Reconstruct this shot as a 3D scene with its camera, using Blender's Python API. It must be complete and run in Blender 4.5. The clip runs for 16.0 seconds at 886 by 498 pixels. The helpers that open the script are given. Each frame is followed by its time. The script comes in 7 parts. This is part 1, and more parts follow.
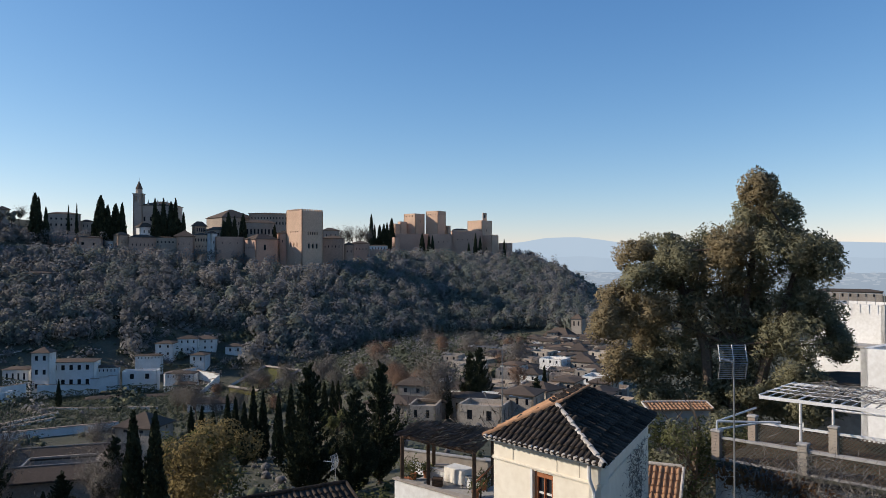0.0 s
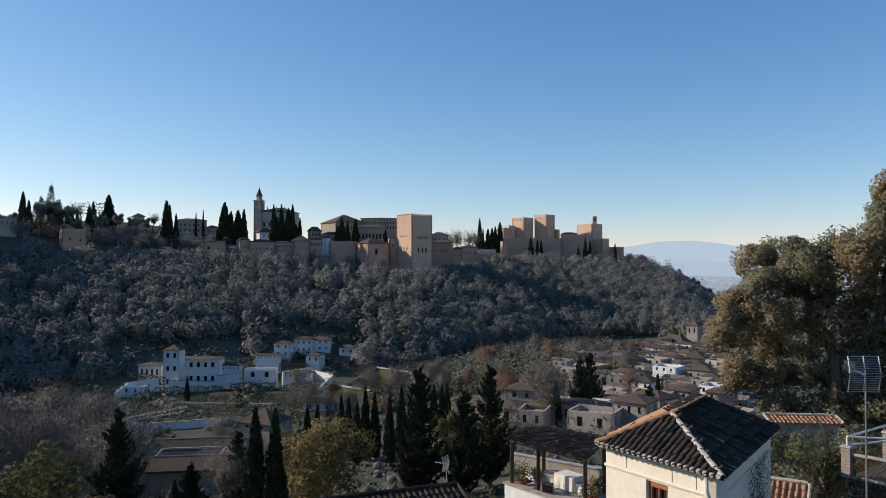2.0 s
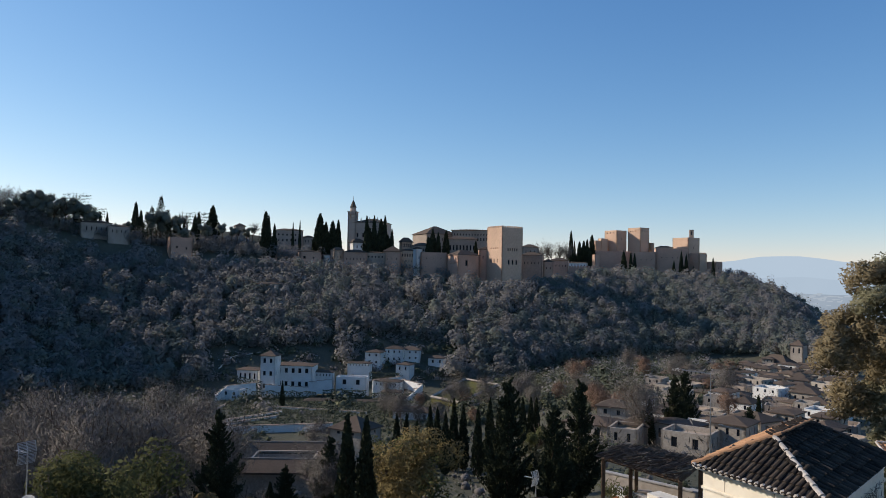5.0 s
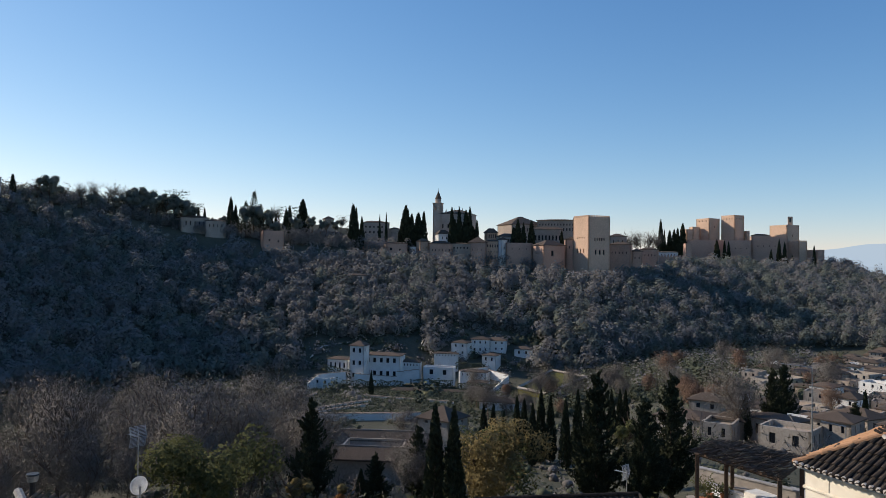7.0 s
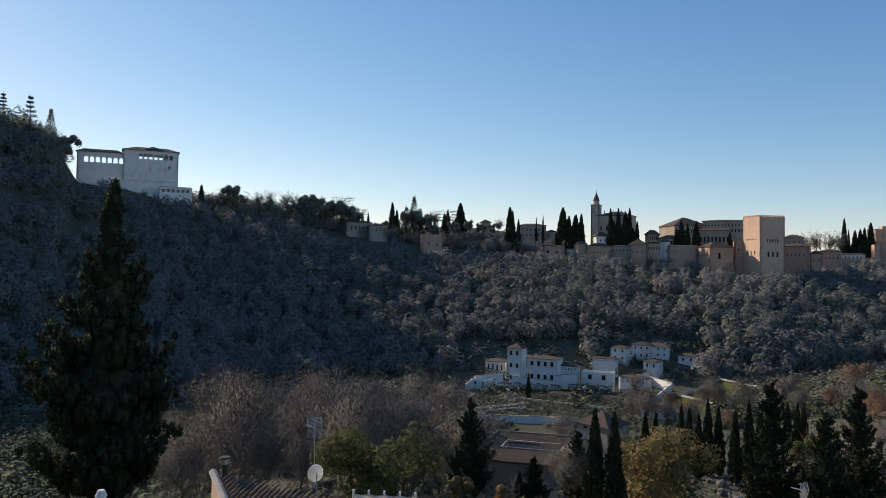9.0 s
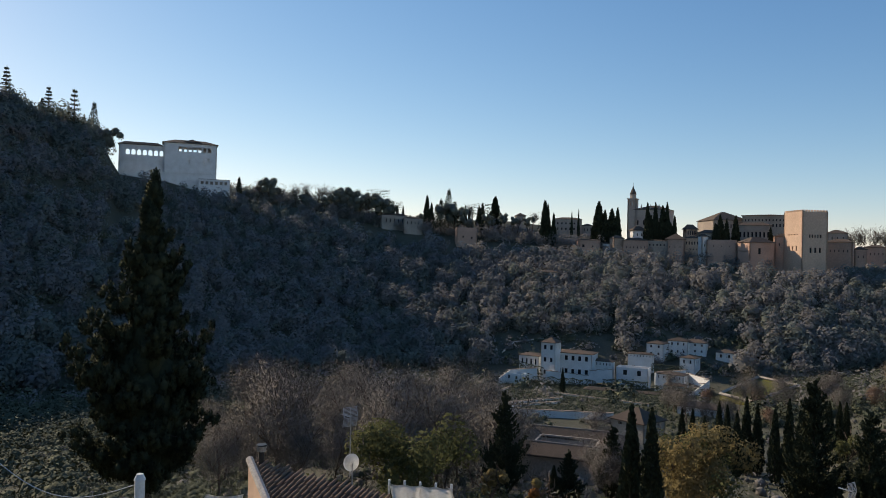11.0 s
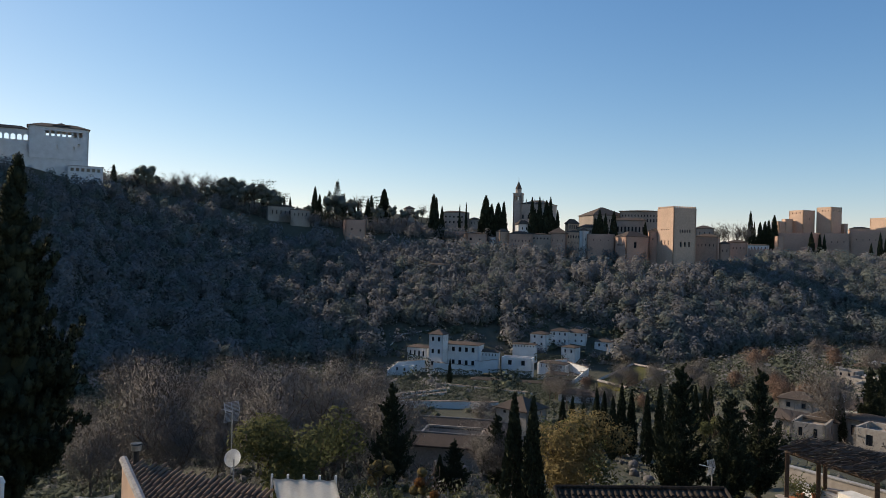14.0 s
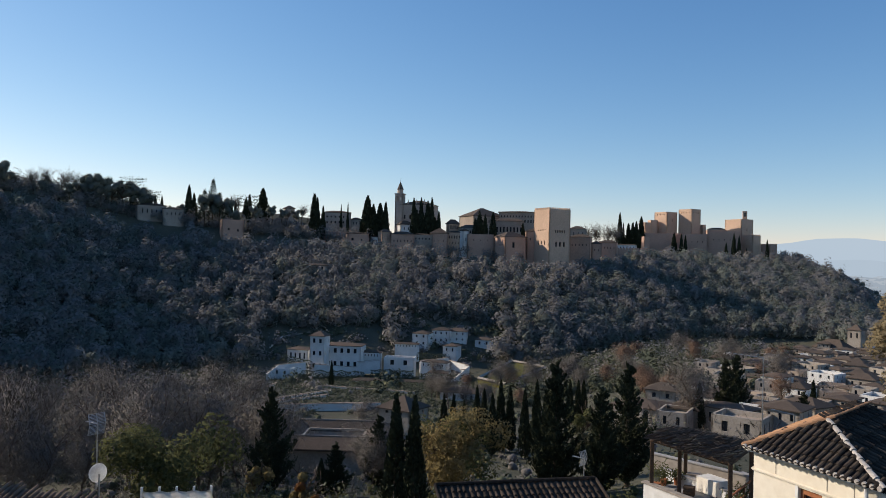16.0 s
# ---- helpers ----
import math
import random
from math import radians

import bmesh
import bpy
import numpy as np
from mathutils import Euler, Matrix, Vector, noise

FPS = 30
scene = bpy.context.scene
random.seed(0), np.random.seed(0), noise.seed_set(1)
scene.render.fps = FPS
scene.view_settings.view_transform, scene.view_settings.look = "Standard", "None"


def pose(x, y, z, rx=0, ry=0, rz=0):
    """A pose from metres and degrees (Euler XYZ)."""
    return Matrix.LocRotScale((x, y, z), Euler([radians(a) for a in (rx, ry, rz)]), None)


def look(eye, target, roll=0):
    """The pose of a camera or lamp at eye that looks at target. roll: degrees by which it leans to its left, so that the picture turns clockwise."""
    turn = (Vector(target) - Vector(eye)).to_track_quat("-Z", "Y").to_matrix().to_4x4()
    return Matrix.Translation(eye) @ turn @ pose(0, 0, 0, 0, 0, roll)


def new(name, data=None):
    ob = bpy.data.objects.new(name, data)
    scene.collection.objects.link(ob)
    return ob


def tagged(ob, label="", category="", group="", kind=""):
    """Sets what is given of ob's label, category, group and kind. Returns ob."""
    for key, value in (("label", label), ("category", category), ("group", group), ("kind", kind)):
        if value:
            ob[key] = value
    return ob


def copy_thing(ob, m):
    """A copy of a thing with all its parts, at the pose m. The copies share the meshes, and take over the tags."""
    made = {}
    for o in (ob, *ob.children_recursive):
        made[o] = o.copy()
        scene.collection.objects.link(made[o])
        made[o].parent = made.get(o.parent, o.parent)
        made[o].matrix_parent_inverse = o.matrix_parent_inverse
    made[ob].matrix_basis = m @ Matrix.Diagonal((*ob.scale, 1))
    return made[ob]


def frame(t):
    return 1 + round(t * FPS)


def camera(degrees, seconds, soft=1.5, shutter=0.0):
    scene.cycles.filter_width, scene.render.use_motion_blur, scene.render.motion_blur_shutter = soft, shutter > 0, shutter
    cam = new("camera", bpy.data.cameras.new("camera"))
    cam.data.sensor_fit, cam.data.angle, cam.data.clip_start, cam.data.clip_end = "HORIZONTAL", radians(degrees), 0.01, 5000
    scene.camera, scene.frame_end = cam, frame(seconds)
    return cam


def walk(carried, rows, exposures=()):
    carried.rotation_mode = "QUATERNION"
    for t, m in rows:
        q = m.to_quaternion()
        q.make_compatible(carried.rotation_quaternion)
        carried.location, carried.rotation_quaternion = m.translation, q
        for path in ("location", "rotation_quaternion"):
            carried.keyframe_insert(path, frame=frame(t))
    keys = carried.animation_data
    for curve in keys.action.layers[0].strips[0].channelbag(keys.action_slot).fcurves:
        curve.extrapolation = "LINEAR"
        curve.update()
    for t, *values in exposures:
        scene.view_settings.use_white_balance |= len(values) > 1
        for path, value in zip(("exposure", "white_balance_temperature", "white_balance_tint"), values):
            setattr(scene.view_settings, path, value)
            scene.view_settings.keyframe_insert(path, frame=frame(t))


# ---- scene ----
EYE = 100.0
cam = camera(61.86, 16.0, soft=0.85)
# seconds; offset from the first eye in metres; yaw, pitch, roll in degrees
ROWS = [
    (0, 0, 0, -0, 0, 1, -0),
    (0.5, -0.01, -0.033, 0.01, 1.57, 0.96, 0.05),
    (1, -0.013, -0.106, 0.02, 3.89, 1.01, 0.11),
    (1.5, -0.043, -0.157, 0.03, 6.01, 1.12, -0.03),
    (2, -0.056, -0.243, 0.037, 8.37, 1.3, -0.12),
    (2.5, -0.083, -0.333, 0.023, 9.79, 1.51, -0.36),
    (3, -0.09, -0.378, 0.065, 11.15, 1.44, -0.21),
    (3.5, -0.092, -0.377, 0.06, 12.11, 1.34, -0.23),
    (4, -0.081, -0.398, 0.058, 12.96, 1.78, -0.72),
    (6.5, -0.152, -0.429, 0.09, 20.1, 1.85, -0.69),
    (7, -0.142, -0.485, 0.106, 21.91, 1.32, -0.73),
    (7.5, -0.135, -0.557, 0.103, 24.09, 1.15, -0.79),
    (8, -0.178, -0.596, 0.101, 27.55, 1.42, -0.26),
    (8.5, 0.005, -0.805, 0.16, 31.3, 1.34, -0.78),
    (9, -0.088, -0.798, 0.124, 34, 1.38, -0.8),
    (9.5, 0.008, -0.903, 0.154, 35.69, 1.47, -0.66),
    (12, -0.526, -0.471, -0.068, 36.69, 0.61, -1.25),
    (12.5, -0.411, -0.491, -0.063, 34.58, 0.16, -1.22),
    (13, -0.315, -0.501, -0.078, 32.68, -0.02, -1.2),
    (13.5, -0.234, -0.564, -0.055, 30.27, -0.24, -1.14),
    (14, -0.174, -0.687, -0.011, 28.05, 0.45, -1.43),
    (14.5, -0.175, -0.681, -0.014, 25.66, 0.78, -1.41),
    (15, -0.048, -0.762, -0.004, 23.89, 0.92, -1.24),
    (15.5, -0.061, -0.782, -0.001, 22.33, 0.74, -1.33),
    (16, -0.111, -0.724, 0.03, 18.93, 0.67, -1.18),
]
walk(cam, [(t, pose(x, y, EYE + z, 90 + pitch, roll, yaw)) for t, x, y, z, yaw, pitch, roll in ROWS],
     exposures=[(0.0, 0.27, 6400, 10), (7.0, 0.25, 6450, 10), (9.0, 0.28, 6850, 10), (12.5, 0.28, 7100, 10), (16.0, 0.25, 6600, 10)])

# ---- sky and sun ----
SUN_AZ, SUN_EL = -86.0, 25.5
world = bpy.data.worlds.new("world")
scene.world = world
world.use_nodes = True
wn = world.node_tree
sky = wn.nodes.new("ShaderNodeTexSky")
sky.sky_type, sky.sun_disc = "NISHITA", False
sky.sun_elevation, sky.sun_rotation = radians(SUN_EL), radians(SUN_AZ)
sky.altitude, sky.air_density, sky.dust_density, sky.ozone_density = 700, 1.0, 0.24, 3.7
wn.nodes["Background"].inputs["Strength"].default_value = 0.112
split, join = wn.nodes.new("ShaderNodeSeparateColor"), wn.nodes.new("ShaderNodeCombineColor")
wn.links.new(sky.outputs[0], split.inputs[0])
for i, power, gain in ((0, 1.3, 0.757), (1, 1.0, 1.0), (2, 0.75, 1.54)):  # clear winter air: deep blue away from the sun
    pw, mu = wn.nodes.new("ShaderNodeMath"), wn.nodes.new("ShaderNodeMath")
    pw.operation, mu.operation = "POWER", "MULTIPLY"
    pw.inputs[1].default_value, mu.inputs[1].default_value = power, gain
    wn.links.new(split.outputs[i], pw.inputs[0])
    wn.links.new(pw.outputs[0], mu.inputs[0])
    wn.links.new(mu.outputs[0], join.inputs[i])
wn.links.new(join.outputs[0], wn.nodes["Background"].inputs["Color"])
lamp = bpy.data.lights.new("sun", "SUN")
lamp.energy, lamp.angle, lamp.color = 4.2, radians(0.6), (1.0, 0.88, 0.74)
sun = new("sun", lamp)
sd = Vector((math.sin(radians(SUN_AZ)) * math.cos(radians(SUN_EL)), math.cos(radians(SUN_AZ)) * math.cos(radians(SUN_EL)), math.sin(radians(SUN_EL))))
sun.matrix_world = look(sd * 900, (0, 0, 0))


# ---- materials ----
def mat(name, a, b=None, rough=0.85, coarse=0.15, fine=6.0, bump=0.25, metal=0.0, island=0.0, objvar=0.0, leafy=0.0):
    """A surface whose colour wanders between a and b at a coarse and a fine scale (cycles per metre), with fine relief."""
    m = bpy.data.materials.new(name)
    m.use_nodes = True
    nt, ns = m.node_tree, m.node_tree.nodes
    bsdf = ns["Principled BSDF"]
    geo = ns.new("ShaderNodeNewGeometry")
    b = b or tuple(c * 0.7 for c in a)
    n1, n2 = ns.new("ShaderNodeTexNoise"), ns.new("ShaderNodeTexNoise")
    for n, s, dt in ((n1, coarse, 5), (n2, fine, 4)):
        n.inputs["Scale"].default_value, n.inputs["Detail"].default_value = s, dt
        nt.links.new(geo.outputs["Position"], n.inputs["Vector"])
    add = ns.new("ShaderNodeMath")
    add.operation = "ADD"
    nt.links.new(n1.outputs["Fac"], add.inputs[0])
    nt.links.new(n2.outputs["Fac"], add.inputs[1])
    last = add
    for amount, node, out in ((island, geo, "Random Per Island"), (objvar, None, "Random")):
        if amount:
            node = node or ns.new("ShaderNodeObjectInfo")
            ma = ns.new("ShaderNodeMath")
            ma.operation, ma.inputs[1].default_value = "MULTIPLY_ADD", amount
            nt.links.new(node.outputs[out], ma.inputs[0])
            nt.links.new(last.outputs[0], ma.inputs[2])
            last = ma
    ramp = ns.new("ShaderNodeMapRange")
    ramp.inputs["From Min"].default_value = 0.7
    ramp.inputs["From Max"].default_value = 1.3 + island + objvar
    nt.links.new(last.outputs[0], ramp.inputs["Value"])
    mix = ns.new("ShaderNodeMix")
    mix.data_type = "RGBA"
    mix.inputs["A"].default_value, mix.inputs["B"].default_value = (*a, 1), (*b, 1)
    nt.links.new(ramp.outputs[0], mix.inputs["Factor"])
    nt.links.new(mix.outputs["Result"], bsdf.inputs["Base Color"])
    bsdf.inputs["Roughness"].default_value, bsdf.inputs["Metallic"].default_value = rough, metal
    bsdf.inputs["Specular IOR Level"].default_value = 0.05 if rough > 0.8 else 0.4
    if leafy:
        thin, both = ns.new("ShaderNodeBsdfTranslucent"), ns.new("ShaderNodeMixShader")
        nt.links.new(mix.outputs["Result"], thin.inputs["Color"])
        both.inputs[0].default_value = leafy
        nt.links.new(bsdf.outputs[0], both.inputs[1])
        nt.links.new(thin.outputs[0], both.inputs[2])
        nt.links.new(both.outputs[0], ns["Material Output"].inputs["Surface"])
    if bump:
        bp = ns.new("ShaderNodeBump")
        bp.inputs["Strength"].default_value, bp.inputs["Distance"].default_value = bump, 0.3 / fine
        nt.links.new(n2.outputs["Fac"], bp.inputs["Height"])
        nt.links.new(bp.outputs[0], bsdf.inputs["Normal"])
    return m


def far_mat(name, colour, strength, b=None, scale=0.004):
    """Distant land: a plain glowing backdrop with miles of haze put into its colour."""
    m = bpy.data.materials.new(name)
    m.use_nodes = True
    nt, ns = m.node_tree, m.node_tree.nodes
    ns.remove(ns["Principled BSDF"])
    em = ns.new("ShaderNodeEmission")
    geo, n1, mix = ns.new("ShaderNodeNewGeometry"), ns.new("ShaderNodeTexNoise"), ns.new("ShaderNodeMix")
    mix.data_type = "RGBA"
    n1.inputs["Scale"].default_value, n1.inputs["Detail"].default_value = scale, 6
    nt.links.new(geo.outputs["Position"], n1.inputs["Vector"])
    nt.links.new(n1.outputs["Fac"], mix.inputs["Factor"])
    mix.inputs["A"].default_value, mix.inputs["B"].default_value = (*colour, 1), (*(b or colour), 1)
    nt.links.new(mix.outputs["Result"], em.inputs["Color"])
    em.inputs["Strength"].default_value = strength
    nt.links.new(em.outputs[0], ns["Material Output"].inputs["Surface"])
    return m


SOIL = mat("dry_soil", (0.12, 0.112, 0.08), (0.06, 0.062, 0.045), coarse=0.05, fine=1.5)
WHITE = mat("whitewash", (0.78, 0.77, 0.74), (0.62, 0.60, 0.56), coarse=0.3, fine=4, bump=0.1)
CREAM = mat("cream_render", (0.80, 0.73, 0.60), (0.70, 0.62, 0.49), coarse=0.4, fine=5, bump=0.1)
OLDWALL = mat("aged_plaster", (0.42, 0.37, 0.31), (0.28, 0.24, 0.20), coarse=0.2, fine=3, bump=0.3)
TAPIA = mat("reddish_rammed_earth", (0.57, 0.365, 0.265), (0.42, 0.275, 0.205), coarse=0.09, fine=1.2, bump=0.4)
TAPIA_PALE = mat("pale_ochre_masonry", (0.65, 0.45, 0.32), (0.50, 0.345, 0.245), coarse=0.08, fine=1.0, bump=0.4)
PALE_STONE = mat("pale_tan_stone", (0.56, 0.44, 0.35), (0.42, 0.33, 0.265), coarse=0.1, fine=1.5, bump=0.3)
STONE = mat("grey_tan_stone", (0.42, 0.34, 0.27), (0.28, 0.23, 0.19), coarse=0.1, fine=1.5, bump=0.3)
ROOF = mat("weathered_clay_roof", (0.155, 0.115, 0.088), (0.07, 0.058, 0.048), coarse=0.5, fine=4.5, bump=0.8, objvar=0.9)
TILE = mat("lichened_clay_tile", (0.10, 0.078, 0.06), (0.014, 0.013, 0.012), coarse=1.4, fine=11, bump=0.5, objvar=0.6)
TILE_WARM = mat("ochre_and_sunlit_clay_tile", (0.42, 0.24, 0.13), (0.30, 0.17, 0.10), coarse=0.8, fine=8, bump=0.4, objvar=0.4)
MORTAR = mat("pale_lime_mortar", (0.55, 0.50, 0.44), (0.33, 0.29, 0.25), coarse=1.5, fine=12, bump=0.4)
# near-black that stands in for shade inside openings and under roof tiles
DARK = mat("shade_black", (0.02, 0.02, 0.022), (0.03, 0.03, 0.03), bump=0)
GLASS = mat("window_glass", (0.03, 0.035, 0.04), (0.02, 0.022, 0.03), rough=0.12, bump=0)
WOOD = mat("weathered_timber", (0.14, 0.09, 0.06), (0.07, 0.05, 0.035), coarse=1, fine=14, bump=0.4)
BARK = mat("grey_brown_bark", (0.16, 0.12, 0.09), (0.08, 0.06, 0.045), coarse=0.8, fine=8, bump=0.6)
TWIG = mat("bare_winter_twigs", (0.24, 0.215, 0.19), (0.12, 0.11, 0.10), coarse=0.05, fine=1, bump=0, island=0.5)
TWIG_RED = mat("russet_winter_twigs", (0.26, 0.165, 0.115), (0.15, 0.10, 0.075), coarse=0.05, fine=1, bump=0, island=0.5)
# both woodland colours lifted above real foliage to imitate distant haze
WOODS_BROWN = mat("haze_lifted_bare_woodland", (0.35, 0.33, 0.30), (0.22, 0.21, 0.20), coarse=0.05, fine=0.3, bump=0, island=0.12, leafy=0.55)
WOODS_GREEN = mat("haze_lifted_evergreens", (0.27, 0.285, 0.235), (0.165, 0.18, 0.155), coarse=0.05, fine=0.3, bump=0, island=0.12, leafy=0.5)
CYPRESS = mat("cypress_foliage", (0.07, 0.074, 0.04), (0.022, 0.027, 0.017), coarse=0.5, fine=3, bump=0, island=0.6)
EUC = mat("eucalyptus_leaf", (0.30, 0.28, 0.175), (0.14, 0.14, 0.09), coarse=0.25, fine=2, bump=0, island=0.6, leafy=0.4)
# golden copy of the leaf: sunlight put into the colour
EUC_GOLD = mat("sunlit_eucalyptus_leaf", (0.34, 0.275, 0.165), (0.20, 0.165, 0.10), coarse=0.25, fine=2, bump=0, island=0.6, leafy=0.4)
OLIVE = mat("olive_green_leaf", (0.15, 0.15, 0.065), (0.06, 0.068, 0.032), coarse=0.4, fine=2, bump=0, island=0.6, leafy=0.4)
YELLOW = mat("autumn_yellow_leaf", (0.30, 0.235, 0.105), (0.165, 0.125, 0.06), coarse=0.3, fine=2, bump=0, island=0.6, leafy=0.4)
RUST = mat("rust_brown_leaf", (0.26, 0.12, 0.045), (0.15, 0.085, 0.04), coarse=0.3, fine=2, bump=0, island=0.6, leafy=0.4)
HEDGE = mat("dark_hedge_leaf", (0.13, 0.135, 0.085), (0.06, 0.068, 0.045), coarse=0.3, fine=2, bump=0, island=0.3)
GRASS = mat("winter_grass", (0.16, 0.15, 0.045), (0.10, 0.09, 0.03), coarse=0.1, fine=2)
METAL = mat("galvanised_steel", (0.45, 0.45, 0.44), (0.32, 0.31, 0.30), rough=0.4, metal=0.7, coarse=2, fine=20, bump=0.05)
WHITE_METAL = mat("white_painted_steel", (0.75, 0.74, 0.72), (0.55, 0.53, 0.50), rough=0.5, coarse=2, fine=20, bump=0.05)
CANVAS = mat("cream_canvas", (0.85, 0.80, 0.70), (0.72, 0.66, 0.56), coarse=0.8, fine=14, bump=0.15)
CONCRETE = mat("pale_concrete", (0.42, 0.40, 0.37), (0.28, 0.26, 0.24), coarse=0.5, fine=6)
REED = mat("grey_brown_reed", (0.16, 0.125, 0.095), (0.07, 0.055, 0.045), coarse=1.5, fine=12, bump=0.3, island=0.6)
TERRACOTTA = mat("terracotta", (0.42, 0.17, 0.08), (0.30, 0.12, 0.06), coarse=2, fine=10)
BLACK = mat("blackened_metal", (0.03, 0.03, 0.03), (0.05, 0.045, 0.04), rough=0.5, metal=0.4, bump=0)


# ---- building blocks ----
def spot(az, el, d):
    """A place by its bearing and rise in degrees from the first eye and its level distance in metres."""
    a = radians(az)
    return Vector((d * math.sin(a), d * math.cos(a), EYE + d * math.tan(radians(el))))


def thing(name, where, turn, label, category, group="", kind=""):
    ob = new(name)
    ob.empty_display_size = 0.5
    ob.matrix_world = pose(*where, 0, 0, turn)
    return tagged(ob, label, category, group, kind)


def link(name, me, material, parent=None, label=""):
    if material and not me.materials:
        me.materials.append(material)
    ob = new(name, me)
    if parent:
        ob.parent = parent
    if label:
        ob["label"] = label
    return ob


def part(name, bm, material, parent=None, label="", smooth=False):
    me = bpy.data.meshes.new(name)
    bmesh.ops.recalc_face_normals(bm, faces=bm.faces)
    bm.to_mesh(me)
    bm.free()
    if smooth:
        me.polygons.foreach_set("use_smooth", [True] * len(me.polygons))
    return link(name, me, material, parent, label)


def raw(name, verts, faces, material, parent=None, label="", normals=None):
    """A mesh from numpy arrays of vertices and of equally sided faces; normals, one a vertex, round off a leafy mass."""
    me = bpy.data.meshes.new(name)
    verts, faces = np.array(verts, np.float32), np.array(faces, np.int32)
    if normals is not None:
        flat = np.cross(verts[faces[:, 1]] - verts[faces[:, 0]], verts[faces[:, 2]] - verts[faces[:, 0]])
        turn = (flat * np.asarray(normals)[faces].mean(1)).sum(1) < 0
        faces[turn] = faces[turn][:, ::-1]
    k = faces.shape[1]
    me.vertices.add(len(verts))
    me.vertices.foreach_set("co", verts.ravel())
    me.loops.add(faces.size)
    me.loops.foreach_set("vertex_index", faces.ravel())
    me.polygons.add(len(faces))
    me.polygons.foreach_set("loop_start", np.arange(0, faces.size, k, dtype=np.int32))
    me.update(calc_edges=True)
    if normals is not None:
        normals = np.asarray(normals, np.float32)
        normals /= np.linalg.norm(normals, axis=1)[:, None] + 1e-9
        me.polygons.foreach_set("use_smooth", [True] * len(me.polygons))
        me.normals_split_custom_set_from_vertices(normals)
    return link(name, me, material, parent, label)


def box(bm, x0, x1, y0, y1, z0, z1):
    v = [bm.verts.new(p) for p in ((x0, y0, z0), (x1, y0, z0), (x1, y1, z0), (x0, y1, z0), (x0, y0, z1), (x1, y0, z1), (x1, y1, z1), (x0, y1, z1))]
    for f in ((3, 2, 1, 0), (4, 5, 6, 7), (0, 1, 5, 4), (1, 2, 6, 5), (2, 3, 7, 6), (3, 0, 4, 7)):
        bm.faces.new([v[i] for i in f])


def bar(bm, a, b, r0, r1=None, n=6):
    """A tapered round bar from a to b."""
    a, b = Vector(a), Vector(b)
    q = (b - a).to_track_quat("Z", "Y")
    r1 = r0 if r1 is None else r1
    rings = []
    for p, r in ((a, r0), (b, r1)):
        rings.append([bm.verts.new(p + q @ Vector((r * math.cos(2 * math.pi * i / n), r * math.sin(2 * math.pi * i / n), 0))) for i in range(n)])
    for i in range(n):
        bm.faces.new((rings[0][i], rings[0][(i + 1) % n], rings[1][(i + 1) % n], rings[1][i]))
    bm.faces.new(rings[0][::-1])
    bm.faces.new(rings[1])


def B():
    return bmesh.new()


def wall(bm, w, h, t, holes, at=(0, 0, 0), turn=0.0):
    """A wall w long, h high and t thick, whose outer face is y = 0, with holes (x0, x1, z0, z1) through it."""
    xs = sorted({0.0, w, *[v for q in holes for v in q[:2]]})
    zs = sorted({0.0, h, *[v for q in holes for v in q[2:]]})
    m = pose(*at, 0, 0, turn)
    nx, nz, made = len(xs) - 1, len(zs) - 1, {}

    def full(i, j):
        if not (0 <= i < nx and 0 <= j < nz):
            return False
        cx, cz = (xs[i] + xs[i + 1]) / 2, (zs[j] + zs[j + 1]) / 2
        return not any(q[0] < cx < q[1] and q[2] < cz < q[3] for q in holes)

    def vert(i, s, j):
        if (i, s, j) not in made:
            made[i, s, j] = bm.verts.new(m @ Vector((xs[i], t * s, zs[j])))
        return made[i, s, j]

    for i in range(nx):
        for j in range(nz):
            if not full(i, j):
                continue
            bm.faces.new((vert(i, 0, j), vert(i + 1, 0, j), vert(i + 1, 0, j + 1), vert(i, 0, j + 1)))
            bm.faces.new((vert(i, 1, j + 1), vert(i + 1, 1, j + 1), vert(i + 1, 1, j), vert(i, 1, j)))
            for di, dj, q in ((-1, 0, ((i, 0, j), (i, 0, j + 1), (i, 1, j + 1), (i, 1, j))), (1, 0, ((i + 1, 0, j), (i + 1, 1, j), (i + 1, 1, j + 1), (i + 1, 0, j + 1))),
                              (0, -1, ((i, 0, j), (i, 1, j), (i + 1, 1, j), (i + 1, 0, j))), (0, 1, ((i, 0, j + 1), (i + 1, 0, j + 1), (i + 1, 1, j + 1), (i, 1, j + 1)))):
                if not full(i + di, j + dj):
                    bm.faces.new([vert(*k) for k in q])


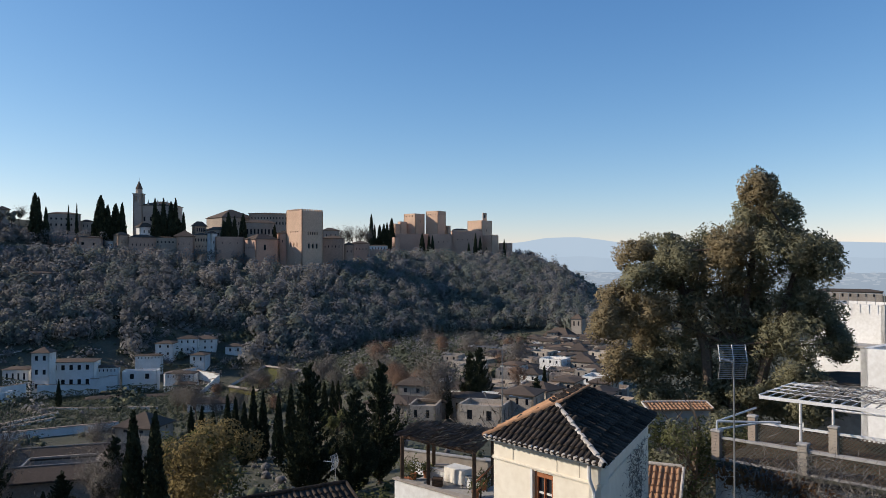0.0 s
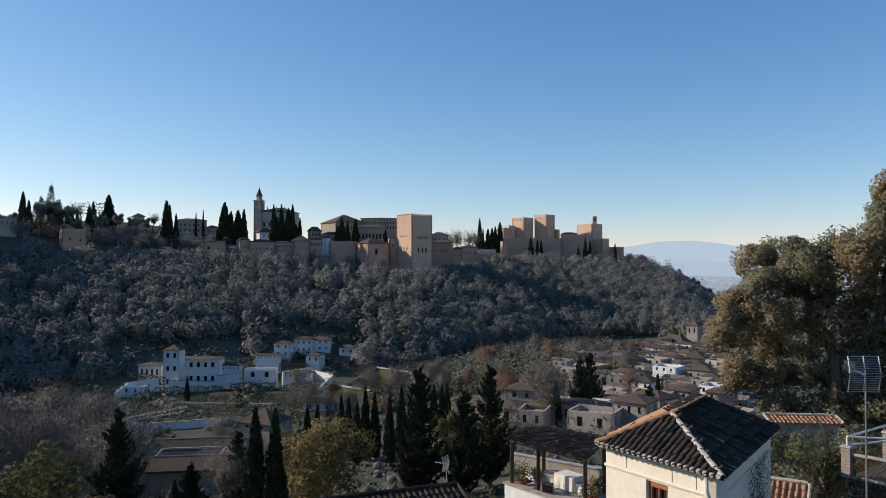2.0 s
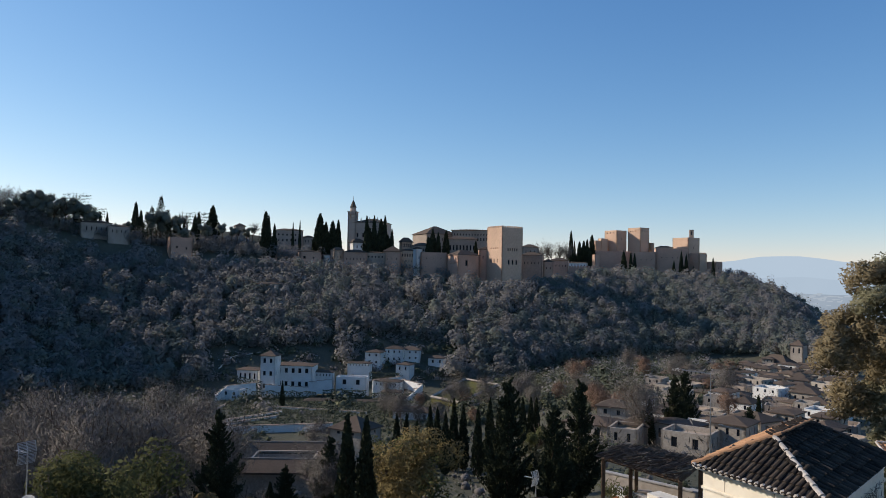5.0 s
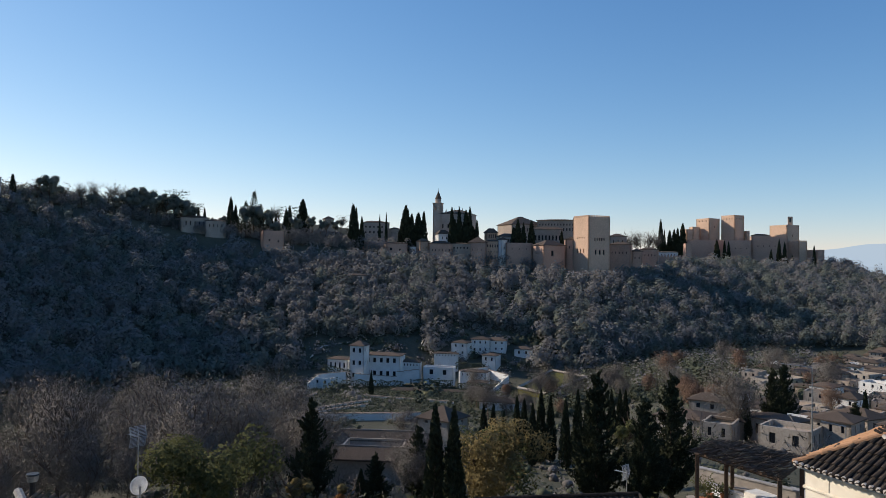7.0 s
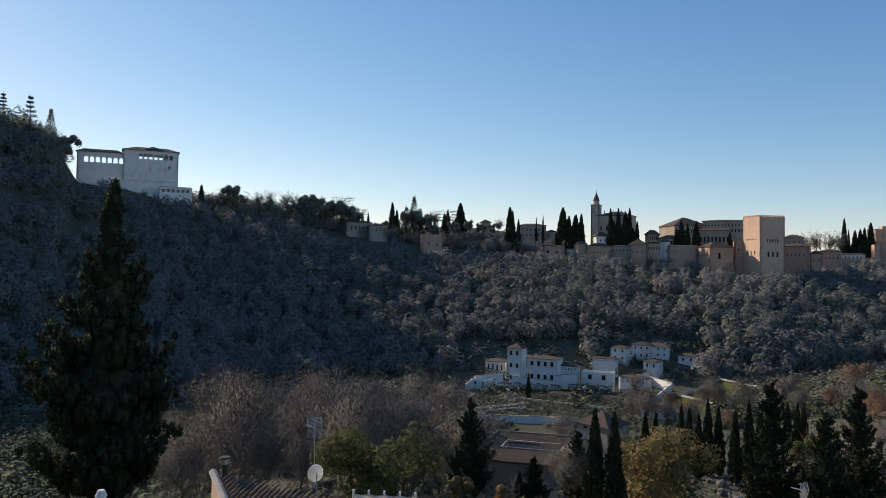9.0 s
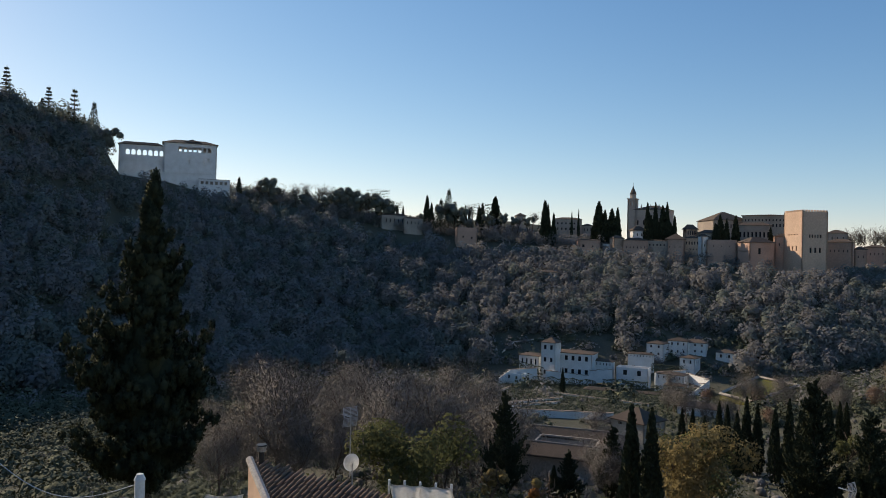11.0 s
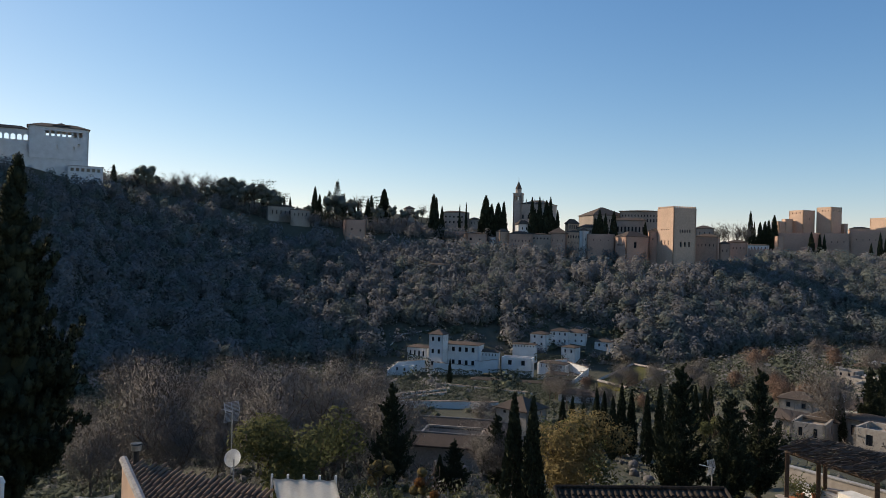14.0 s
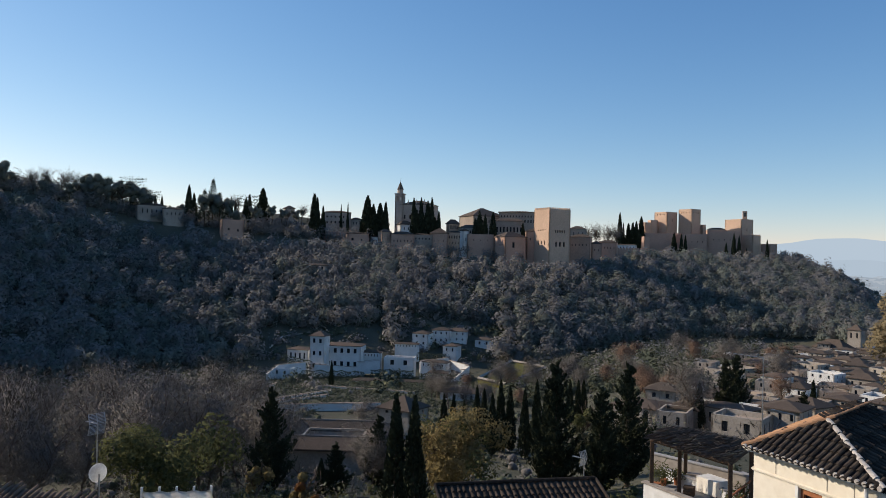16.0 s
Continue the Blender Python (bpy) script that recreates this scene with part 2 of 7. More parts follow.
def hip(bm, x0, x1, y0, y1, z, rise, over=0.5, thick=0.18, gable=False):
    """A hipped (or gabled) roof over a rectangle, its eaves at z."""
    x0, x1, y0, y1 = x0 - over, x1 + over, y0 - over, y1 + over
    w, d = x1 - x0, y1 - y0
    if w >= d:
        e = 0 if gable else d / 2
        r = [(x0 + e, (y0 + y1) / 2), (x1 - e, (y0 + y1) / 2)]
    else:
        e = 0 if gable else w / 2
        r = [((x0 + x1) / 2, y0 + e), ((x0 + x1) / 2, y1 - e)]
    for dz in (0,):
        lo = [bm.verts.new((x, y, z - thick)) for x, y in ((x0, y0), (x1, y0), (x1, y1), (x0, y1))]
        up = [bm.verts.new((x, y, z)) for x, y in ((x0, y0), (x1, y0), (x1, y1), (x0, y1))]
        t = [bm.verts.new((x, y, z + rise)) for x, y in r]
        bm.faces.new(lo[::-1])
        for i in range(4):
            bm.faces.new((lo[i], lo[(i + 1) % 4], up[(i + 1) % 4], up[i]))
        if w >= d:
            fs = ((up[0], up[1], t[1], t[0]), (up[1], up[2], t[1]), (up[2], up[3], t[0], t[1]), (up[3], up[0], t[0]))
        else:
            fs = ((up[0], up[1], t[0]), (up[1], up[2], t[1], t[0]), (up[2], up[3], t[1]), (up[3], up[0], t[0], t[1]))
        for f in fs:
            bm.faces.new(f)


def leaves(rng, centres, size, aspect, lean=None, spread=1.0, facing=None, loose=0.5):
    """Small quads at the centres, each half-length size, of random turn; lean pulls their long side along a direction, facing turns their flats to one."""
    n = len(centres)
    d = rng.normal(size=(n, 3)) * spread
    if lean is not None:
        d = d + lean
    d /= np.linalg.norm(d, axis=1)[:, None] + 1e-9
    s = np.cross(d, rng.normal(size=(n, 3)))
    if facing is not None:
        s = facing / (np.linalg.norm(facing, axis=1)[:, None] + 1e-9) + rng.normal(size=(n, 3)) * loose
        d = np.cross(s, d)
        d /= np.linalg.norm(d, axis=1)[:, None] + 1e-9
        s = np.cross(s, d)
    s /= np.linalg.norm(s, axis=1)[:, None] + 1e-9
    size = np.broadcast_to(size, n)[:, None] * rng.uniform(0.6, 1.4, (n, 1))
    a, b = d * size, s * size * aspect
    v = np.stack([centres - a, centres + b * 1.0 - a * 0.1, centres + a, centres - b + a * 0.1], 1).reshape(-1, 3)
    return v, np.arange(4 * n).reshape(n, 4)


ball = bmesh.new()
bmesh.ops.create_icosphere(ball, subdivisions=1, radius=1.0)
BALL_V, BALL_F = np.array([v.co for v in ball.verts]), np.array([[v.index for v in f.verts] for f in ball.faces])
ball.free()


def crowns(rng, v, f, centres, radii, flat=1.0):
    """Adds uneven twiggy masses at the centres behind a cover of leaves; gives triangles."""
    n, k = len(centres), len(BALL_V)
    b = BALL_V[None] * np.asarray(radii)[:, None, None] * rng.uniform(0.72, 1.12, (n, k, 1)) * (1, 1, flat) + np.asarray(centres)[:, None, :]
    g = BALL_F[None] + (np.arange(n) * k)[:, None, None] + len(v)
    return np.concatenate([v, b.reshape(-1, 3)]), np.concatenate([f[:, (0, 1, 2)], f[:, (0, 2, 3)], g.reshape(-1, 3)])


def tube(bm, pts, r, n=6):
    """A round tube of even width along the points, as one piece."""
    rings = []
    for i, p in enumerate(pts):
        d = Vector(pts[min(i + 1, len(pts) - 1)]) - Vector(pts[max(i - 1, 0)])
        q = d.to_track_quat("Z", "Y")
        rings.append([bm.verts.new(Vector(p) + q @ Vector((r * math.cos(2 * math.pi * k / n), r * math.sin(2 * math.pi * k / n), 0))) for k in range(n)])
    for a, b in zip(rings, rings[1:]):
        for k in range(n):
            bm.faces.new((a[k], a[(k + 1) % n], b[(k + 1) % n], b[k]))
    bm.faces.new(rings[0][::-1])
    bm.faces.new(rings[-1])


def tree_skeleton(bm, rng, height, radius, spread, levels=3, lean=0.0, forks=4, first=0.3):
    """A tapered trunk with limbs; gives back the tips."""
    tips = []

    def grow(p, d, length, r, level):
        q = p
        segs = 3
        for i in range(segs):
            d = (d + Vector(rng.normal(size=3)) * 0.12).normalized()
            nq = q + d * length / segs
            bar(bm, q, nq, r * (1 - 0.22 * i), r * (1 - 0.22 * (i + 1)), 6 if level == 0 else 4)
            q = nq
            if level < levels and (i > 0 or level > 0):
                for _ in range(forks // 2 + (level == 0)):
                    a = rng.uniform(0, 2 * math.pi)
                    side = Vector((math.cos(a) * spread, math.sin(a) * spread, rng.uniform(0.35, 0.9))).normalized()
                    grow(q, (d * 0.5 + side).normalized(), length * rng.uniform(0.5, 0.75), r * 0.45, level + 1)
        tips.append(q)

    grow(Vector((0, 0, 0)), Vector((lean, 0, 1)).normalized(), height * (first + 0.25), radius, 0)
    return tips


# ---- terrain ----
NEAR_D = [0, 6, 12, 20, 40, 70, 110, 200, 300, 380]
NEAR_Z = [-1.9, -4.5, -8, -10.5, -16.5, -23, -32, -42, -49, -53]
CREST_AZ = [-110, -80, -68, -61.8, -60.6, -57, -54, -52, -48, -41, -32, -26, -19, -11, -4, 0, 5, 7, 9.5, 11.3, 13, 16, 25, 60]
CREST_EL = [8, 9.9, 9.4, 7.9, 5.6, 5.3, 4.5, 4.2, 3.7, 2.4, 1.6, 0.9, 0.2, -0.5, 0.2, 0.6, 0.3, -0.1, -1.3, -2.9, -4.6, -5.6, -5.4, -5.4]
CREST_D = [420, 440, 470, 490, 494, 500, 500, 500, 500, 500, 500, 500, 500, 490, 560, 640, 680, 680, 640, 600, 560, 520, 500, 500]
FOOT_D = [200, 230, 260, 270, 273, 280, 290, 300, 310, 325, 335, 335, 340, 350, 400, 430, 450, 450, 440, 430, 420, 400, 400, 400]


def ground(x, y):
    """Height of the ground at plan places (arrays), in metres."""
    x, y = np.asarray(x, float), np.asarray(y, float)
    d, az = np.hypot(x, y), np.degrees(np.arctan2(x, y))
    ce, cd, fd = (np.interp(az, CREST_AZ, q) for q in (CREST_EL, CREST_D, FOOT_D))
    behind = np.abs(az) > 110
    cz = cd * np.tan(np.radians(ce))
    lift = 1 - 0.2 * np.clip((az + 12) / 9, 0, 1) * np.clip((d - 40) / 60, 0, 1)
    near = np.interp(d, NEAR_D, NEAR_Z) * lift
    fz = np.interp(fd, NEAR_D, NEAR_Z) * lift
    u = np.clip((d - fd) / (cd - fd), 0, 1)
    u = u * (1.25 - 0.25 * u) * np.interp(az, [-40, -24], [0, 1]) + u ** 1.25 * np.interp(az, [-40, -24], [1, 0])
    slope = fz + (cz - fz) * np.minimum(u, 1)
    v = np.clip((d - cd - 170) / 700, 0, 1)
    v = v * v * (3 - 2 * v)
    back = np.interp(az, [-60, -45, -40, -33, -26, -21, -15], [6, 6, 9, 16, 15, 9, 7])
    far = cz + np.clip((d - cd) / 60, 0, 1) * back + (-82 - cz) * v
    z = np.where(d < fd, near, np.where(d < cd, slope, far))
    z = np.where(behind, np.clip(-2.4 + (d - 6) * 0.12, -2.4, 60), z)
    z = z + 1.6 * np.sin(x * 0.021 + 1.3) * np.sin(y * 0.027) * np.clip((d - 60) / 200, 0, 1) * (d < 1400)
    return z + EYE


def gz(p):
    return float(ground(p[0], p[1]))


azs = np.radians(np.concatenate([np.arange(-180, -90, 3), np.arange(-90, 45, 0.5), np.arange(45, 180, 3)]))
dist = np.concatenate([[0.01], np.geomspace(2, 120, 40), np.arange(130, 760, 9), np.geomspace(770, 4850, 30)])
AA, DD = np.meshgrid(azs, dist, indexing="ij")
gx, gy = DD * np.sin(AA), DD * np.cos(AA)
gv = np.stack([gx, gy, ground(gx, gy)], -1).reshape(-1, 3)
na, nd = len(azs), len(dist)
ii, jj = np.meshgrid(np.arange(na), np.arange(nd - 1), indexing="ij")
i2 = (ii + 1) % na
gf = np.stack([ii * nd + jj, ii * nd + jj + 1, i2 * nd + jj + 1, i2 * nd + jj], -1).reshape(-1, 4)
GROUND = raw("ground", gv, gf, SOIL)
tagged(GROUND, "steep valley ground of dry soil and scrub reaching the plain", "ground", kind="structure")

# ---- distance: plain, town haze and mountains ----
def arc_strip(name, d, az0, az1, low, top, material, label, category, steps=240):
    rng = np.random.default_rng(5)
    a = np.linspace(az0, az1, steps)
    t = np.array([top(q) for q in a])
    v = [(d * math.sin(radians(q)), d * math.cos(radians(q)), EYE + d * math.tan(radians(low))) for q in a]
    v += [(d * math.sin(radians(q)), d * math.cos(radians(q)), EYE + d * math.tan(radians(h))) for q, h in zip(a, t)]
    f = [(i, i + 1, steps + i + 1, steps + i) for i in range(steps - 1)]
    return tagged(raw(name, v, f, material), label, category, kind="structure")


def ridge_far(q):
    return 1.15 + 0.75 * math.exp(-((q - 9.5) / 4.0) ** 2) + 0.35 * math.exp(-((q - 24) / 7) ** 2) + 0.12 * noise.noise((q * 0.6, 3, 0)) + 0.05 * noise.noise((q * 2.1, 1, 0))


def ridge_near(q):
    return 0.35 + 0.25 * noise.noise((q * 0.25, 8, 0)) + 0.06 * noise.noise((q * 1.7, 2, 0))


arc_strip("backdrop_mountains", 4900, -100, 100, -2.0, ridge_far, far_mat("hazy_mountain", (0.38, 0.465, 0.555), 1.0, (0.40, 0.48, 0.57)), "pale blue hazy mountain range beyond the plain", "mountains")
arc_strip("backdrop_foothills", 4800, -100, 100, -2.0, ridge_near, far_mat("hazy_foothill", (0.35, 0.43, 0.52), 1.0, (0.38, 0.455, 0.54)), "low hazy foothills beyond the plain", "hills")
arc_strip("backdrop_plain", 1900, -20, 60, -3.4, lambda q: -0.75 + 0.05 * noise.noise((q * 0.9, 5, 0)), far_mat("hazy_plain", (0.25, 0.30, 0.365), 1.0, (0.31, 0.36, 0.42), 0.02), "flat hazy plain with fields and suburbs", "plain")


def far_town():
    rng = np.random.default_rng(11)
    n = 420
    az, el = rng.uniform(7, 36, n), rng.normal(-1.15, 0.25, n)
    bm = B()
    for a, e in zip(az, el):
        p = spot(a, min(e, -0.7), 1880 - rng.uniform(0, 60))
        w, h = rng.uniform(2, 12), rng.uniform(1.2, 3.2)
        box(bm, p.x - w / 2, p.x + w / 2, p.y - 3, p.y + 3, p.z, p.z + h)
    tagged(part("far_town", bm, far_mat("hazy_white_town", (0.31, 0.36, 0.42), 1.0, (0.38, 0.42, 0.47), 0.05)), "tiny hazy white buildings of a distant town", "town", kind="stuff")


far_town()


# ---- woods on the far slope ----
def woods(name, seed, count, az0, az1, material, label, u0=0.02, u1=1.0, rad=(2.2, 4.6), quads=46, aspect=0.55, size=0.16, tall=1.25, keep=None, grove=0.5):
    rng = np.random.default_rng(seed)
    az = rng.uniform(az0, az1, count * 3)
    fd, cd = np.interp(az, CREST_AZ, FOOT_D), np.interp(az, CREST_AZ, CREST_D)
    u = rng.uniform(u0, u1, count * 3)
    d = fd + (cd - fd) * u
    x, y = d * np.sin(np.radians(az)), d * np.cos(np.radians(az))
    ok = np.array([noise.noise((a * 0.012, b * 0.012, seed)) + 0.4 * (grove - 0.5) > rng.uniform(-0.5, 0.25) for a, b in zip(x, y)])
    if keep is not None:
        ok &= keep(az, d)
    x, y = x[ok][:count], y[ok][:count]
    z = ground(x, y)
    r = rng.uniform(*rad, len(x))
    pts, sz, lean, face = [], [], [], []
    for cx, cy, cz, cr in zip(x, y, z, r):
        k = int(quads * (cr / rad[1]) ** 1.2) + 12
        lobes = rng.normal(size=(4, 3)) * cr * 0.36
        mid = np.array((cx, cy, cz + cr * tall * 0.8))
        q = rng.normal(size=(k, 3))
        q /= np.linalg.norm(q, axis=1)[:, None]
        p = lobes[rng.integers(0, 4, k)] + q * cr * rng.uniform(0.80, 1.0, (k, 1)) * 0.70
        p[:, 2] *= tall
        pts.append(p + mid)
        sz.append(np.full(k, cr * size))
        lean.append(q + (0, 0, 0.4))
        face.append(q + p / cr * 0.8)
    pts, sz, lean = np.concatenate(pts), np.concatenate(sz), np.concatenate(lean)
    face = np.concatenate(face)
    v, f = leaves(rng, pts, sz, aspect, lean, 0.6, face, 0.16)
    out = face / (np.linalg.norm(face, axis=1)[:, None] + 1e-9) + rng.normal(size=face.shape) * 0.12 + (0, 0, 0.8)
    return tagged(raw(name, v, f, material, normals=np.repeat(out, 4, 0)), label, "woods", kind="stuff")


BELOW_WALLS = lambda az, d: ((az < -22) | (az > -14.5) | (d > 386)) & ((az < -33) | (az > -23) | (d > 372)) & ((az < -61.2) | (d < np.interp(az, CREST_AZ, CREST_D) * np.select([az > -5, az > -27, az > -45], [0.975, 0.957, 0.95], 0.975)))
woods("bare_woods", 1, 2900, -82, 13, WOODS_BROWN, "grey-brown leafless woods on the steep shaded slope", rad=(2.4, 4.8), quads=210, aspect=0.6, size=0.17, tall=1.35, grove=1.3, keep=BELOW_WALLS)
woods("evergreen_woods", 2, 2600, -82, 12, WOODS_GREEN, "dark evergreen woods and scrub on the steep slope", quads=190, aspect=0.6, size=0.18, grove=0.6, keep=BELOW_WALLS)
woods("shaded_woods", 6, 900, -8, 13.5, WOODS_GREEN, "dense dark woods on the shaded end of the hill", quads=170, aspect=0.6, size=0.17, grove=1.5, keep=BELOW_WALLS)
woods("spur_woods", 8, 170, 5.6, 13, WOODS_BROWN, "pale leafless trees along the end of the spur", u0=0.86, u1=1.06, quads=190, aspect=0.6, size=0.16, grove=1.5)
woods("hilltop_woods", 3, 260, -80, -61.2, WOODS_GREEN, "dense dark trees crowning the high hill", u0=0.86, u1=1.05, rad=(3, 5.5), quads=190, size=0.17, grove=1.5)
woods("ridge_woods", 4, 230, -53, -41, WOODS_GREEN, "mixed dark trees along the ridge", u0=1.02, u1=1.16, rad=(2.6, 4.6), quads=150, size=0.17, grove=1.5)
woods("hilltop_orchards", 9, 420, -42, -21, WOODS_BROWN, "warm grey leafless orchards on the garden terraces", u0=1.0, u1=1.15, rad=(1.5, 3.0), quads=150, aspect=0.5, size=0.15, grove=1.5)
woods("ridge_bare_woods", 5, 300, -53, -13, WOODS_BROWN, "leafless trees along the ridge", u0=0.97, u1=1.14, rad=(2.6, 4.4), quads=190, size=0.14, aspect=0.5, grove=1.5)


# ---- buildings: common pieces ----
def tower(name, az, el0, el1, d, w, dep, turn, material, label, category="tower", windows=(), merlons=True, roof=None, group="", foot=14.0, t=0.9):
    """A tower or house block with its near corner or face at the given bearing: windows are (side, x0, x1, z0, z1) as shares, side 0 front, 1 right, 3 left."""
    p = spot(az, el0, d)
    h = d * (math.tan(radians(el1)) - math.tan(radians(el0)))
    th = thing(name, (p.x, p.y, p.z), -az + turn, label, category, group)
    runs = [((-w / 2, -dep / 2, 0), 0, w), ((w / 2, -dep / 2, 0), 90, dep), ((w / 2, dep / 2, 0), 180, w), ((-w / 2, dep / 2, 0), 270, dep)]
    for s, (at, tn, ln) in enumerate(runs):
        holes = [(a * ln, b * ln, c * h, e * h) for q, a, b, c, e in windows if q == s]
        bm = B()
        wall(bm, ln, h + foot, t, [(a, b, c + foot, e + foot) for a, b, c, e in holes], (at[0], at[1], -foot), tn)
        part("wall", bm, material, th)
        m = pose(*at, 0, 0, tn)
        for a, b, c, e in holes:
            bm = B()
            box(bm, a + 0.02, b - 0.02, t * 0.55, t * 0.65, c + 0.02, e - 0.02)
            for v in bm.verts:
                v.co = m @ v.co
            # wide blocks take a near-black sheet in place of the shade inside
            part("window", bm, DARK if w > 12 else GLASS, th, "dark window opening")
    if roof is None:
        bm = B()
        box(bm, -w / 2 + t, w / 2 - t, -dep / 2 + t, dep / 2 - t, h - 1.4, h - 0.8)
        part("roof_terrace", bm, STONE, th)
        if merlons:
            k = max(3, int(w / 1.9))
            for at, tn, ln in runs:
                m = pose(*at, 0, 0, tn)
                for i in range(k):
                    bm = B()
                    x = ln * (i + 0.2) / k
                    box(bm, x, x + ln * 0.6 / k, 0, 0.6, h, h + 1.1)
                    for v in bm.verts:
                        v.co = m @ v.co
                    part("merlon", bm, material, th)
    else:
        rise, over = roof
        bm = B()
        hip(bm, -w / 2, w / 2, -dep / 2, dep / 2, h + 0.15, rise, over)
        part("roof", bm, ROOF, th, "weathered brown clay tile roof")
    return th


def row_of(side, n, a, b, z0, z1, fill=0.5):
    st = (b - a) / n
    return [(side, a + st * (i + 0.5 - fill / 2), a + st * (i + 0.5 + fill / 2), z0, z1) for i in range(n)]


FORT = "towers and walls of the hilltop fortress"
tower("palace_tower", -10.61, -0.64, 3.82, 500, 17.1, 17.3, 36, TAPIA_PALE, "massive square ochre fortress tower with battlements and arched windows", "tower", row_of(0, 5, 0.25, 0.78, 0.60, 0.65, 0.5) + row_of(0, 3, 0.25, 0.8, 0.37, 0.45, 0.45) + row_of(3, 4, 0.2, 0.8, 0.64, 0.66, 0.4) + row_of(3, 3, 0.2, 0.8, 0.40, 0.47, 0.3), group=FORT)
tower("keep_tower", -2.23, 1.95, 3.70, 690, 13.0, 14.4, 48, TAPIA_PALE, "square ochre keep tower lit warm by the sun", "tower", row_of(3, 3, 0.1, 0.9, 0.86, 0.92, 0.25) + [(0, 0.5, 0.58, 0.6, 0.7)], merlons=False, group=FORT)
tower("keep_tower", -0.55, 1.96, 3.91, 690, 11.8, 14.3, 50, TAPIA_PALE, "tall square ochre tower lit warm by the sun", "tower", row_of(3, 4, 0.1, 0.9, 0.84, 0.89, 0.25) + row_of(0, 3, 0.1, 0.9, 0.84, 0.89, 0.25), merlons=False, group=FORT)
tower("turret", 0.40, 1.97, 2.80, 695, 3.7, 2.9, 40, TAPIA_PALE, "small square turret beside the keep", "tower", merlons=False, group=FORT)
tower("keep_wall", -3.70, 1.93, 2.94, 680, 8.3, 7.6, 50, TAPIA_PALE, "sunlit ochre wall block at the corner of the keep", "wall", merlons=False, group=FORT)
tower("keep_wall", -3.15, 2.02, 3.11, 684, 7.1, 5.1, 35, TAPIA_PALE, "stepped ochre wall leaning on the keep tower", "wall", merlons=False, group=FORT)
tower("curtain_wall", -2.56, 0.68, 2.07, 672, 33.6, 5.0, 6, TAPIA, "long ochre curtain wall below the keep", "wall", merlons=True, group=FORT)
tower("curtain_wall", -0.20, 0.72, 2.13, 668, 21.5, 6.0, 8, TAPIA, "tall reddish rampart beneath the keep", "wall", row_of(0, 4, 0.1, 0.9, 0.55, 0.62, 0.15), merlons=False, group=FORT)
tower("curtain_wall", 1.83, 0.68, 2.31, 676, 28.0, 8.0, 10, TAPIA, "broad reddish bastion wall between the keep and the watchtower", "wall", row_of(0, 5, 0.1, 0.9, 0.6, 0.66, 0.12), merlons=True, group=FORT)
tower("roofed_lodge", 1.29, 2.06, 2.47, 684, 13.8, 8.0, 6, OLDWALL, "low lodge with a dark roof behind the rampart", "building", roof=(1.2, 0.4), group=FORT)
tower("watch_tower", 2.84, 1.10, 3.17, 700, 14.4, 18.1, 48, TAPIA_PALE, "broad square watchtower with a bell gable on top", "tower", [(0, 0.45, 0.52, 0.6, 0.68)], merlons=False, group=FORT)
tower("bell_gable", 3.22, 3.21, 3.78, 700, 3.7, 2.0, 8, TAPIA_PALE, "small bell gable with an arched opening", "tower", [(0, 0.3, 0.7, 0.3, 0.8), (2, 0.3, 0.7, 0.3, 0.8)], merlons=False, foot=0.4, t=0.5, group=FORT)
tower("bastion", 3.58, 0.06, 2.00, 690, 9.4, 14.6, 48, TAPIA_PALE, "ochre bastion below the watchtower", "tower", merlons=True, group=FORT)
tower("bastion", 4.83, 0.09, 1.45, 690, 7.5, 11.0, 40, TAPIA, "small ochre bastion at the end of the walls", "tower", [(0, 0.4, 0.5, 0.6, 0.68)], merlons=False, group=FORT)
tower("curtain_wall", 6.14, -0.12, 0.59, 692, 19.5, 4.0, -6, TAPIA, "low ochre curtain wall running down the spur", "wall", merlons=False, group=FORT)
tower("turret", 6.82, -0.11, 0.76, 690, 3.8, 3.0, 20, TAPIA, "tiny square turret ending the outer wall", "tower", merlons=False, group=FORT)
tower("tiled_house", -8.71, 1.56, 2.38, 560, 12.4, 10.0, 10, OLDWALL, "tan house with a low tiled roof behind the great tower", "palace", row_of(0, 3, 0.1, 0.9, 0.4, 0.7, 0.2), roof=(2.2, 0.5), group=FORT)
tower("palace_wing", -8.46, 0.23, 1.78, 520, 15.0, 11.0, -8, TAPIA, "reddish palace wing with a long tiled roof", "palace", row_of(0, 5, 0.1, 0.9, 0.55, 0.66, 0.25), roof=(2.0, 0.6), group=FORT)
tower("palace_wing", -7.33, 0.16, 1.28, 525, 6.9, 9.0, 12, TAPIA, "low reddish palace block with tiled roof", "palace", row_of(0, 2, 0.1, 0.9, 0.5, 0.64, 0.25), roof=(1.8, 0.5), group=FORT)
tower("palace_wing", -6.38, 0.18, 1.42, 545, 12.7, 9.0, -6, TAPIA, "reddish wing with small windows along the rampart", "palace", row_of(0, 5, 0.05, 0.95, 0.6, 0.72, 0.25), roof=(1.6, 0.5), group=FORT)
tower("pale_gallery", -5.09, 0.85, 1.23, 575, 15.7, 4.0, -8, WHITE, "low pale gallery wall above the rampart", "wall", row_of(0, 6, 0.05, 0.95, 0.3, 0.7, 0.3), roof=(0.7, 0.3), group=FORT)
tower("curtain_wall", -4.79, 0.05, 0.90, 565, 22.7, 4.0, -6, TAPIA, "long reddish rampart wall between the towers", "wall", row_of(0, 4, 0.1, 0.9, 0.5, 0.62, 0.08), merlons=True, group=FORT)
